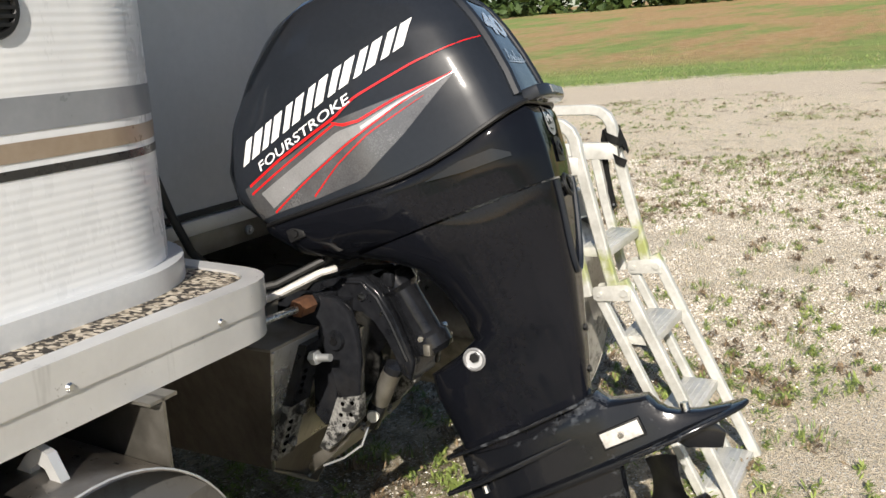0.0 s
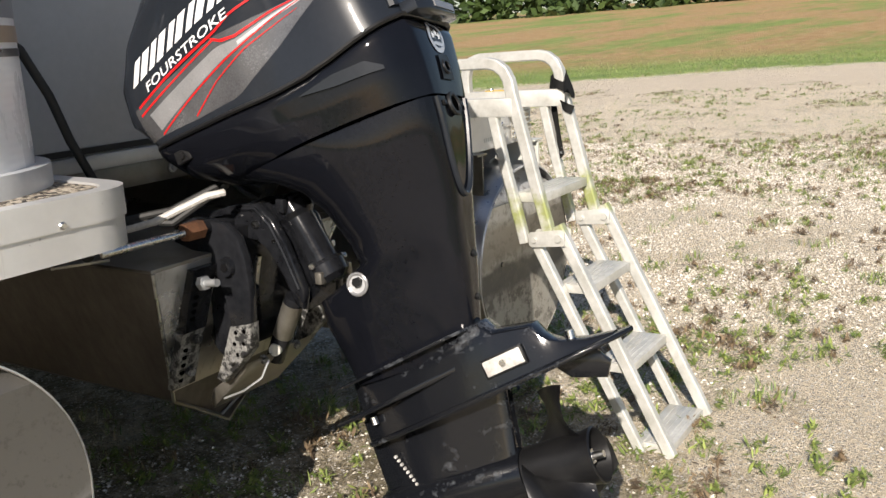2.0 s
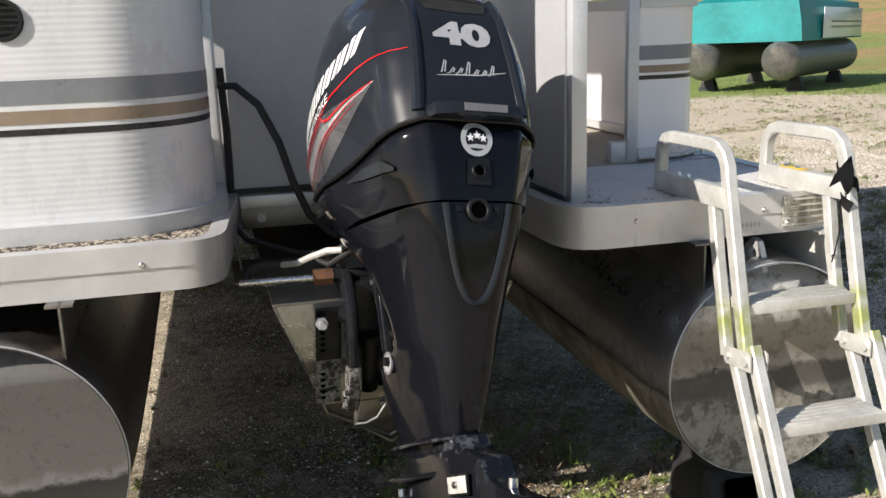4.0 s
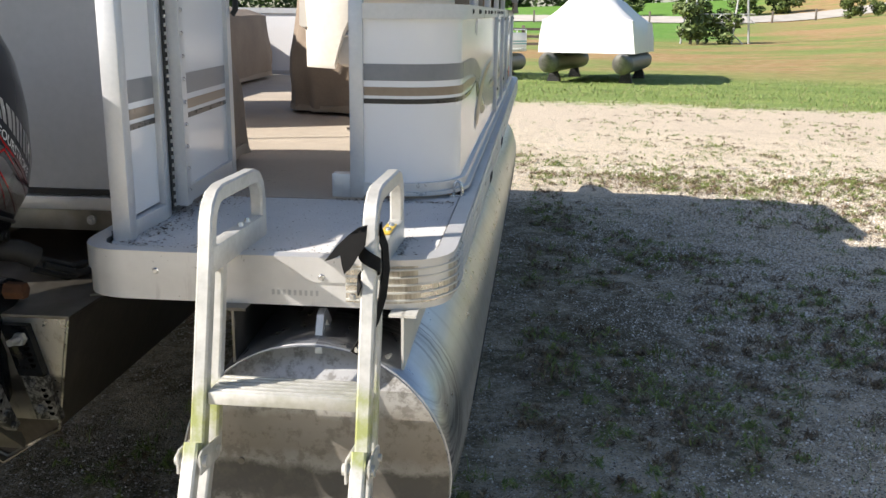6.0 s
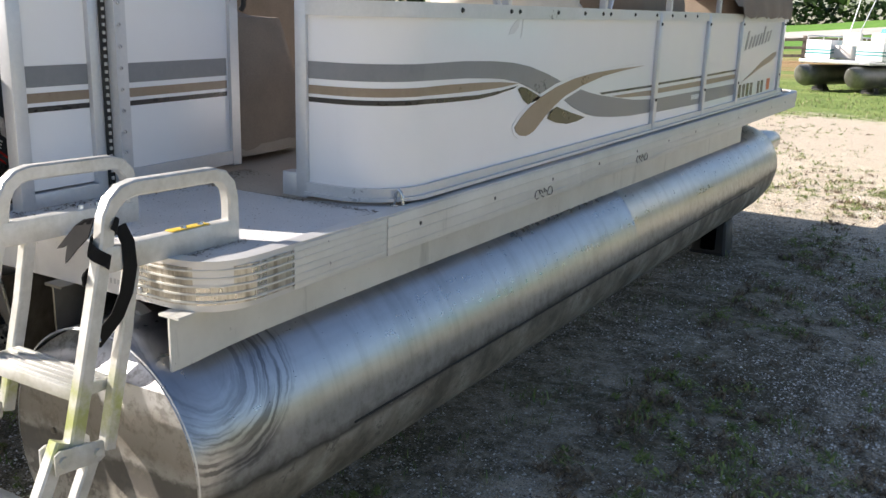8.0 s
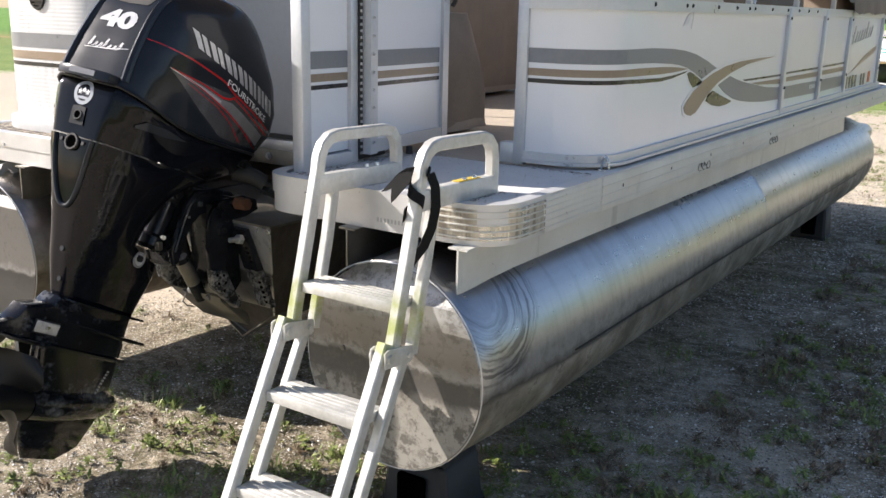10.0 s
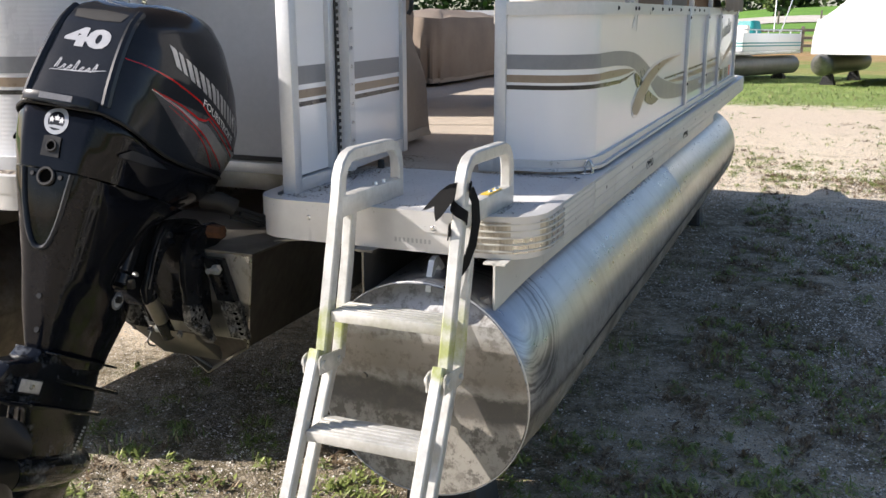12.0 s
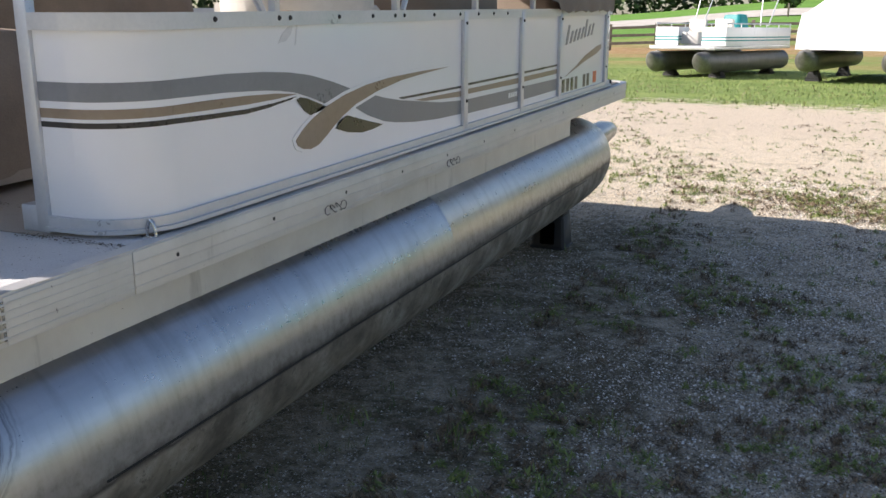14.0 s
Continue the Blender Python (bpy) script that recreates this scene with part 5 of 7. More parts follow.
    disc(0.001, 0.036, 0.146, "badge_disc", "ink", 0.0012)
    disc(0.025, 0.036, 0.146, "badge_ring", "silver", 0.0018)
    for cx, cz, r in ((-0.014, 0.149, 0.010), (0.001, 0.154, 0.010), (0.015, 0.149, 0.010)):
        pts = [(cx, cz)] + [(cx + (r if i % 2 == 0 else r * 0.42) * math.sin(math.pi * i / 5), cz + (r if i % 2 == 0 else r * 0.42) * math.cos(math.pi * i / 5)) for i in range(10)]
        part("badge_star", laid(pts, [(0, 1 + i, 1 + (i + 1) % 10) for i in range(10)], back, (0, 1, 0), 0.0020), "white", pan)
    part("badge_wave", laid(*strip_grid([(-0.022, 0.133), (0.0, 0.136), (0.022, 0.134)], [(-0.020, 0.128), (0.0, 0.127), (0.022, 0.126)], 8), back, (0, 1, 0), 0.0020), "silver", pan)
    # lip with a pale label, two shoulder ribs, handle recess
    bm = prism(fresh(), [(-0.105, -0.018), (-0.098, -0.058), (-0.06, -0.072), (0.06, -0.072), (0.098, -0.058), (0.105, -0.018), (0.10, 0.02), (-0.10, 0.02)], 0.186, 0.214, "z", 0.004)
    lip = part("lip", bm, "gloss", pan)
    part("lip_label", box(fresh(), -0.040, 0.056, -0.0745, -0.071, 0.193, 0.209), "decal_mid", lip)
    for s in (-1, 1):
        pts = []
        for k in range(12):
            z = 0.205 + 0.285 * k / 11
            h = SKIN.ray_cast(Vector((s * (0.118 - 0.018 * k / 11), -0.3, z)), Vector((0, 1, 0)))
            if h[0] is not None:
                pts.append(h[0] + Vector((0, 0.004, 0)))
        part("shoulder_rib", tube(fresh(), pts, 0.014, 8), "gloss", cowl)
    part("handle_recess", laid(*strip_grid([(-0.080, 0.478), (0.0, 0.484), (0.080, 0.478)], [(-0.070, 0.450), (0.0, 0.446), (0.070, 0.450)], 12), back, (0, 1, 0), 0.0016), "rubber", cowl)
    # key hole plate, tell-tale hole, V rim
    part("key_plate", laid(*strip_grid([(-0.024, 0.104), (0.0, 0.108), (0.026, 0.104)], [(-0.026, 0.052), (0.0, 0.052), (0.028, 0.052)], 8), back, (0, 1, 0), 0.004), "plastic", pan)

    def aft_ring(x, z, r, w, name, mat, inner):
        h = SKIN.ray_cast(Vector((x, -0.3, z)), Vector((0, 1, 0)))
        c = h[0]
        pts = [c + Vector((r * math.cos(t * math.pi / 9), -0.004, r * math.sin(t * math.pi / 9))) for t in range(19)]
        part(name, tube(fresh(), pts, w, 6), mat, pan)
        part(name + "_bore", rod(fresh(), c + Vector((0, -0.0055, 0)), c + Vector((0, 0.004, 0)), r, r, 18), inner, pan)
    aft_ring(0.002, 0.080, 0.0135, 0.004, "key_ring", "plastic", "void")
    aft_ring(0.0, 0.000, 0.022, 0.0055, "outlet_ring", "plastic", "void")
    for x in (-0.042, 0.042):
        h = SKIN.ray_cast(Vector((x, -0.3, 0.002)), Vector((0, 1, 0)))
        part("outlet_bolt", rod(fresh(), h[0] + Vector((0, 0.002, 0)), h[0] + Vector((0, -0.005, 0)), 0.007, 0.006, 8), "plastic", leg)
    v = []
    for k in range(25):
        t = -1 + 2 * k / 24
        x = 0.072 * (abs(t) ** 0.9) * (1 if t > 0 else -1)
        z = 0.015 - 0.200 * (1 - abs(t) ** 2.2)
        h = SKIN.ray_cast(Vector((x, -0.3, z)), Vector((0, 1, 0)))
        if h[0] is not None:
            v.append(h[0] + Vector((0, -0.002, 0)))
    part("chin_rim", tube(fresh(), v, 0.0075, 8), "gloss", leg)
    for z in (-0.31, -0.40):
        h = SKIN.ray_cast(Vector((0.012, -0.3, z)), Vector((0, 1, 0)))
        part("cover_bolt", rod(fresh(), h[0] + Vector((0, 0.004, 0)), h[0] + Vector((0, -0.004, 0)), 0.009, 0.008, 8), "plastic", leg)
    # flush port and side crease, each side
    for s in (-1, 1):
        h = SKIN.ray_cast(Vector((s * 0.4, 0.29, -0.288)), Vector((-s, 0, 0)))
        c = h[0]
        pts = [c + Vector((s * 0.002, 0.023 * math.cos(t * math.pi / 9), 0.023 * math.sin(t * math.pi / 9))) for t in range(19)]
        part("flush_ring", tube(fresh(), pts, 0.004, 6), "decal_mid", leg, "pale ring round the flush plug")
        part("flush_cup", rod(fresh(), c + Vector((-s * 0.003, 0, 0)), c + Vector((s * 0.003, 0, 0)), 0.021, 0.021, 16), "silver", leg)
        part("flush_plug", rod(fresh(), c + Vector((0, -0.004, 0.004)), c + Vector((s * 0.013, -0.004, 0.004)), 0.012, 0.011, 6), "plastic", leg)
        fin = laid(*strip_grid([(0.21, 0.105), (0.13, 0.118), (0.06, 0.118), (0.03, 0.098)], [(0.21, 0.104), (0.13, 0.094), (0.06, 0.092), (0.03, 0.090)], 12), lambda y, z: (s * 0.4, y, z), (-s, 0, 0), 0.007)
        part("side_fin", fin, "gloss", pan)
        lat = SKIN.ray_cast(Vector((s * 0.4, 0.560, 0.115)), Vector((-s, 0, 0)))[0]
        if lat is not None:
            part("cowl_latch", rod(box(fresh(), lat.x - 0.006, lat.x + 0.008, lat.y - 0.022, lat.y + 0.022, lat.z - 0.015, lat.z + 0.015, 0.003), lat + Vector((s * 0.006, 0, 0)), lat + Vector((s * 0.011, 0, 0)), 0.009, 0.007, 10), "plastic", pan, "small black latch")


build_decals()


def wing(poly, z, tilt=0.0, th=0.010):
    """A mirrored plate in plan; poly is its starboard half from bow to stern."""
    full = poly + [(-x, y) for x, y in poly[::-1] if x > 1e-4]
    bm = prism(fresh(), full, z - th / 2, z + th / 2, "z", th * 0.3)
    for v in bm.verts:
        v.co.z += tilt * v.co.y
    return bm


def build_gearcase():
    part("splash_plate", wing([(0.0, 0.440), (0.022, 0.478), (0.052, 0.462), (0.074, 0.36), (0.080, 0.24), (0.066, 0.12), (0.0, 0.088)], -0.444, -0.105, 0.007), "gear", motor, "black plate with scraped grey edges")
    crest = ((-0.178, -0.557), (-0.12, -0.552), (-0.071, -0.541), (-0.050, -0.532), (-0.034, -0.516), (-0.020, -0.490), (0.020, -0.484), (0.064, -0.478), (0.074, -0.466), (0.086, -0.450), (0.10, -0.451), (0.30, -0.472), (0.445, -0.488))
    belly = ((-0.178, -0.563), (0.0, -0.588), (0.20, -0.610), (0.445, -0.636))
    girth = ((-0.178, 0.020), (-0.07, 0.032), (0.0, 0.044), (0.06, 0.050), (0.15, 0.056), (0.30, 0.053), (0.40, 0.034), (0.445, 0.008))
    ys = sorted({y for y, _ in crest} | {0.15, 0.20, 0.25, 0.35, 0.38, 0.40, 0.425})
    rings = []
    for y in ys:
        hi, lo, w = lerp_table(crest, y)[0], lerp_table(belly, y)[0], lerp_table(girth, y)[0]
        d = hi - lo
        half = [(w * 0.62, hi), (w * 0.80, hi - 0.06 * d), (w * 0.90, hi - 0.3 * d), (w, lo + 0.35 * d), (w * 1.04, lo + 0.10 * d), (w * 1.08, lo)]
        rings.append([(x, y, z) for x, z in half] + [(-x, y, z) for x, z in half[::-1]])
    up = part("upper_gearcase", loft(fresh(), rings), "gear", motor, "scraped black gearcase", 40)
    for s in (-1, 1):
        tilt = Matrix.Translation((s * 0.0525, 0.052, -0.545)) @ Matrix.Rotation(radians(-6), 4, "X")
        an = part("anode", box(fresh(), -0.004, 0.005, -0.046, 0.046, -0.017, 0.017, 0.002, tilt), "anode", up, "pale bolted zinc plate")
        part("anode_bolt", rod(fresh(), (s * 0.055, 0.052, -0.545), (s * 0.064, 0.052, -0.545), 0.008, 0.007, 8), "steel", an)
        part("anode_recess", box(fresh(), -0.003, 0.003, -0.050, 0.050, -0.021, 0.021, 0.001, tilt), "plastic", up)
        blade_in = [(s * 0.046, 0.135), (s * 0.062, 0.20), (s * 0.082, 0.30), (s * 0.086, 0.40), (s * 0.060, 0.490), (s * 0.030, 0.44), (s * 0.046, 0.30)]
        bm = prism(fresh(), blade_in, -0.514, -0.503, "z", 0.003)
        for v in bm.verts:
            v.co.z -= 0.125 * v.co.y
        part("strake", bm, "gear", up, "side fin with a scraped pale edge")
    part("ventilation_plate", wing([(0.0, 0.425), (0.030, 0.445), (0.060, 0.42), (0.084, 0.34), (0.098, 0.22), (0.100, 0.06), (0.090, -0.07), (0.060, -0.155), (0.028, -0.205), (0.0, -0.216)], -0.586, -0.11, 0.011), "gear", motor, "black plate with scraped grey edges")
    part("trim_tab", prism(fresh(), [(-0.030, -0.588), (-0.125, -0.575), (-0.150, -0.612), (-0.132, -0.642), (-0.060, -0.622)], -0.009, 0.009, "x", 0.003), "gear", motor)
    part("plate_bolt", rod(fresh(), (0.0, -0.085, -0.552), (0.0, -0.088, -0.528), 0.011, 0.010, 10), "steel", motor)
    part("splash_bolt", rod(fresh(), (-0.046, 0.40, -0.592), (-0.046, 0.40, -0.575), 0.008, 0.008, 8), "steel", motor)
    bm = fresh()
    rings = []
    for z, ya, yf, w in ((-0.585, 0.088, 0.452, 0.034), (-0.66, 0.102, 0.452, 0.036), (-0.74, 0.115, 0.452, 0.042), (-0.785, 0.115, 0.460, 0.045)):
        half = [(0.0, ya), (w * 0.7, ya + 0.006), (w, ya + (yf - ya) * 0.4), (w * 0.85, ya + (yf - ya) * 0.75), (0.008, yf - 0.004), (0.0, yf)]
        ctrl = half + [(-x, y) for x, y in half[-2:0:-1]]
        rings.append([(p.x, p.y, z) for p in smooth_loop([(x, y, 0) for x, y in ctrl], 36)])
    loft(bm, rings)
    strut = part("strut", bm, "gear", motor, "", 50)
    for s in (-1, 1):
        bm = fresh()
        for k in range(9):
            rod(bm, (s * 0.036, 0.385 - 0.004 * k, -0.675 - 0.010 * k), (s * 0.0415, 0.385 - 0.004 * k, -0.675 - 0.010 * k), 0.0042, 0.003, 6)
        part("intake_dots", bm, "anode", strut)
    bm = fresh()
    prof = ((0.505, 0.006), (0.49, 0.022), (0.455, 0.042), (0.40, 0.055), (0.30, 0.062), (0.18, 0.061), (0.105, 0.056))
    loft(bm, [ring((0, y, -0.790), (1, 0, 0), (0, 0, 1), r, 24) for y, r in prof])
    part("torpedo", bm, "gear", motor, "", 50)
    part("skeg", prism(fresh(), [(0.445, -0.825), (0.12, -0.835), (0.125, -0.885), (0.17, -0.965), (0.30, -0.978), (0.385, -0.94)], -0.008, 0.008, "x", 0.003), "gear", motor)
    # propeller
    hub = part("propeller_hub", loft(fresh(), [ring((0, y, -0.790), (1, 0, 0), (0, 0, 1), r, 28) for y, r in ((0.103, 0.054), (0.04, 0.056), (-0.03, 0.056), (-0.056, 0.061), (-0.059, 0.057), (-0.02, 0.049), (-0.012, 0.020))], True, True), "plastic", motor, "black propeller hub", 50)
    part("prop_nut", rod(rod(fresh(), (0, -0.010, -0.790), (0, -0.042, -0.790), 0.017, 0.016, 6), (0, -0.042, -0.790), (0, -0.066, -0.790), 0.009, 0.008, 10), "steel", hub)
    for k in range(3):
        bm = fresh()
        top, bot = [], []
        for i in range(9):
            f = i / 8
            r = 0.050 + 0.113 * f
            span = radians(66) * (0.62 + 0.75 * math.sin(math.pi * (0.12 + 0.72 * f))) * (1 - 0.55 * f ** 6)
            rt, rb = [], []
            for j in range(9):
                g = j / 8 - 0.5
                a = radians(8 + 120 * k) + g * span
                y = 0.025 + g * 0.110 * (1.15 - 0.35 * f) - 0.016 * f
                th = 0.0032 * (1 - 0.75 * f) * (1 - (2 * abs(g)) ** 2) + 0.0006
                p = Vector((r * math.sin(a), y, -0.790 + r * math.cos(a)))
                rt.append(p + Vector((0, th, 0)))
                rb.append(p - Vector((0, th, 0)))
            top.append(rt)
            bot.append(rb)
        rings = [a + b[::-1] for a, b in zip(top, bot)]
        loft(bm, rings)
        part("propeller_blade", bm, "plastic", hub, "", 50)


build_gearcase()


def build_bracket():
    """Swivel and clamp brackets between motor and box, laid out in the yard's axes."""
    inv = MOTOR.inverted()

    def put(name, bm, material, parent, label=""):
        bm.transform(inv)
        return part(name, bm, material, parent, label)
    # swivel bracket: two curved cheeks, a body and the steering tube with its mounts
    cheek = [(0.240, 0.832), (0.205, 0.862), (0.131, 0.879), (0.055, 0.886), (0.012, 0.852), (-0.020, 0.795), (-0.066, 0.690), (-0.056, 0.640), (-0.034, 0.652), (0.000, 0.735), (0.026, 0.782), (0.060, 0.806), (0.110, 0.812), (0.165, 0.798), (0.220, 0.806)]
    br = put("swivel_bracket", prism(fresh(), [(y * 0.97 + 0.004, z - 0.006) for y, z in cheek], XC - 0.05, XC + 0.05, "x"), "casting", motor, "black casting with a steering tube")
    for s in (-1, 1):
        put("cheek", prism(fresh(), cheek, *sorted((XC + s * 0.050, XC + s * 0.074)), "x", 0.006), "casting", br)
        put("cheek_rib", tube(fresh(), [(XC + s * 0.075, y, z) for y, z in ((0.10, 0.872), (0.058, 0.874), (0.018, 0.838), (-0.014, 0.778), (-0.052, 0.690))], 0.005, 6), "casting", br)
        put("arm_bolt", rod(fresh(), (XC + s * 0.074, 0.060, 0.838), (XC + s * 0.082, 0.060, 0.838), 0.010, 0.009, 8), "steel", br)
        put("small_bolt", rod(fresh(), (XC + s * 0.074, 0.010, 0.800), (XC + s * 0.080, 0.010, 0.800), 0.005, 0.004, 8), "steel", br)
    ax = Vector((0, -0.118, -0.196)).normalized()
    top = Vector((XC - 0.005, 0.018, 0.892))
    u, v = frame_of(ax)
    tube_rings = ((0.0, 0.024), (0.012, 0.046), (0.048, 0.048), (0.060, 0.038), (0.175, 0.037), (0.186, 0.047), (0.215, 0.046), (0.228, 0.030))
    st = put("steering_tube", loft(fresh(), [ring(top + ax * d, u, v, r, 22) for d, r in tube_rings]), "casting", br, "glossy black steering tube")
    for s in (-1, 1):
        put("upper_lug", box(fresh(), XC + s * 0.050 - 0.012, XC + s * 0.050 + 0.012, -0.018, 0.006, 0.862, 0.896, 0.004), "casting", st)
        put("lower_clip", box(fresh(), XC + s * 0.048 - 0.010, XC + s * 0.048 + 0.010, -0.105, -0.086, 0.700, 0.728, 0.003), "plate", st)
        put("mount_bolt", rod(fresh(), (XC + s * 0.050, -0.080, 0.742), (XC + s * 0.062, -0.084, 0.742), 0.008, 0.007, 8), "steel", st)
    # clamp brackets with flaked feet, bolted through slotted flanges to the box
    horn = [(0.262, 0.800), (0.255, 0.836), (0.190, 0.862), (0.090, 0.852), (0.054, 0.822), (0.038, 0.770), (0.033, 0.700), (0.043, 0.612), (0.106, 0.598), (0.112, 0.670), (0.130, 0.742), (0.150, 0.780), (0.205, 0.785)]
    foot = [(0.041, 0.620), (0.048, 0.558), (0.094, 0.513), (0.150, 0.462), (0.176, 0.470), (0.150, 0.510), (0.126, 0.560), (0.108, 0.606)]
    for s in (-1, 1):
        cx = XC + s * 0.135
        cl = put("clamp_bracket", prism(fresh(), horn, cx - 0.012, cx + 0.012, "x", 0.004), "casting", motor, "black clamp plate bolted to the box")
        ft = put("clamp_foot", prism(fresh(), foot, cx - 0.016, cx + 0.016, "x", 0.004), "flaked", cl, "pale flaked foot with thumb holes")
        for y, z in ((0.062, 0.600), (0.090, 0.594), (0.068, 0.570), (0.098, 0.566), (0.092, 0.540)):
            put("thumb_hole", rod(fresh(), (cx - s * 0.002, y, z), (cx + s * 0.0166, y, z), 0.0055, 0.0055, 10), "void", ft)
        for y, z, r in ((0.110, 0.525, 0.013), (0.070, 0.545, 0.009), (0.138, 0.484, 0.010)):
            put("foot_bolt", rod(fresh(), (cx + s * 0.014, y, z), (cx + s * 0.026, y, z), r, r * 0.85, 6), "flaked", ft)
        put("boss", rod(fresh(), (cx, 0.092, 0.752), (cx + s * 0.024, 0.092, 0.752), 0.026, 0.022, 16), "casting", cl)
        put("boss_plug", rod(fresh(), (cx + s * 0.020, 0.092, 0.752), (cx + s * 0.028, 0.092, 0.752), 0.011, 0.010, 6), "plastic", cl)
        x0, x1 = sorted((XC + s * 0.150, XC + s * 0.218))

        def flange(z0, z1, d0, d1):
            face = lambda z: 0.1375 + 0.40 * (0.773 - z) + 0.02
            return loft(fresh(), [[(x0, face(z) - d0, z), (x1, face(z) - d0, z), (x1, face(z) - d1, z), (x0, face(z) - d1, z)] for z in (z0, (z0 + z1) / 2, z1)])
        fl = put("flange", flange(0.600, 0.758, 0.012, 0.040), "casting", cl, "black slotted flange")
        put("flange_foot", flange(0.452, 0.598, 0.012, 0.034), "flaked", fl, "flaked lower flange")
        for z in (0.690, 0.672, 0.654, 0.636, 0.555, 0.535, 0.515, 0.495, 0.475):
            y = 0.1375 + 0.40 * (0.773 - z) + 0.02 - (0.041 if z > 0.6 else 0.035)
            xs = XC + s * 0.200
            put("slot", rod(fresh(), (xs, y, z), (xs, y + 0.006, z), 0.0075, 0.0075, 10), "void", fl)
        for x, z, r in ((0.172, 0.575, 0.014), (0.178, 0.490, 0.014)):
            y = 0.1375 + 0.40 * (0.773 - z) - 0.014
            put("flange_bolt", rod(fresh(), (XC + s * x, y, z), (XC + s * x, y - 0.012, z), r, r * 0.9, 6), "flaked", fl)
        bm = rod(fresh(), (XC + s * 0.205, 0.130, 0.724), (XC + s * 0.205, 0.070, 0.730), 0.009, 0.009, 10)
        rod(bm, (XC + s * 0.205, 0.122, 0.725), (XC + s * 0.205, 0.106, 0.727), 0.017, 0.017, 6)
        put("through_bolt", bm, "galv", cl)
    put("clamp_web", prism(fresh(), [(0.085, 0.835), (0.20, 0.835), (0.185, 0.64), (0.20, 0.545), (0.170, 0.515), (0.135, 0.55), (0.12, 0.64)], XC - 0.122, XC + 0.122, "x", 0.004), "casting", motor)
    # trim cylinder with its label, rod and cap
    c0, c1 = Vector((XC, 0.032, 0.645)), Vector((XC, 0.122, 0.478))
    ram = put("trim_ram", rod(fresh(), c0, c1, 0.024, 0.024, 18), "casting", motor, "black trim cylinder with a silver label")
    put("ram_label", rod(fresh(), c0.lerp(c1, 0.10), c0.lerp(c1, 0.62), 0.0246, 0.0246, 18, False), "plate", ram, "worn silver label")
    put("ram_cap", rod(fresh(), c0.lerp(c1, 0.80) + Vector((-0.030, -0.012, 0)), c0.lerp(c1, 0.80) + Vector((-0.012, -0.004, 0)), 0.015, 0.017, 14), "cream", ram, "yellowed plastic cap")
    put("tilt_rod", rod(fresh(), (XC - 0.045, 0.092, 0.755), (XC - 0.045, 0.140, 0.600), 0.0075, 0.0075, 10), "steel", motor)
    put("trim_motor", rod(fresh(), (XC - 0.085, 0.100, 0.690), (XC - 0.085, 0.165, 0.520), 0.027, 0.027, 16), "plastic", motor)
    # cross plate at the bottom
    bm = prism(fresh(), [(0.098, 0.506), (0.106, 0.486), (0.232, 0.372), (0.240, 0.392), (0.225, 0.425)], XC - 0.120, XC + 0.120, "x", 0.003)
    lb = put("lower_brace", bm, "plate", motor, "dull grey lower cross plate")
    for s in (-1, 1):
        put("brace_bolt", rod(fresh(), (XC + s * 0.06, 0.108, 0.500), (XC + s * 0.06, 0.094, 0.494), 0.011, 0.010, 6), "flaked", lb)
    put("ground_wire", tube(fresh(), [(XC - 0.05, 0.094, 0.494), (XC - 0.075, 0.10, 0.455), (XC - 0.10, 0.14, 0.425), (XC - 0.12, 0.19, 0.405)], 0.003, 6), "galv", lb)
    # tilt tube, nut, steering rod and pale hose
    bm = rod(fresh(), (XC - 0.20, 0.145, 0.842), (XC + 0.20, 0.145, 0.842), 0.018, 0.018, 14)
    put("tilt_tube", bm, "casting", motor)
    for s in (-1, 1):
        put("tilt_nut", rod(fresh(), (XC + s * 0.165, 0.145, 0.842), (XC + s * 0.215, 0.145, 0.842), 0.0225, 0.0215, 6), "rust", motor, "rusty tilt tube nut")
    put("steering_ram", rod(fresh(), (XC - 0.215, 0.145, 0.842), (XC - 0.40, 0.195, 0.832), 0.009, 0.009, 10), "steel", motor)
    put("link_arm", tube(fresh(), [(XC - 0.145, 0.075, 0.924), (XC - 0.180, 0.095, 0.921), (XC - 0.222, 0.145, 0.896), (XC - 0.250, 0.195, 0.872), (XC - 0.285, 0.262, 0.856)], 0.0085, 8), "anode", motor, "pale plastic hose")
    put("hose_elbow", tube(fresh(), [(XC - 0.285, 0.262, 0.856), (XC - 0.335, 0.290, 0.852), (XC - 0.372, 0.285, 0.838), (XC - 0.385, 0.262, 0.815)], 0.013, 8), "rubber", motor)
    # cable boot and looms at the front
    bm = tube(fresh(), [(XC + 0.10, 0.20, 0.93), (XC + 0.16, 0.22, 0.925), (XC + 0.19, 0.25, 0.90)], 0.030, 12)
    bm.transform(inv)
    part("cable_boot", bm, "rubber", motor)
    for dz, dx in ((0.0, 0.0), (-0.018, 0.02), (-0.03, -0.015)):
        bm = tube(fresh(), [(XC + 0.19 + dx, 0.25, 0.90 + dz), (XC + 0.24 + dx, 0.33, 0.86 + dz), (XC + 0.31 + dx, 0.45, 0.865 + dz), (XC + 0.345, 0.60, 0.885)], 0.0085, 8)
        bm.transform(inv)
        part("cable", bm, "rubber", motor)
    for off in (0.0, 0.03):
        bm = tube(fresh(), [(XC - 0.10 + off, 0.14, 0.93), (XC - 0.16, 0.24, 0.88 - off), (XC - 0.22, 0.36, 0.86), (XC - 0.36, 0.52, 0.88), (XC - 0.41, 0.60, 0.93)], 0.009, 8)
        bm.transform(inv)
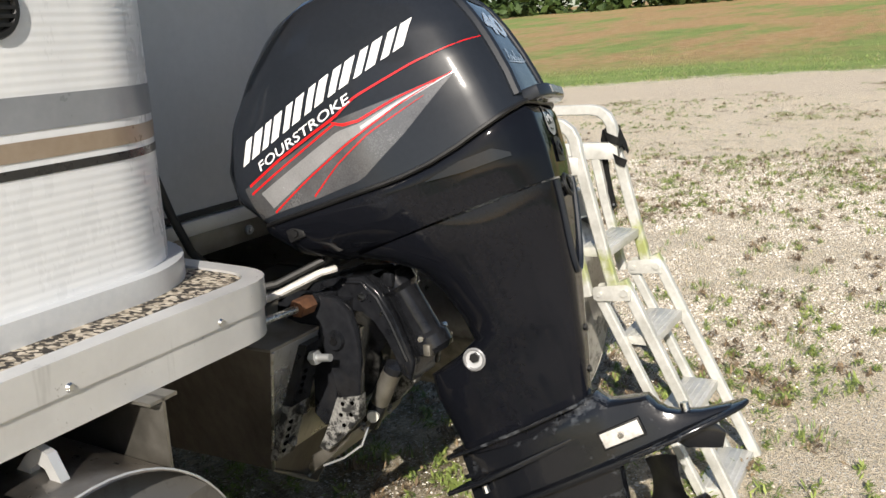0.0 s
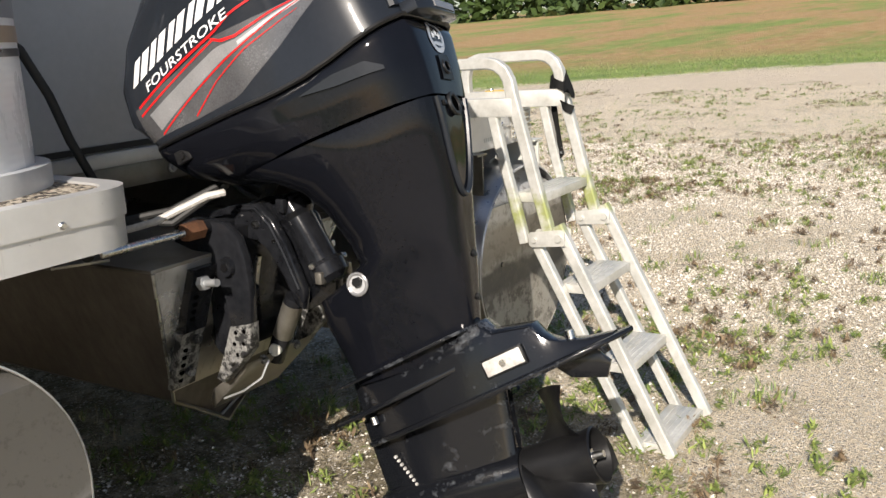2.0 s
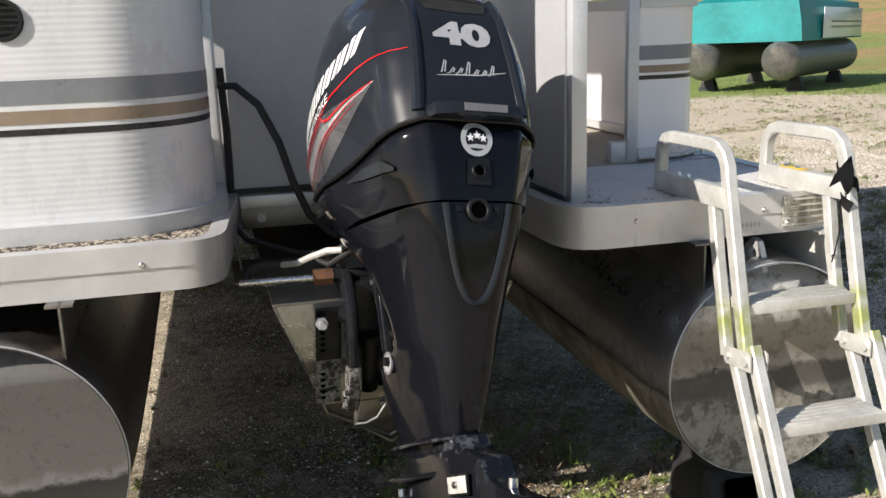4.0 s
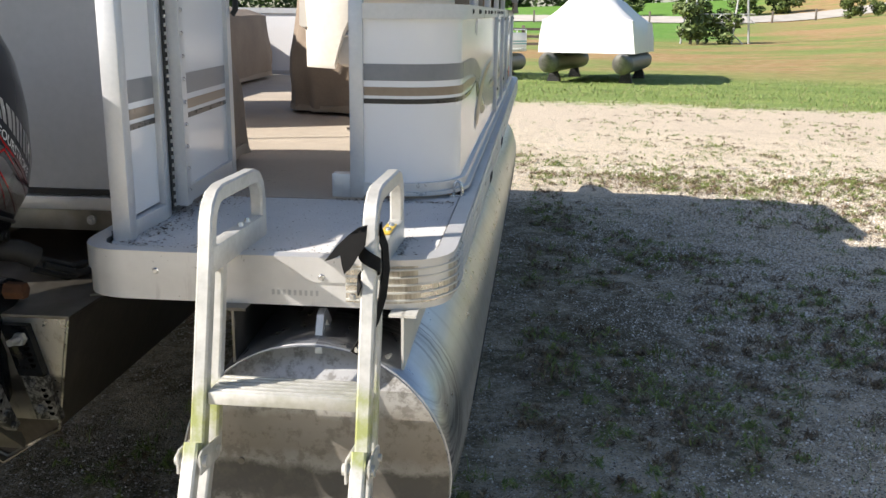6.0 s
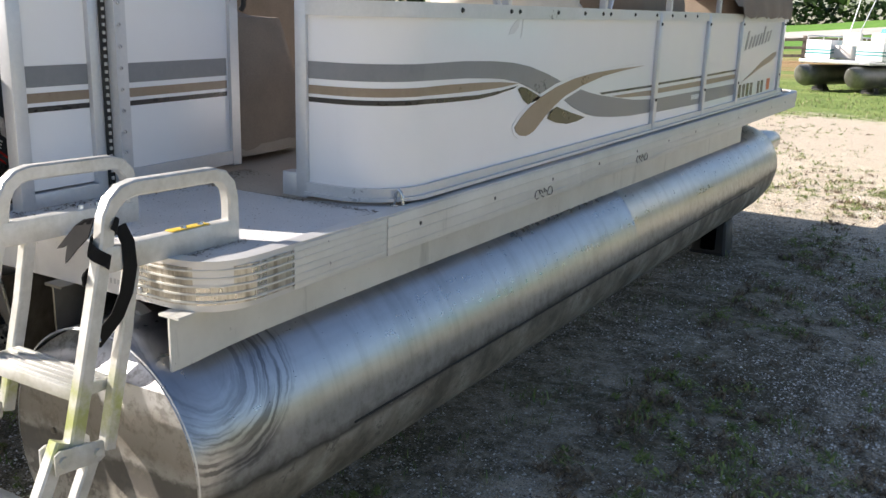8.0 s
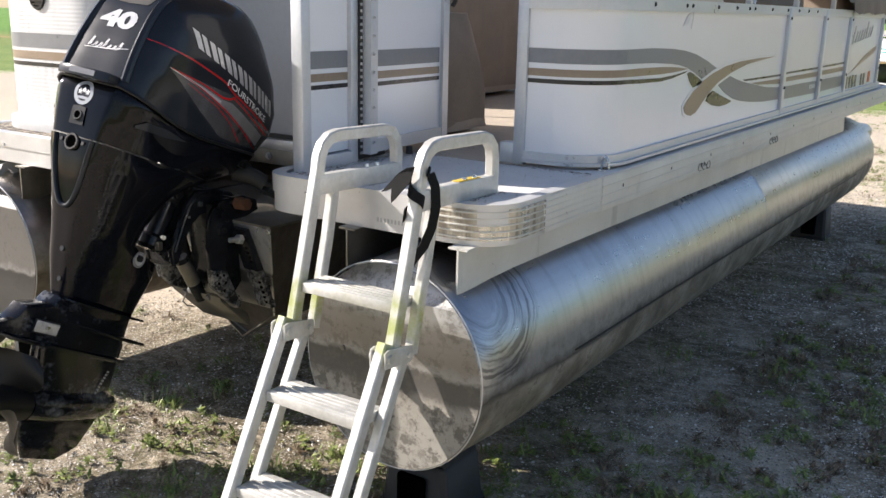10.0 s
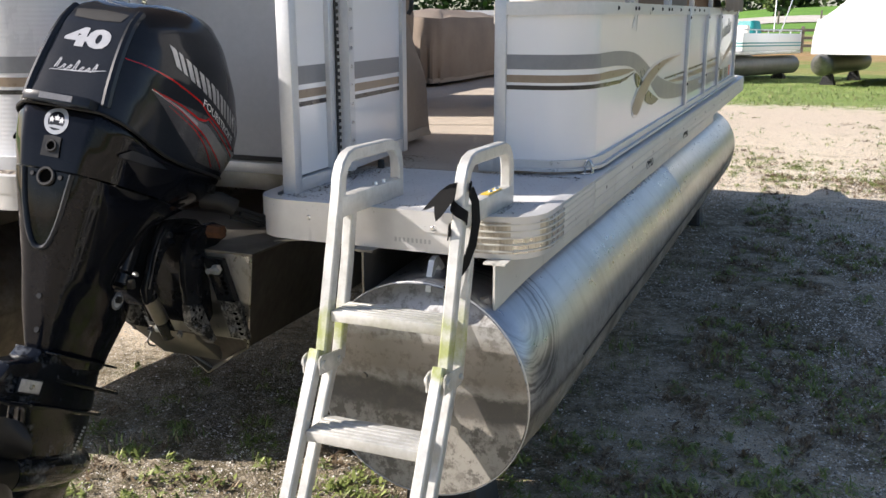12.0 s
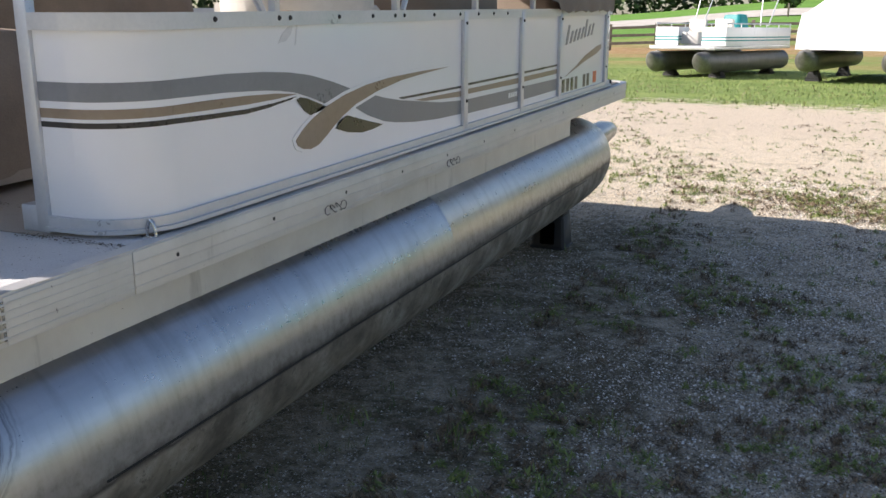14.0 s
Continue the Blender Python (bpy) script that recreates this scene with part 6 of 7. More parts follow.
        part("hose", bm, "rubber", motor)


build_bracket()

# the long black hose that hangs out of the corner post
hose = tube(fresh(), [(-0.475, 0.55, 1.325), (-0.43, 0.53, 1.325), (-0.37, 0.51, 1.27), (-0.32, 0.50, 1.16), (-0.29, 0.49, 1.05), (-0.25, 0.48, 0.95), (-0.20, 0.48, 0.90), (-0.17, 0.48, 0.88)], 0.011, 10)
solid("fuel_hose", hose, "rubber", "black hose hanging from the stern corner post", "hose")


# ---- boarding ladder ----
def build_ladder():
    lad = thing("boarding_ladder", "chalky folding aluminium ladder with algae on its hinges", "ladder", pose(0, 0, 0))
    W = (0.030, 0.034)
    for k, x in enumerate((0.728, 1.067)):
        top = 1.150 if k == 0 else 1.158
        loop = [(x, -0.268, 0.615), (x, -0.231, 0.760), (x, -0.190, 0.930), (x, -0.160, 1.055)]
        loop += [(x, -0.085 + 0.07 * math.cos(radians(a)), top - 0.072 + 0.07 * math.sin(radians(a))) for a in (165, 140, 115, 90)]
        loop += [(x, 0.135 + 0.06 * math.cos(radians(a)), top - 0.062 + 0.06 * math.sin(radians(a))) for a in (90, 60, 30, 0)] + [(x, 0.197, 0.992)]
        hr = part("handrail", tube(fresh(), loop, 0.015, 8, W, (1, 0, 0)), "ladder", lad)
        part("crossbar", box(fresh(), x - 0.016, x + 0.016, -0.165, 0.200, 0.992, 1.046, 0.003), "ladder", hr)
        if k == 1:
            part("yellow_patch", box(fresh(), x - 0.012, x + 0.012, 0.01, 0.12, 1.0465, 1.049, 0.001), "yellow", hr, "yellow scuffed tape")
        for y in (0.05, 0.10):
            part("bolt", rod(fresh(), (x + 0.002, y, 1.046), (x + 0.002, y, 1.055), 0.008, 0.006, 8), "steel", hr)
        part("front_rail", tube(fresh(), [(x, -0.095, 0.992), (x, -0.120, 0.86), (x, -0.150, 0.735), (x, -0.178, 0.615)], 0.015, 8, (0.028, 0.030), (1, 0, 0)), "ladder", lad)
        # folding plate with its pins
        plate = [(-0.318, 0.616), (-0.318, 0.658), (-0.305, 0.664), (-0.208, 0.652), (-0.202, 0.646), (-0.202, 0.614), (-0.212, 0.607)]
        bm = fresh()
        for dx in (-0.026, 0.020):
            prism(bm, plate, x + dx, x + dx + 0.005, "x", 0.001)
        hp = part("hinge_plate", bm, "ladder_clean", lad)
        for y, z, r in ((-0.300, 0.639, 0.012), (-0.221, 0.630, 0.008)):
            part("hinge_pin", rod(fresh(), (x - 0.033, y, z), (x + 0.032, y, z), r, r, 10), "ladder_clean", hp)
        aft = [(x, -0.288, 0.672), (x, -0.617, 0.002)]
        part("lower_rail", tube(fresh(), aft, 0.015, 8, W, (1, 0, 0)), "ladder", lad)
        fwd = [(x, -0.205, 0.635), (x, -0.524, 0.002)]
        part("lower_rail", tube(fresh(), fwd, 0.015, 8, (0.028, 0.030), (1, 0, 0)), "ladder", lad)
    for z in (0.735, 0.464, 0.232, -0.002):
        if z > 0.6:
            y0, y1 = -0.242, -0.145
        else:
            y0 = -0.288 - (0.672 - z) * 0.491 + 0.008
            y1 = y0 + 0.112
        bm = box(fresh(), 0.744, 1.051, y0, y1, z, z + 0.028, 0.003)
        st = part("step", bm, "ladder_clean", lad)
        bm = fresh()
        for k in range(5):
            box(bm, 0.75, 1.045, y0 + 0.012 + 0.018 * k, y0 + 0.020 + 0.018 * k, z + 0.0275, z + 0.030, 0.0008)
        part("tread_rib", bm, "ladder_clean", st)
    # black strap knotted round the handrail
    x = 1.067

    def ribbon(pts, widths, across):
        bm, rows = fresh(), []
        pts = [Vector(p) for p in pts]
        for i, (p, w, c) in enumerate(zip(pts, widths, across)):
            d = (pts[min(i + 1, len(pts) - 1)] - pts[max(i - 1, 0)]).normalized()
            c = (Vector(c) - d * d.dot(Vector(c))).normalized()
            n = d.cross(c) * 0.0016
            rows.append([p + c * w / 2 + n, p - c * w / 2 + n, p - c * w / 2 - n, p + c * w / 2 - n])
        return loft(bm, rows)
    up = Vector((0, 0.28, 0.96))
    turn = [(x + 0.0205 * math.cos(t * math.pi / 8), -0.150 + 0.023 * math.sin(t * math.pi / 8) - 0.0014 * t, 1.095 - 0.0045 * t) for t in range(27)]
    st = part("strap", ribbon(turn, [0.027] * 27, [up] * 27), "strap", lad, "black webbing strap knotted on")
    flap = [(-0.004, 1.108), (-0.024, 1.104), (-0.048, 1.086), (-0.078, 1.056), (-0.106, 1.020), (-0.086, 1.026), (-0.066, 1.036), (-0.060, 1.012), (-0.052, 0.994), (-0.036, 1.010), (-0.022, 1.034), (-0.006, 1.060)]
    bm = prism(fresh(), [(x + a, b) for a, b in [(0.8 * p, 1.10 + 0.8 * (q - 1.10)) for p, q in flap]], -0.0015, 0.0015, "y")
    for w in bm.verts:
        w.co.y += -0.176 + 0.18 * (w.co.x - x) + 0.35 * (w.co.z - 1.10) + 0.010 * math.sin(60 * (w.co.x - x))
    part("strap_tail", bm, "strap", st, "torn pointed strap end")
    part("strap_end", ribbon([(x + 0.012, -0.128, 1.085), (x + 0.022, -0.118, 1.050), (x + 0.024, -0.116, 1.000), (x + 0.018, -0.124, 0.945), (x + 0.004, -0.138, 0.895), (x - 0.018, -0.155, 0.858), (x - 0.034, -0.166, 0.832)], [0.026, 0.028, 0.028, 0.027, 0.026, 0.026, 0.026], [(0.3, 1, 0), (0.3, 1, 0), (0.4, 1, 0), (0.5, 1, 0), (0.6, 0.9, 0), (0.7, 0.8, 0), (0.7, 0.8, 0)]), "strap", st)
    part("strap_rivet", rod(fresh(), (x - 0.030, -0.172, 0.842), (x - 0.026, -0.160, 0.844), 0.006, 0.006, 8), "steel", st)


build_ladder()


# ---- inside the boat ----
def draped(w, d, h, seed, slump=0.10, crown=0.0, e=0.32):
    """A canvas cover hanging over furniture: lumpy top, sagging sides, wrinkled hem. Base at z = 0, centred."""
    rnd = random.Random(seed)
    nx, nz = 15, 9
    bm = fresh()
    rings = []
    for k in range(nz):
        f = k / (nz - 1)
        z = h * f
        pull = 1 - slump * f ** 2.2
        r = []
        per = 56
        for i in range(per):
            t = 2 * math.pi * i / per
            c, s = math.cos(t), math.sin(t)
            px = math.copysign(abs(c) ** e, c) * w / 2 * pull
            py = math.copysign(abs(s) ** e, s) * d / 2 * pull
            fold = 0.018 * (1 - f) * math.sin(i * 1.7 + seed) + 0.05 * noise.noise(Vector((px * 3, py * 3, z * 3 + seed))) + 0.03 * noise.noise(Vector((px * 8, py * 8, z * 5 + seed)))
            r.append((px * (1 + fold * 1.6), py * (1 + fold * 1.6), z + (0.02 * noise.noise(Vector((px * 4, py * 4, seed))) if k else 0)))
        rings.append(r)
    for q in (0.75, 0.45, 0.15):
        r = []
        for px, py, z in rings[nz - 1]:
            zz = h + crown * (1 - q) + 0.05 * noise.noise(Vector((px * q * 4, py * q * 4, seed + 3)))
            r.append((px * q, py * q, zz))
        rings.append(r)
    loft(bm, rings, False, True)
    return bm


def on_deck(x, y, rz=0):
    return BOAT @ pose(x, y, 0.007, 0, 0, rz)


def covered(x, y, w, d, h, seed, label, category, slump=0.08, crown=0.06, lift=0.03, e=0.32):
    """Furniture under a fitted canvas: the cover, its pale hem, a welted seam and the plinth that shows below."""
    t = thing("canvas_cover", label, category, on_deck(x, y), "canvas seat covers")
    bm = draped(w, d, h, seed, slump, crown, e)
    for v in bm.verts:
        v.co.z += lift
    part("cover", bm, "canvas", t)
    hem = draped(w * 1.012, d * 1.012, 0.035, seed, 0.0, 0.0, e)
    bmesh.ops.delete(hem, geom=[f for f in hem.faces if abs(f.normal.z) > 0.7 or f.calc_center_median().z > 0.034], context="FACES")
    for v in hem.verts:
        v.co.z += lift - 0.002
    part("hem", hem, "hem", t, "paler folded hem")
    part("plinth", box(fresh(), -w * 0.36, w * 0.36, -d * 0.34, d * 0.34, 0.0, lift + 0.06, 0.004), "plastic", t)
    k = 1 - slump
    part("seam", tube(fresh(), [(w * 0.47 * k, -d * 0.40 * k, h + lift - 0.015), (w * 0.485 * k, d * 0.02, h + lift - 0.02), (w * 0.47 * k, d * 0.40 * k, h + lift - 0.015)], 0.006, 6), "canvas", t)
    return t


def build_inside():
    covered(-0.03, 1.14, 0.78, 0.50, 0.46, 3, "brown canvas cover over the stern lounge back", "seat cover", 0.22, 0.06)
    covered(-0.93, 2.60, 0.86, 1.30, 0.78, 8, "tall brown canvas cover over a port bench", "seat cover")
    covered(-1.04, 4.78, 0.60, 1.60, 0.46, 21, "faded brown canvas cover with pale worn top over a bow bench", "seat cover", 0.10, 0.08)
    covered(0.58, 3.28, 1.02, 0.94, 0.76, 13, "brown canvas cover over the steering console", "console cover", 0.16, 0.06, 0.02, 0.52)
    covered(0.80, 4.92, 0.60, 1.15, 0.66, 31, "brown canvas cover over a starboard bow bench", "seat cover")
    # added canvas, always out of view, that keeps sun off the gate and stern wall
    blocker = thing("sun_blocker", "added unseen brown canvas that shades the stern from the port corner", "canvas cover", BOAT @ pose(-1.02, 0.30, 0.680))
    roll = draped(0.56, 0.84, 1.02, 5, 0.12, 0.06)
    for v in roll.verts:
        v.co.z += 0.31
    part("blocker", roll, "canvas", blocker)
    part("tie", tube(fresh(), [(0.288 * math.cos(t * math.pi / 10), 0.428 * math.sin(t * math.pi / 10), 0.66) for t in range(21)], 0.008, 6), "strap", blocker)
    for dx, dy in ((-0.12, -0.01), (0.14, -0.13)):
        part("leg", rod(fresh(), (dx, dy, 0.0), (dx * 0.8, dy, 0.40), 0.012, 0.012, 10), "rail", blocker)
    # helm chair, its back to the stern
    ch = thing("helm_chair", "cream vinyl swivel chair on an aluminium pedestal", "chair", on_deck(0.66, 2.27, 4))
    part("base_plate", loft(fresh(), [ring((0, 0, z), (1, 0, 0), (0, 1, 0), r, 24) for z, r in ((0, 0.14), (0.008, 0.14), (0.02, 0.10), (0.05, 0.052), (0.09, 0.042))]), "steel", ch)
    part("pedestal", rod(fresh(), (0, 0, 0.08), (0, 0, 0.27), 0.040, 0.038, 20), "steel", ch)
    part("swivel", box(fresh(), -0.09, 0.09, -0.09, 0.09, 0.272, 0.29, 0.004), "plastic", ch)
    part("seat", box(fresh(), -0.17, 0.27, -0.16, 0.26, 0.29, 0.44, 0.045), "vinyl", ch)
    part("seat_welt", tube(fresh(), [(-0.15, -0.162, 0.425), (0.05, -0.164, 0.428), (0.25, -0.162, 0.425)], 0.006, 6), "vinyl", ch)
    rows = []
    for i in range(33):
        x = -0.31 + 0.66 * i / 32
        a = min(abs(x - 0.06) / 0.215, 1.0)
        low = 0.285 + 0.265 * (1 - a ** 2.6) ** 0.6
        y = -0.215 + 0.17 * (abs(x - 0.02) / 0.33) ** 2.4
        e = 0.012 if i in (0, 32) else 0.0
        rows.append([(x, y + e, low + 0.02), (x, y + 0.015, low), (x, y + 0.055, low), (x, y + 0.07 - e, low + 0.02), (x, y + 0.055 - e, 0.90), (x, y + 0.02, 0.925 - 0.02 * abs(x)), (x, y - 0.035, 0.925 - 0.02 * abs(x)), (x, y - 0.05 + e, 0.89), (x, y - 0.022 + e, 0.62)])
    part("backrest", loft(fresh(), rows), "vinyl", ch, "cream shell with an arched opening over the seat")
    for s in (-1, 1):
        part("armrest", tube(fresh(), [(s * 0.30, -0.06, 0.52), (s * 0.305, 0.06, 0.51), (s * 0.295, 0.20, 0.46), (s * 0.285, 0.26, 0.38)], 0.05, 12, (0.07, 0.12), (1, 0, 0)), "vinyl", ch)
    # canvas folded over the bow rail
    bm = fresh()
    rows = []
    for i in range(25):
        y = 4.05 + 1.5 * i / 24
        s = soft(4.05, 4.32, y)
        w = 0.012 * math.sin(i * 1.3)
        rows.append([(1.214 + w, y, 0.60 - 0.06 * s + 0.008 * math.sin(i * 2.1)), (1.212, y, 0.605), (1.195, y, 0.63 + 0.09 * s), (1.10, y, 0.70 + 0.03 * math.sin(i * 0.9)), (0.95, y, 0.74), (0.80, y, 0.68)])
    loft(bm, rows, False, False, False)
    ob = solid("rail_canvas", bm, "canvas", "brown canvas skirt lapped over the bow rail", "canvas cover", BOAT)


build_inside()


def build_litter():
    """Dry leaf crumbs swept against the posts, the fence foot and the rail feet."""
    rnd = random.Random(61)
    vs, fs = [], []

    def crumb(x, y, s):
        a, k = rnd.uniform(0, 6.28), len(vs)
        c, q = math.cos(a) * s, math.sin(a) * s
        w, z = rnd.uniform(0.25, 0.8), 0.0068
        vs.extend([(x - c, y - q, z), (x + q * w, y - c * w, z + s * rnd.uniform(0.1, 0.5)), (x + c, y + q, z + s * rnd.uniform(0, 0.4)), (x - q * w, y + c * w, z + s * rnd.uniform(0.1, 0.5))])
        fs.extend([(k, k + 1, k + 2), (k, k + 2, k + 3)])

    for _ in range(620):
        crumb(0.43 + abs(rnd.gauss(0, 0.055)), rnd.uniform(0.04, 0.92), rnd.uniform(0.002, 0.006))
    for _ in range(170):
        crumb(rnd.uniform(0.46, 1.15), 0.030 + abs(rnd.gauss(0, 0.02)), rnd.uniform(0.0015, 0.005))
    for _ in range(260):
        crumb(rnd.uniform(0.82, 1.18), 0.665 - abs(rnd.gauss(0, 0.018)), rnd.uniform(0.0015, 0.005))
    for x0 in (0.702, 1.040, 1.092):
        for _ in range(110):
            crumb(x0 + rnd.gauss(0, 0.008), rnd.uniform(0.03, 0.22), rnd.uniform(0.0015, 0.0045))
    for _ in range(420):
        crumb(rnd.uniform(0.45, 1.16), rnd.uniform(0.05, 0.66), rnd.uniform(0.001, 0.0032))
    me = bpy.data.meshes.new("leaf_litter")
    me.from_pydata(vs, [], fs)
    me.materials.append(M["crumb"])
    ob = new("leaf_litter", me)
    ob.matrix_world = BOAT
    tagged(ob, "dark dry leaf crumbs on the grey platform carpet", "leaf litter", kind="stuff")


build_litter()


# ---- boats and fences in the distance ----
def float_of(parent, x, y0, y1, z, r, mat="old_float"):
    bm = fresh()
    rings = [ring((x, y0, z), (1, 0, 0), (0, 0, 1), r * 0.97, 20), ring((x, y0 + 0.02, z), (1, 0, 0), (0, 0, 1), r, 20), ring((x, y1 - 0.6, z), (1, 0, 0), (0, 0, 1), r, 20)]
    for k in range(1, 8):
        t = k / 7
        rings.append(ring((x, y1 - 0.6 + 0.6 * t, z + 0.8 * r * t ** 3), (1, 0, 0), (0, 0, 1), r * (1 - t ** 3) + 0.02, 20))
    loft(bm, rings)
    return part("float", bm, mat, parent)


def yard_block(m, h):
    s = thing("boat_block", "dark plastic block under a stored boat", "support block", m, "blocks under stored boats")
    bm = fresh()
    loft(bm, [[(sx * a, sy * b, z) for sx, sy in ((-1, -1), (1, -1), (1, 1), (-1, 1))] for z, a, b in ((0, 0.2, 0.18), (0.06, 0.2, 0.18), (0.07, 0.18, 0.16), (h, 0.12, 0.10))])
    part("body", bm, "block", s)
    bm = fresh()
    for k in range(3):
        box(bm, -0.195 + 0.02 * k, 0.195 - 0.02 * k, -0.175 + 0.012 * k, 0.175 - 0.012 * k, 0.09 + 0.05 * k, 0.11 + 0.05 * k)
    part("rib", bm, "block", s)


def tarp_shell(w, y0, y1, z0, zs, zr, ridge, seed, over=0.12):
    """A taut cover: skirt, shoulders and a ridge with sagging panels between hoops."""
    bm = fresh()
    rows = []
    n = 22
    for i in range(n + 1):
        t = i / n
        y = y0 + (y1 - y0) * t
        end = soft(0, 0.16, t) * soft(0, 0.12, 1 - t)
        top = zs + (zr - zs) * end * (0.55 + 0.45 * soft(0, 0.45, t)) - 0.05 * abs(math.sin(t * math.pi * 4))
        sh = zs
        hw = w / 2
        fold = [0.03 * noise.noise(Vector((i * 0.9, k * 1.7, seed))) for k in range(9)]
        rows.append([(-hw - over * 0.3 + fold[0], y, z0), (-hw + fold[1], y, z0 + (sh - z0) * 0.5), (-hw * 0.94 + fold[2], y, sh), (-hw * 0.5, y, sh + (top - sh) * 0.62 + fold[3]), (0, y, top), (hw * 0.5, y, sh + (top - sh) * 0.62 + fold[5]), (hw * 0.94 + fold[6], y, sh), (hw + fold[7], y, z0 + (sh - z0) * 0.5), (hw + over * 0.3 + fold[8], y, z0)])
    loft(bm, rows, True, True, False)
    return bm


def stored_boat(name, label, m, cover, blocks, length=6.2, w=2.4, lift=0.25, fr=0.31):
    b = thing(name, label, "boat", m, "stored boats")
    for s in (-1, 1):
        float_of(b, s * (w / 2 - fr), 0.0, length, lift + fr, fr)
    part("deck", box(fresh(), -w / 2, w / 2, 0.0, length - 0.5, lift + 2 * fr + 0.06, lift + 2 * fr + 0.16, 0.02), "fascia", b)
    if cover:
        mat, zs, zr = cover
        part("tarp", tarp_shell(w, -0.15, length - 0.35, lift + 2 * fr, zs, zr, 0, len(name)), mat, b)
    for s in (-1, 1):
        for y in blocks:
            mm = m @ Matrix.Translation((s * (w / 2 - 0.31), y, 0))
            x, yy = mm.translation.x, mm.translation.y
            yard_block(Matrix.Translation((x, yy, height(x, yy))) @ pose(0, 0, 0, 0, 0, math.degrees(m.to_euler().z)), lift + 0.02)
    return b


def at_ground(x, y, rz):
    return pose(x, y, height(x, y), 0, 0, rz)


# teal-covered boat, bow towards the yard
tb = stored_boat("teal_covered_boat", "pontoon boat under a bright teal tarpaulin on dark blocks", at_ground(16.45, 21.45, 130), ("teal", 2.12, 2.62), (1.2, 5.0), 6.3, 2.75, 0.30, 0.44)
part("fence_panel", box(fresh(), -1.475, -1.455, 0.2, 4.3, 1.22, 1.95, 0.004), "white", tb, "white side panel below the tarpaulin")
for z in (1.45, 1.58):
    part("stripe", box(fresh(), -1.479, -1.470, 0.25, 3.6, z, z + 0.05), "slate", tb)
# white shrink-wrapped boat
wb = stored_boat("wrapped_boat", "pontoon boat sealed in white shrink wrap on dark blocks", at_ground(4.06, 33.1, 168), ("wrap", 1.90, 2.95), (1.2, 5.0), 6.4, 2.9, 0.30)


def open_boat():
    """A small open pontoon boat with teal stripes, its bow to the yard."""
    m = at_ground(-0.10, 33.4, 160.7)
    b = stored_boat("open_boat", "old white pontoon boat with teal stripes and a furled top", m, None, (1.0, 4.6), 6.0, 2.2, 0.16)
    z = 0.16 + 0.80
    for x0, x1, y0, y1 in ((-1.2, -1.17, 0.3, 5.0), (1.17, 1.2, 0.3, 5.0), (-1.2, 1.2, 0.3, 0.33), (-1.2, -0.4, 4.97, 5.0), (0.4, 1.2, 4.97, 5.0)):
        part("fence_panel", box(fresh(), x0, x1, y0, y1, z, z + 0.55, 0.005), "white", b)
        for k in range(2):
            part("stripe", box(fresh(), x0 - 0.004, x1 + 0.004, y0 - 0.004, y1 + 0.004, z + 0.14 + 0.09 * k, z + 0.18 + 0.09 * k), "teal", b)
    for x in (-1.185, 1.185):
        part("rail", tube(fresh(), [(x, 0.3, z + 0.66), (x, 5.0, z + 0.66)], 0.02, 8), "rail", b)
        for k in range(6):
            part("rail_post", rod(fresh(), (x, 0.35 + 0.92 * k, z), (x, 0.35 + 0.92 * k, z + 0.66), 0.018, None, 6), "rail", b)
    for x, y in ((-0.6, 4.2), (0.7, 3.4), (0.5, 1.2)):
        part("seat", box(box(fresh(), x - 0.3, x + 0.3, y - 0.3, y + 0.3, z, z + 0.40, 0.05), x - 0.3, x + 0.3, y - 0.32, y - 0.16, z + 0.36, z + 0.80, 0.05), "vinyl", b)
    part("covered_console", draped(0.8, 0.8, 0.95, 5, 0.3), "teal", b).location = (-0.2, 2.4, z)
    for s in (-1, 1):
        for k in range(2):
            part("furled_top_pole", rod(fresh(), (s * 1.15, 2.0 + 0.6 * k, z + 0.6), (s * (1.15 - 0.15 * k), 0.8 + 1.4 * k, z + 2.3), 0.02, None, 6), "rail", b)
    for k in range(9):
        part("deck_bracket", box(fresh(), 1.16, 1.20, 0.5 + 0.5 * k, 0.56 + 0.5 * k, 0.28 + 0.60, 0.28 + 0.70), "plastic", b)


open_boat()

def build_wood_fence():
    f = thing("rail_fence", "weathered three-rail wooden fence along the field", "fence", pose(0, 0, 0))
    a, b = Vector((-16.0, 47.0)), Vector((5.2, 52.0))
    n = 10
    pts = [a.lerp(b, i / (n - 1)) for i in range(n)]
    for p in pts:
        z = height(p.x, p.y)
        part("post", box(fresh(), p.x - 0.09, p.x + 0.09, p.y - 0.09, p.y + 0.09, z - 0.1, z + 1.35, 0.01), "wood", f)
    for p, q in zip(pts, pts[1:]):
        for h in (0.35, 0.75, 1.15):
            part("rail", tube(fresh(), [(p.x, p.y - 0.10, height(p.x, p.y) + h), (q.x, q.y - 0.10, height(q.x, q.y) + h)], 0.05, 6, (0.04, 0.14), (0, 1, 0)), "wood", f)


build_wood_fence()


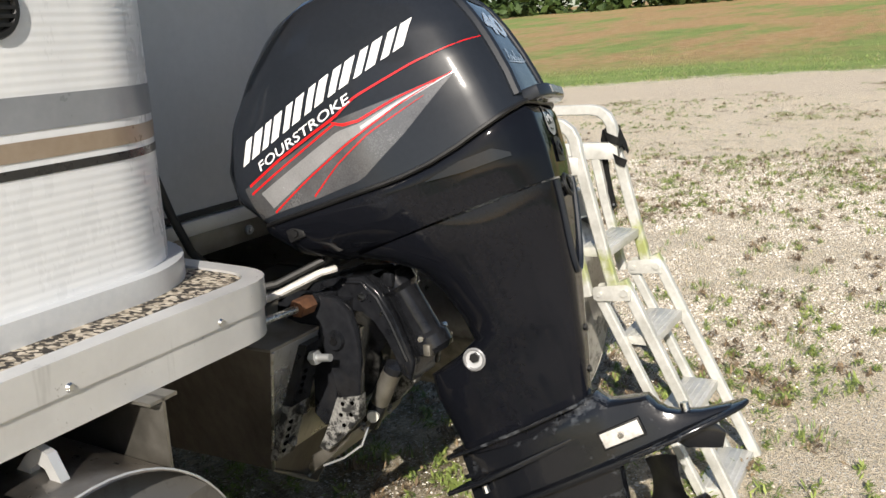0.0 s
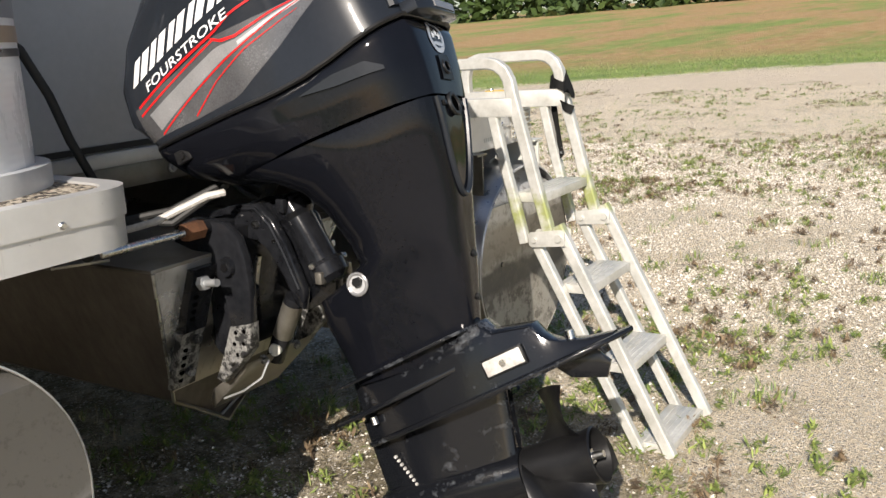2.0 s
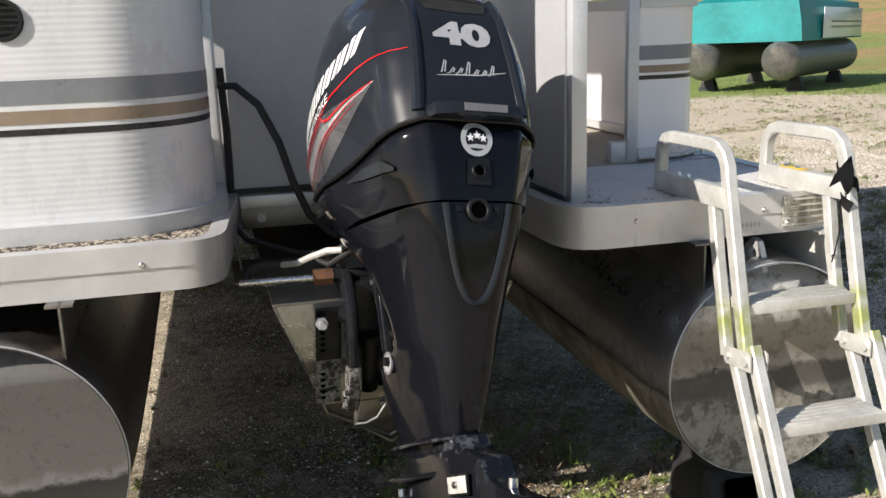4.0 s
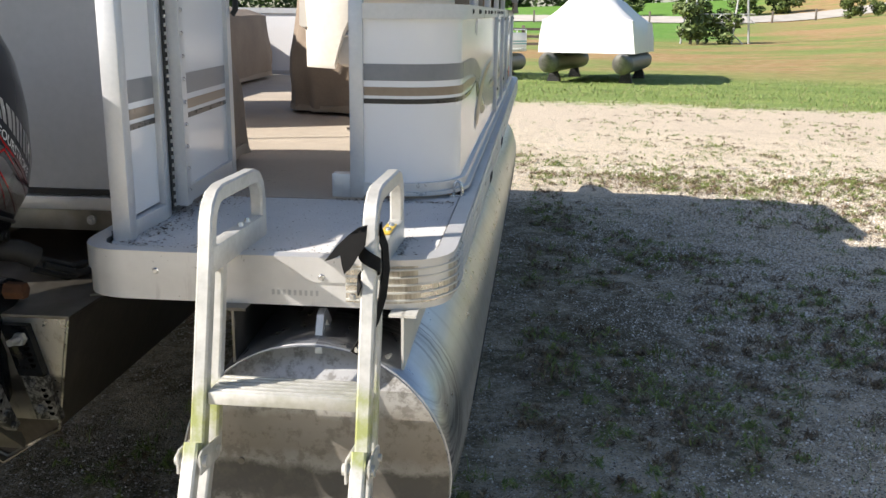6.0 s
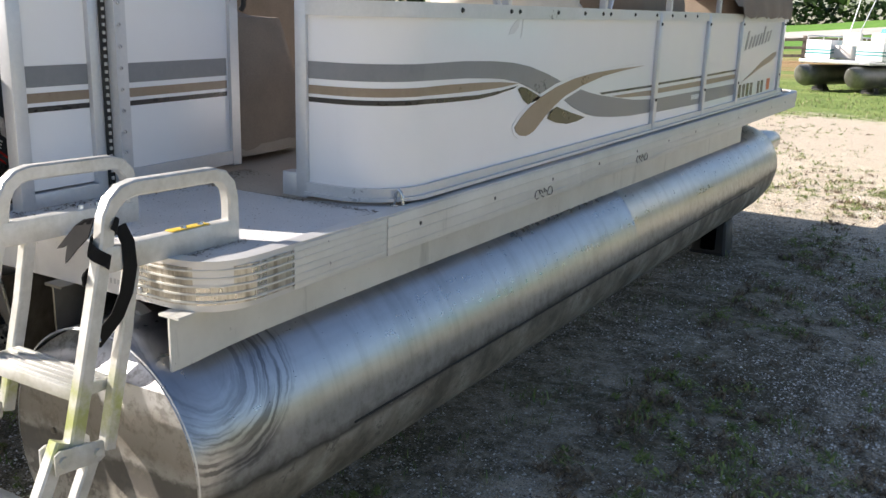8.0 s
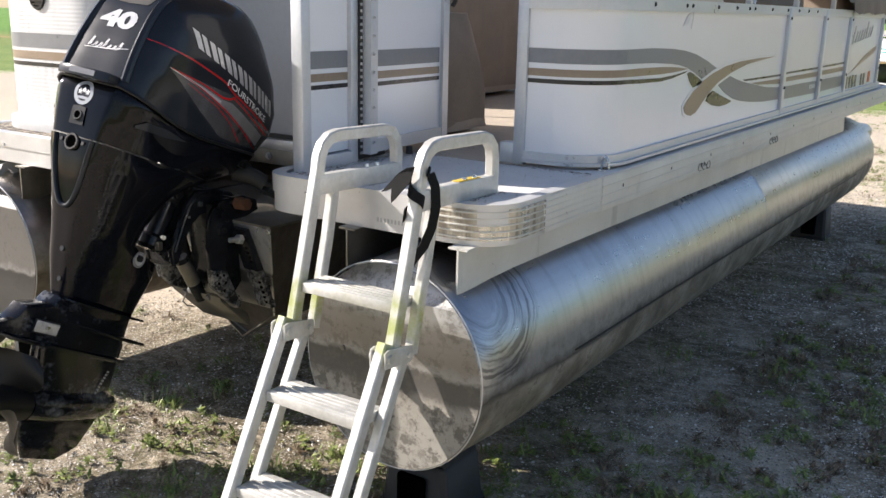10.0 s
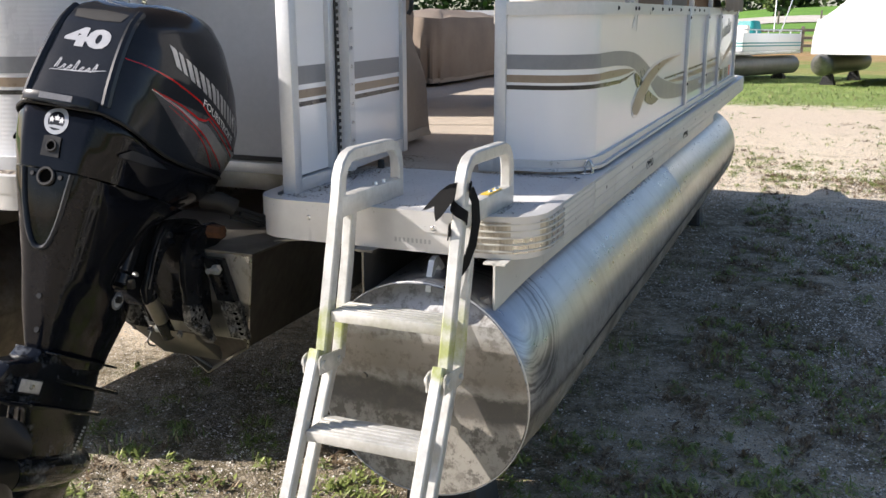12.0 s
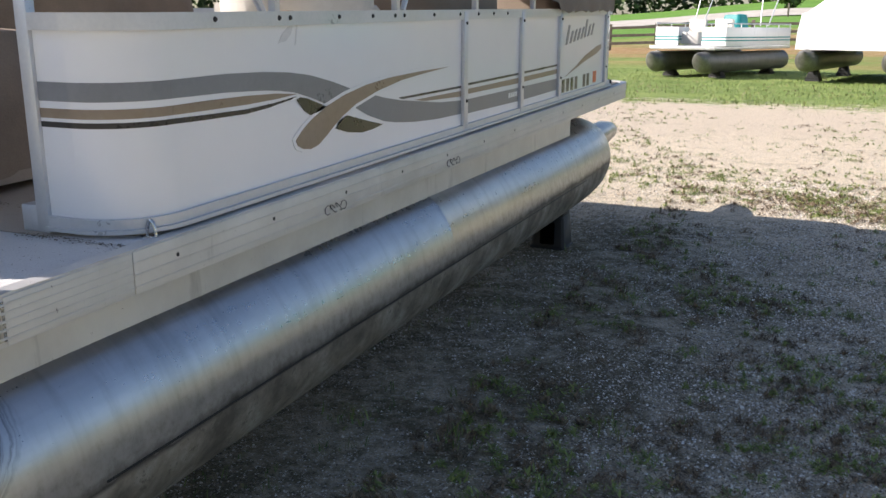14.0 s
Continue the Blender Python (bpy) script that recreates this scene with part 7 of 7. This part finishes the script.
def build_pivot():
    """A parked irrigation span: legs in pairs and a low truss between."""
    p = thing("irrigation_rig", "galvanised irrigation span parked at the field edge", "irrigation rig", pose(0, 0, 0))
    base = Vector((5.6, 62.0))
    d = Vector((0.93, -0.10)).normalized()
    for k, s in enumerate((0.3, 5.6, 8.8)):
        c = base + d * s
        z = height(c.x, c.y)
        for e in (-0.55, 0.55):
            part("leg", rod(fresh(), (c.x + e, c.y, z), (c.x + e * 0.15, c.y, z + 5.6), 0.07, 0.07, 8), "galv", p)
        part("brace", rod(fresh(), (c.x - 0.38, c.y, z + 1.3), (c.x + 0.38, c.y, z + 1.3), 0.03, None, 6), "galv", p)
    a, b = base + d * 5.6, base + d * 9.6
    za, zb = height(a.x, a.y) + 1.35, height(b.x, b.y) + 1.35
    for h in (0.0, 0.55):
        part("chord", rod(fresh(), (a.x, a.y, za + h), (b.x, b.y, zb + h), 0.04, None, 6), "galv", p)
    for i in range(6):
        q, r = a.lerp(b, i / 6), a.lerp(b, (i + 1) / 6)
        part("web", rod(fresh(), (q.x, q.y, za + (0.55 if i % 2 else 0)), (r.x, r.y, za + (0 if i % 2 else 0.55)), 0.025, None, 6), "galv", p)
    q, r = a.lerp(b, 0.35), a.lerp(b, 0.85)
    part("strut", rod(fresh(), (q.x, q.y, za + 0.5), (r.x, r.y, height(r.x, r.y)), 0.04, None, 6), "galv", p)


build_pivot()

# posts along the road
RP = finish("road_post", box(fresh(), -0.11, 0.11, -0.11, 0.11, -0.1, 1.5, 0.01), "wood")
for i in range(14):
    az = radians(-2 + 2.3 * i)
    r = 119 + 34 * soft(8, 30, math.degrees(az))
    x, y = r * math.sin(az), r * math.cos(az)
    ob = new("road_post", RP)
    ob.matrix_world = pose(x, y, height(x, y))
    tagged(ob, "grey wooden fence post beside the road", "fence post", "posts along the road")


# ---- plants ----
def leaf_cloud(bm, c, r, n, rnd, size, flat=0.8):
    for _ in range(n):
        d = Vector((rnd.gauss(0, 1), rnd.gauss(0, 1), rnd.gauss(0, 1))).normalized()
        rr = r * (0.55 + 0.5 * rnd.random())
        p = Vector(c) + Vector((d.x * rr, d.y * rr, d.z * rr * flat))
        u = Vector((rnd.gauss(0, 1), rnd.gauss(0, 1), rnd.gauss(0, 0.6))).normalized()
        w = d.cross(u)
        if w.length < 0.1:
            continue
        w.normalize()
        s = size * (0.6 + 0.8 * rnd.random())
        vs = [bm.verts.new(p + u * s * a + w * s * b) for a, b in ((-1, 0), (0, -0.55), (1, 0), (0, 0.55))]
        bm.faces.new(vs)


def build_far_woods():
    rnd = random.Random(5)
    bm = fresh()
    for i in range(330):
        az = radians(-42 + 142 * i / 329 + rnd.uniform(-0.3, 0.3))
        deg = math.degrees(az)
        r = (196 - 58 * soft(27, 36, deg)) + rnd.uniform(-3, 8)
        x, y = r * math.sin(az), r * math.cos(az)
        h = rnd.uniform(3.5, 9.0) if deg > 28 else rnd.uniform(6, 13)
        for k in range(4):
            leaf_cloud(bm, (x + rnd.uniform(-2, 2), y + rnd.uniform(-2, 2), height(x, y) + h * (0.12 + 0.27 * k)), h * (0.36 - 0.05 * k), 26, rnd, 0.75)
    solid("far_woods", bm, "leaf", "dark green hedgerow trees along the far field edge", "trees", kind="stuff", smooth=0)


def bush(x, y, h, seed, name="bush", label="round green shrub beside the road"):
    rnd = random.Random(seed)
    t = thing(name, label, "shrub" if name == "bush" else "tree", pose(x, y, height(x, y)))
    bm = fresh()
    rod(bm, (0, 0, -0.1), (0.05 * h, 0, h * 0.55), 0.035 * h, 0.015 * h, 8)
    for k in range(4):
        a = k * 1.7
        rod(bm, (0.02 * h, 0, h * (0.25 + 0.07 * k)), (0.28 * h * math.cos(a), 0.28 * h * math.sin(a), h * (0.5 + 0.08 * k)), 0.014 * h, 0.005 * h, 6)
    part("trunk", bm, "bark", t)
    bm = fresh()
    for k in range(12):
        a = rnd.uniform(0, 6.28)
        rr = rnd.uniform(0.05, 0.38) * h
        leaf_cloud(bm, (rr * math.cos(a), rr * math.sin(a), h * rnd.uniform(0.15, 0.80)), h * rnd.uniform(0.16, 0.26), 150, rnd, 0.055 * h)
    part("crown", bm, "shrub_leaf", t, "", 0)


build_far_woods()
for az, r, h, sd in ((9.5, 150, 4.5, 1), (12.5, 150, 5.0, 2), (14.5, 152, 5.5, 3), (6.0, 150, 4.5, 4), (18.2, 128, 3.2, 5), (19.6, 129, 2.4, 6), (-2.0, 140, 5.5, 7)):
    bush(r * math.sin(radians(az)), r * math.cos(radians(az)), h, sd)
bush(11.2, 61.2, 3.0, 11, "bush", "weedy shrub under the irrigation rig")
bush(13.4, 61.6, 2.4, 12, "bush", "weedy shrub at the field edge")


def blade(bm, p, h, lean, az, w):
    d = Vector((math.cos(az), math.sin(az), 0))
    s = Vector((-d.y, d.x, 0)) * w
    a, b = bm.verts.new(p - s), bm.verts.new(p + s)
    m1, m2 = bm.verts.new(p + d * lean * 0.35 * h + Vector((0, 0, h * 0.6)) + s * 0.7), bm.verts.new(p + d * lean * 0.35 * h + Vector((0, 0, h * 0.6)) - s * 0.7)
    t = bm.verts.new(p + d * lean * h + Vector((0, 0, h * (1 - 0.35 * lean))))
    bm.faces.new((a, b, m1, m2))
    bm.faces.new((m2, m1, t))


def build_tufts():
    rnd = random.Random(17)
    green, dry = fresh(), fresh()

    def density(x, y):
        v = noise.fractal(Vector((x * 0.55, y * 0.55, 3.1)), 0.8, 2.0, 4)
        return v
    made = 0
    for _ in range(15000):
        x, y = rnd.uniform(-4, 13), rnd.uniform(-3.2, 17)
        if rnd.random() > 1.1 / (1 + 0.03 * (x * x + y * y)) + 0.12:
            continue
        if density(x, y) < 0.02 + 0.35 * rnd.random():
            continue
        made += 1
        n = rnd.randint(4, 11)
        sz = rnd.uniform(0.018, 0.055)
        for _ in range(n):
            p = Vector((x + rnd.gauss(0, 0.022), y + rnd.gauss(0, 0.022), 0.0))
            blade(green if rnd.random() < 0.72 else dry, p, sz * rnd.uniform(0.5, 1.3), rnd.uniform(0.3, 1.1), rnd.uniform(0, 6.28), rnd.uniform(0.0012, 0.0030))
    for x, y in ((1.25, -0.78), (3.5, -0.48), (3.06, 0.06), (2.27, -0.57), (2.86, -0.87), (1.52, 1.95), (1.95, 1.72), (1.06, 1.95), (2.05, 2.3), (-0.35, 0.2), (-0.5, -0.1), (0.2, -0.25), (0.35, -0.05), (4.4, 0.5), (3.9, -0.1), (2.9, 0.4), (5.2, 0.4), (4.6, -0.7), (-0.2, 0.35), (0.55, 0.6)):
        for _ in range(34):
            p = Vector((x + rnd.gauss(0, 0.05), y + rnd.gauss(0, 0.05), 0.0))
            blade(green if rnd.random() < 0.85 else dry, p, rnd.uniform(0.02, 0.075), rnd.uniform(0.3, 1.2), rnd.uniform(0, 6.28), rnd.uniform(0.0018, 0.0042))
    solid("weed_tufts", green, "blade", "thin green weeds scattered through the gravel", "weeds", kind="stuff", smooth=0)
    solid("dry_tufts", dry, "dry", "thin dry grass scattered through the gravel", "dry grass", kind="stuff", smooth=0)


def build_verge():
    rnd = random.Random(23)
    bm, bd = fresh(), fresh()
    for _ in range(42000):
        az = radians(rnd.uniform(-35, 100))
        q = 0.95 + 0.75 * rnd.random() ** 1.5
        x, y = math.sin(az), math.cos(az)
        r = q / math.sqrt((x / 25) ** 2 + (y / 19.5) ** 2)
        x, y = x * r, y * r
        if q < 1.08 and noise.noise(Vector((x * 0.6, y * 0.6, 0))) < rnd.uniform(-0.3, 0.35):
            continue
        p = Vector((x, y, height(x, y)))
        blade(bm if rnd.random() < 0.8 else bd, p, rnd.uniform(0.03, 0.10), rnd.uniform(0.4, 1.2), rnd.uniform(0, 6.28), rnd.uniform(0.004, 0.010))
    solid("verge_grass", bm, "blade", "rough green verge grass at the edge of the gravel", "grass", kind="stuff", smooth=0)
    solid("verge_straw", bd, "dry", "straw stems among the verge grass", "grass", kind="stuff", smooth=0)


def build_stones():
    """Loose crushed stones: each a low four-sided chip, thickest about the boat's stern and open side."""
    g = np.random.default_rng(29)

    def drift(x, y, f, k):
        return np.sin(x * f + k + 1.7 * np.sin(y * f * 0.8 + k)) * np.sin(y * f * 0.9 - k + 1.3 * np.sin(x * f * 0.7))
    n = 1250000
    x, y = g.uniform(-3.0, 8.0, n), g.uniform(-2.2, 9.0, n)
    lump = 0.5 * drift(x, y, 2.3, 0.0) + 0.35 * drift(x, y, 5.7, 1.1) + 0.25 * drift(x, y, 13.0, 2.3)
    reach = np.minimum(1.0, 2.0 / (1 + 0.075 * ((x - 2.2) ** 2 + (y - 0.6) ** 2)))
    open_side = np.clip((x - 1.5) / 1.2, 0, 1)
    keep = g.random(n) < np.clip(0.14 + 0.56 * open_side + (0.45 + 0.55 * open_side) * lump, 0.04, 1.0) * reach
    x, y = x[keep], y[keep]
    n = len(x)
    s = 0.0026 + 0.0056 * g.random(n) ** 2.2
    s *= 1 + 0.05 * np.hypot(x - 1.8, y - 0.2)
    a = g.uniform(0, 6.28, n)
    base = np.array([(1, 0, 0.1), (0, 0.8, 0), (-0.9, 0.1, 0.1), (0.1, -0.8, 0), (0.15, 0.1, 0.75)])
    k = base[None, :, :] * g.uniform(0.75, 1.25, (n, 5, 3)) * s[:, None, None]
    c, q = np.cos(a)[:, None], np.sin(a)[:, None]
    vs = np.stack([x[:, None] + k[:, :, 0] * c - k[:, :, 1] * q, y[:, None] + k[:, :, 0] * q + k[:, :, 1] * c, k[:, :, 2]], 2).reshape(-1, 3)
    f = np.array([(0, 1, 4), (1, 2, 4), (2, 3, 4), (3, 0, 4)])
    fs = (f[None] + 5 * np.arange(n)[:, None, None]).reshape(-1, 3)
    me = bpy.data.meshes.new("loose_stones")
    me.from_pydata(vs.tolist(), [], fs.tolist())
    me.materials.append(M["stone"])
    tagged(new("loose_stones", me), "loose pale crushed stones lying on the gravel", "stones", kind="stuff")


def build_weeds():
    """Low leafy rosettes and reddish dead ones, in drifts over the gravel."""
    rnd = random.Random(41)
    green, red = ([], []), ([], [])

    def clump(x, y, spread, leaves, ruddy):
        vs, fs = red if rnd.random() < ruddy else green
        for _ in range(leaves):
            a, d = rnd.uniform(0, 6.28), spread * abs(rnd.gauss(0, 0.5))
            px, py, pz = x + d * math.cos(a), y + 0.8 * d * math.sin(a), rnd.uniform(0.003, 0.035) * max(0.2, 1 - 0.6 * d / spread)
            s, w = rnd.uniform(0.006, 0.018), rnd.uniform(0.18, 0.4)
            b = rnd.uniform(0, 6.28)
            c, q = math.cos(b) * s, math.sin(b) * s
            up = rnd.uniform(-0.2, 1.1) * s
            k = len(vs)
            vs += [(px - c, py - q, max(pz - up, 0.001)), (px + q * w, py - c * w, pz), (px + c, py + q, pz + up), (px - q * w, py + c * w, pz)]
            fs.append((k, k + 1, k + 2, k + 3))

    def lie(x, y):
        return noise.fractal(Vector((x * 0.42, y * 0.42, 7.7)), 0.8, 2.0, 5) + 0.4 * noise.noise(Vector((x * 0.16, y * 0.25, 1.2)))
    made = 0
    while made < 5200:
        x, y = rnd.uniform(-3, 16), rnd.uniform(-3.2, 18)
        r2 = (x - 2.5) ** 2 + (y - 2.5) ** 2
        if lie(x, y) < -0.26 + 0.50 * rnd.random() or rnd.random() > 3.0 / (1 + 0.05 * r2):
            continue
        made += 1
        spread = 0.018 + 0.15 * rnd.random() ** 2.8
        clump(x, y, spread, int(12 + 520 * spread * rnd.uniform(0.5, 1.0)), 0.28)
    # flatter, drier drifts farther out over the yard
    made = 0
    while made < 2600:
        x, y = rnd.uniform(3.5, 19), rnd.uniform(-4, 13)
        if lie(x * 0.8, y * 1.5 + 4) < 0.02 + 0.4 * rnd.random():
            continue
        made += 1
        spread = 0.05 + 0.22 * rnd.random() ** 2
        clump(x, y, spread, int(14 + 190 * spread), 0.5)
    # the weedy strip along the boat's open side and the patch about the ladder's foot
    for x0, x1, y0, y1, count, ruddy in ((1.35, 5.6, -0.9, 8.2, 2300, 0.58), (-2.2, 2.0, -1.7, 1.0, 700, 0.20)):
        made = 0
        while made < count:
            x, y = rnd.uniform(x0, x1), rnd.uniform(y0, y1)
            if lie(x * 1.7 + 5, y * 1.7) < -0.35 + 0.6 * rnd.random():
                continue
            made += 1
            spread = 0.025 + 0.11 * rnd.random() ** 1.8
            clump(x, y, spread, int(16 + 330 * spread), ruddy)
    for (vs, fs), name, mat, label in ((green, "yard_weeds", "weed", "low leafy green weeds in drifts over the gravel"), (red, "dead_weeds", "russet", "reddish dead weeds in drifts over the gravel")):
        me = bpy.data.meshes.new(name)
        me.from_pydata(vs, [], fs)
        me.materials.append(M[mat])
        tagged(new(name, me), label, "weeds", kind="stuff")


build_tufts()
build_weeds()
build_verge()
build_stones()
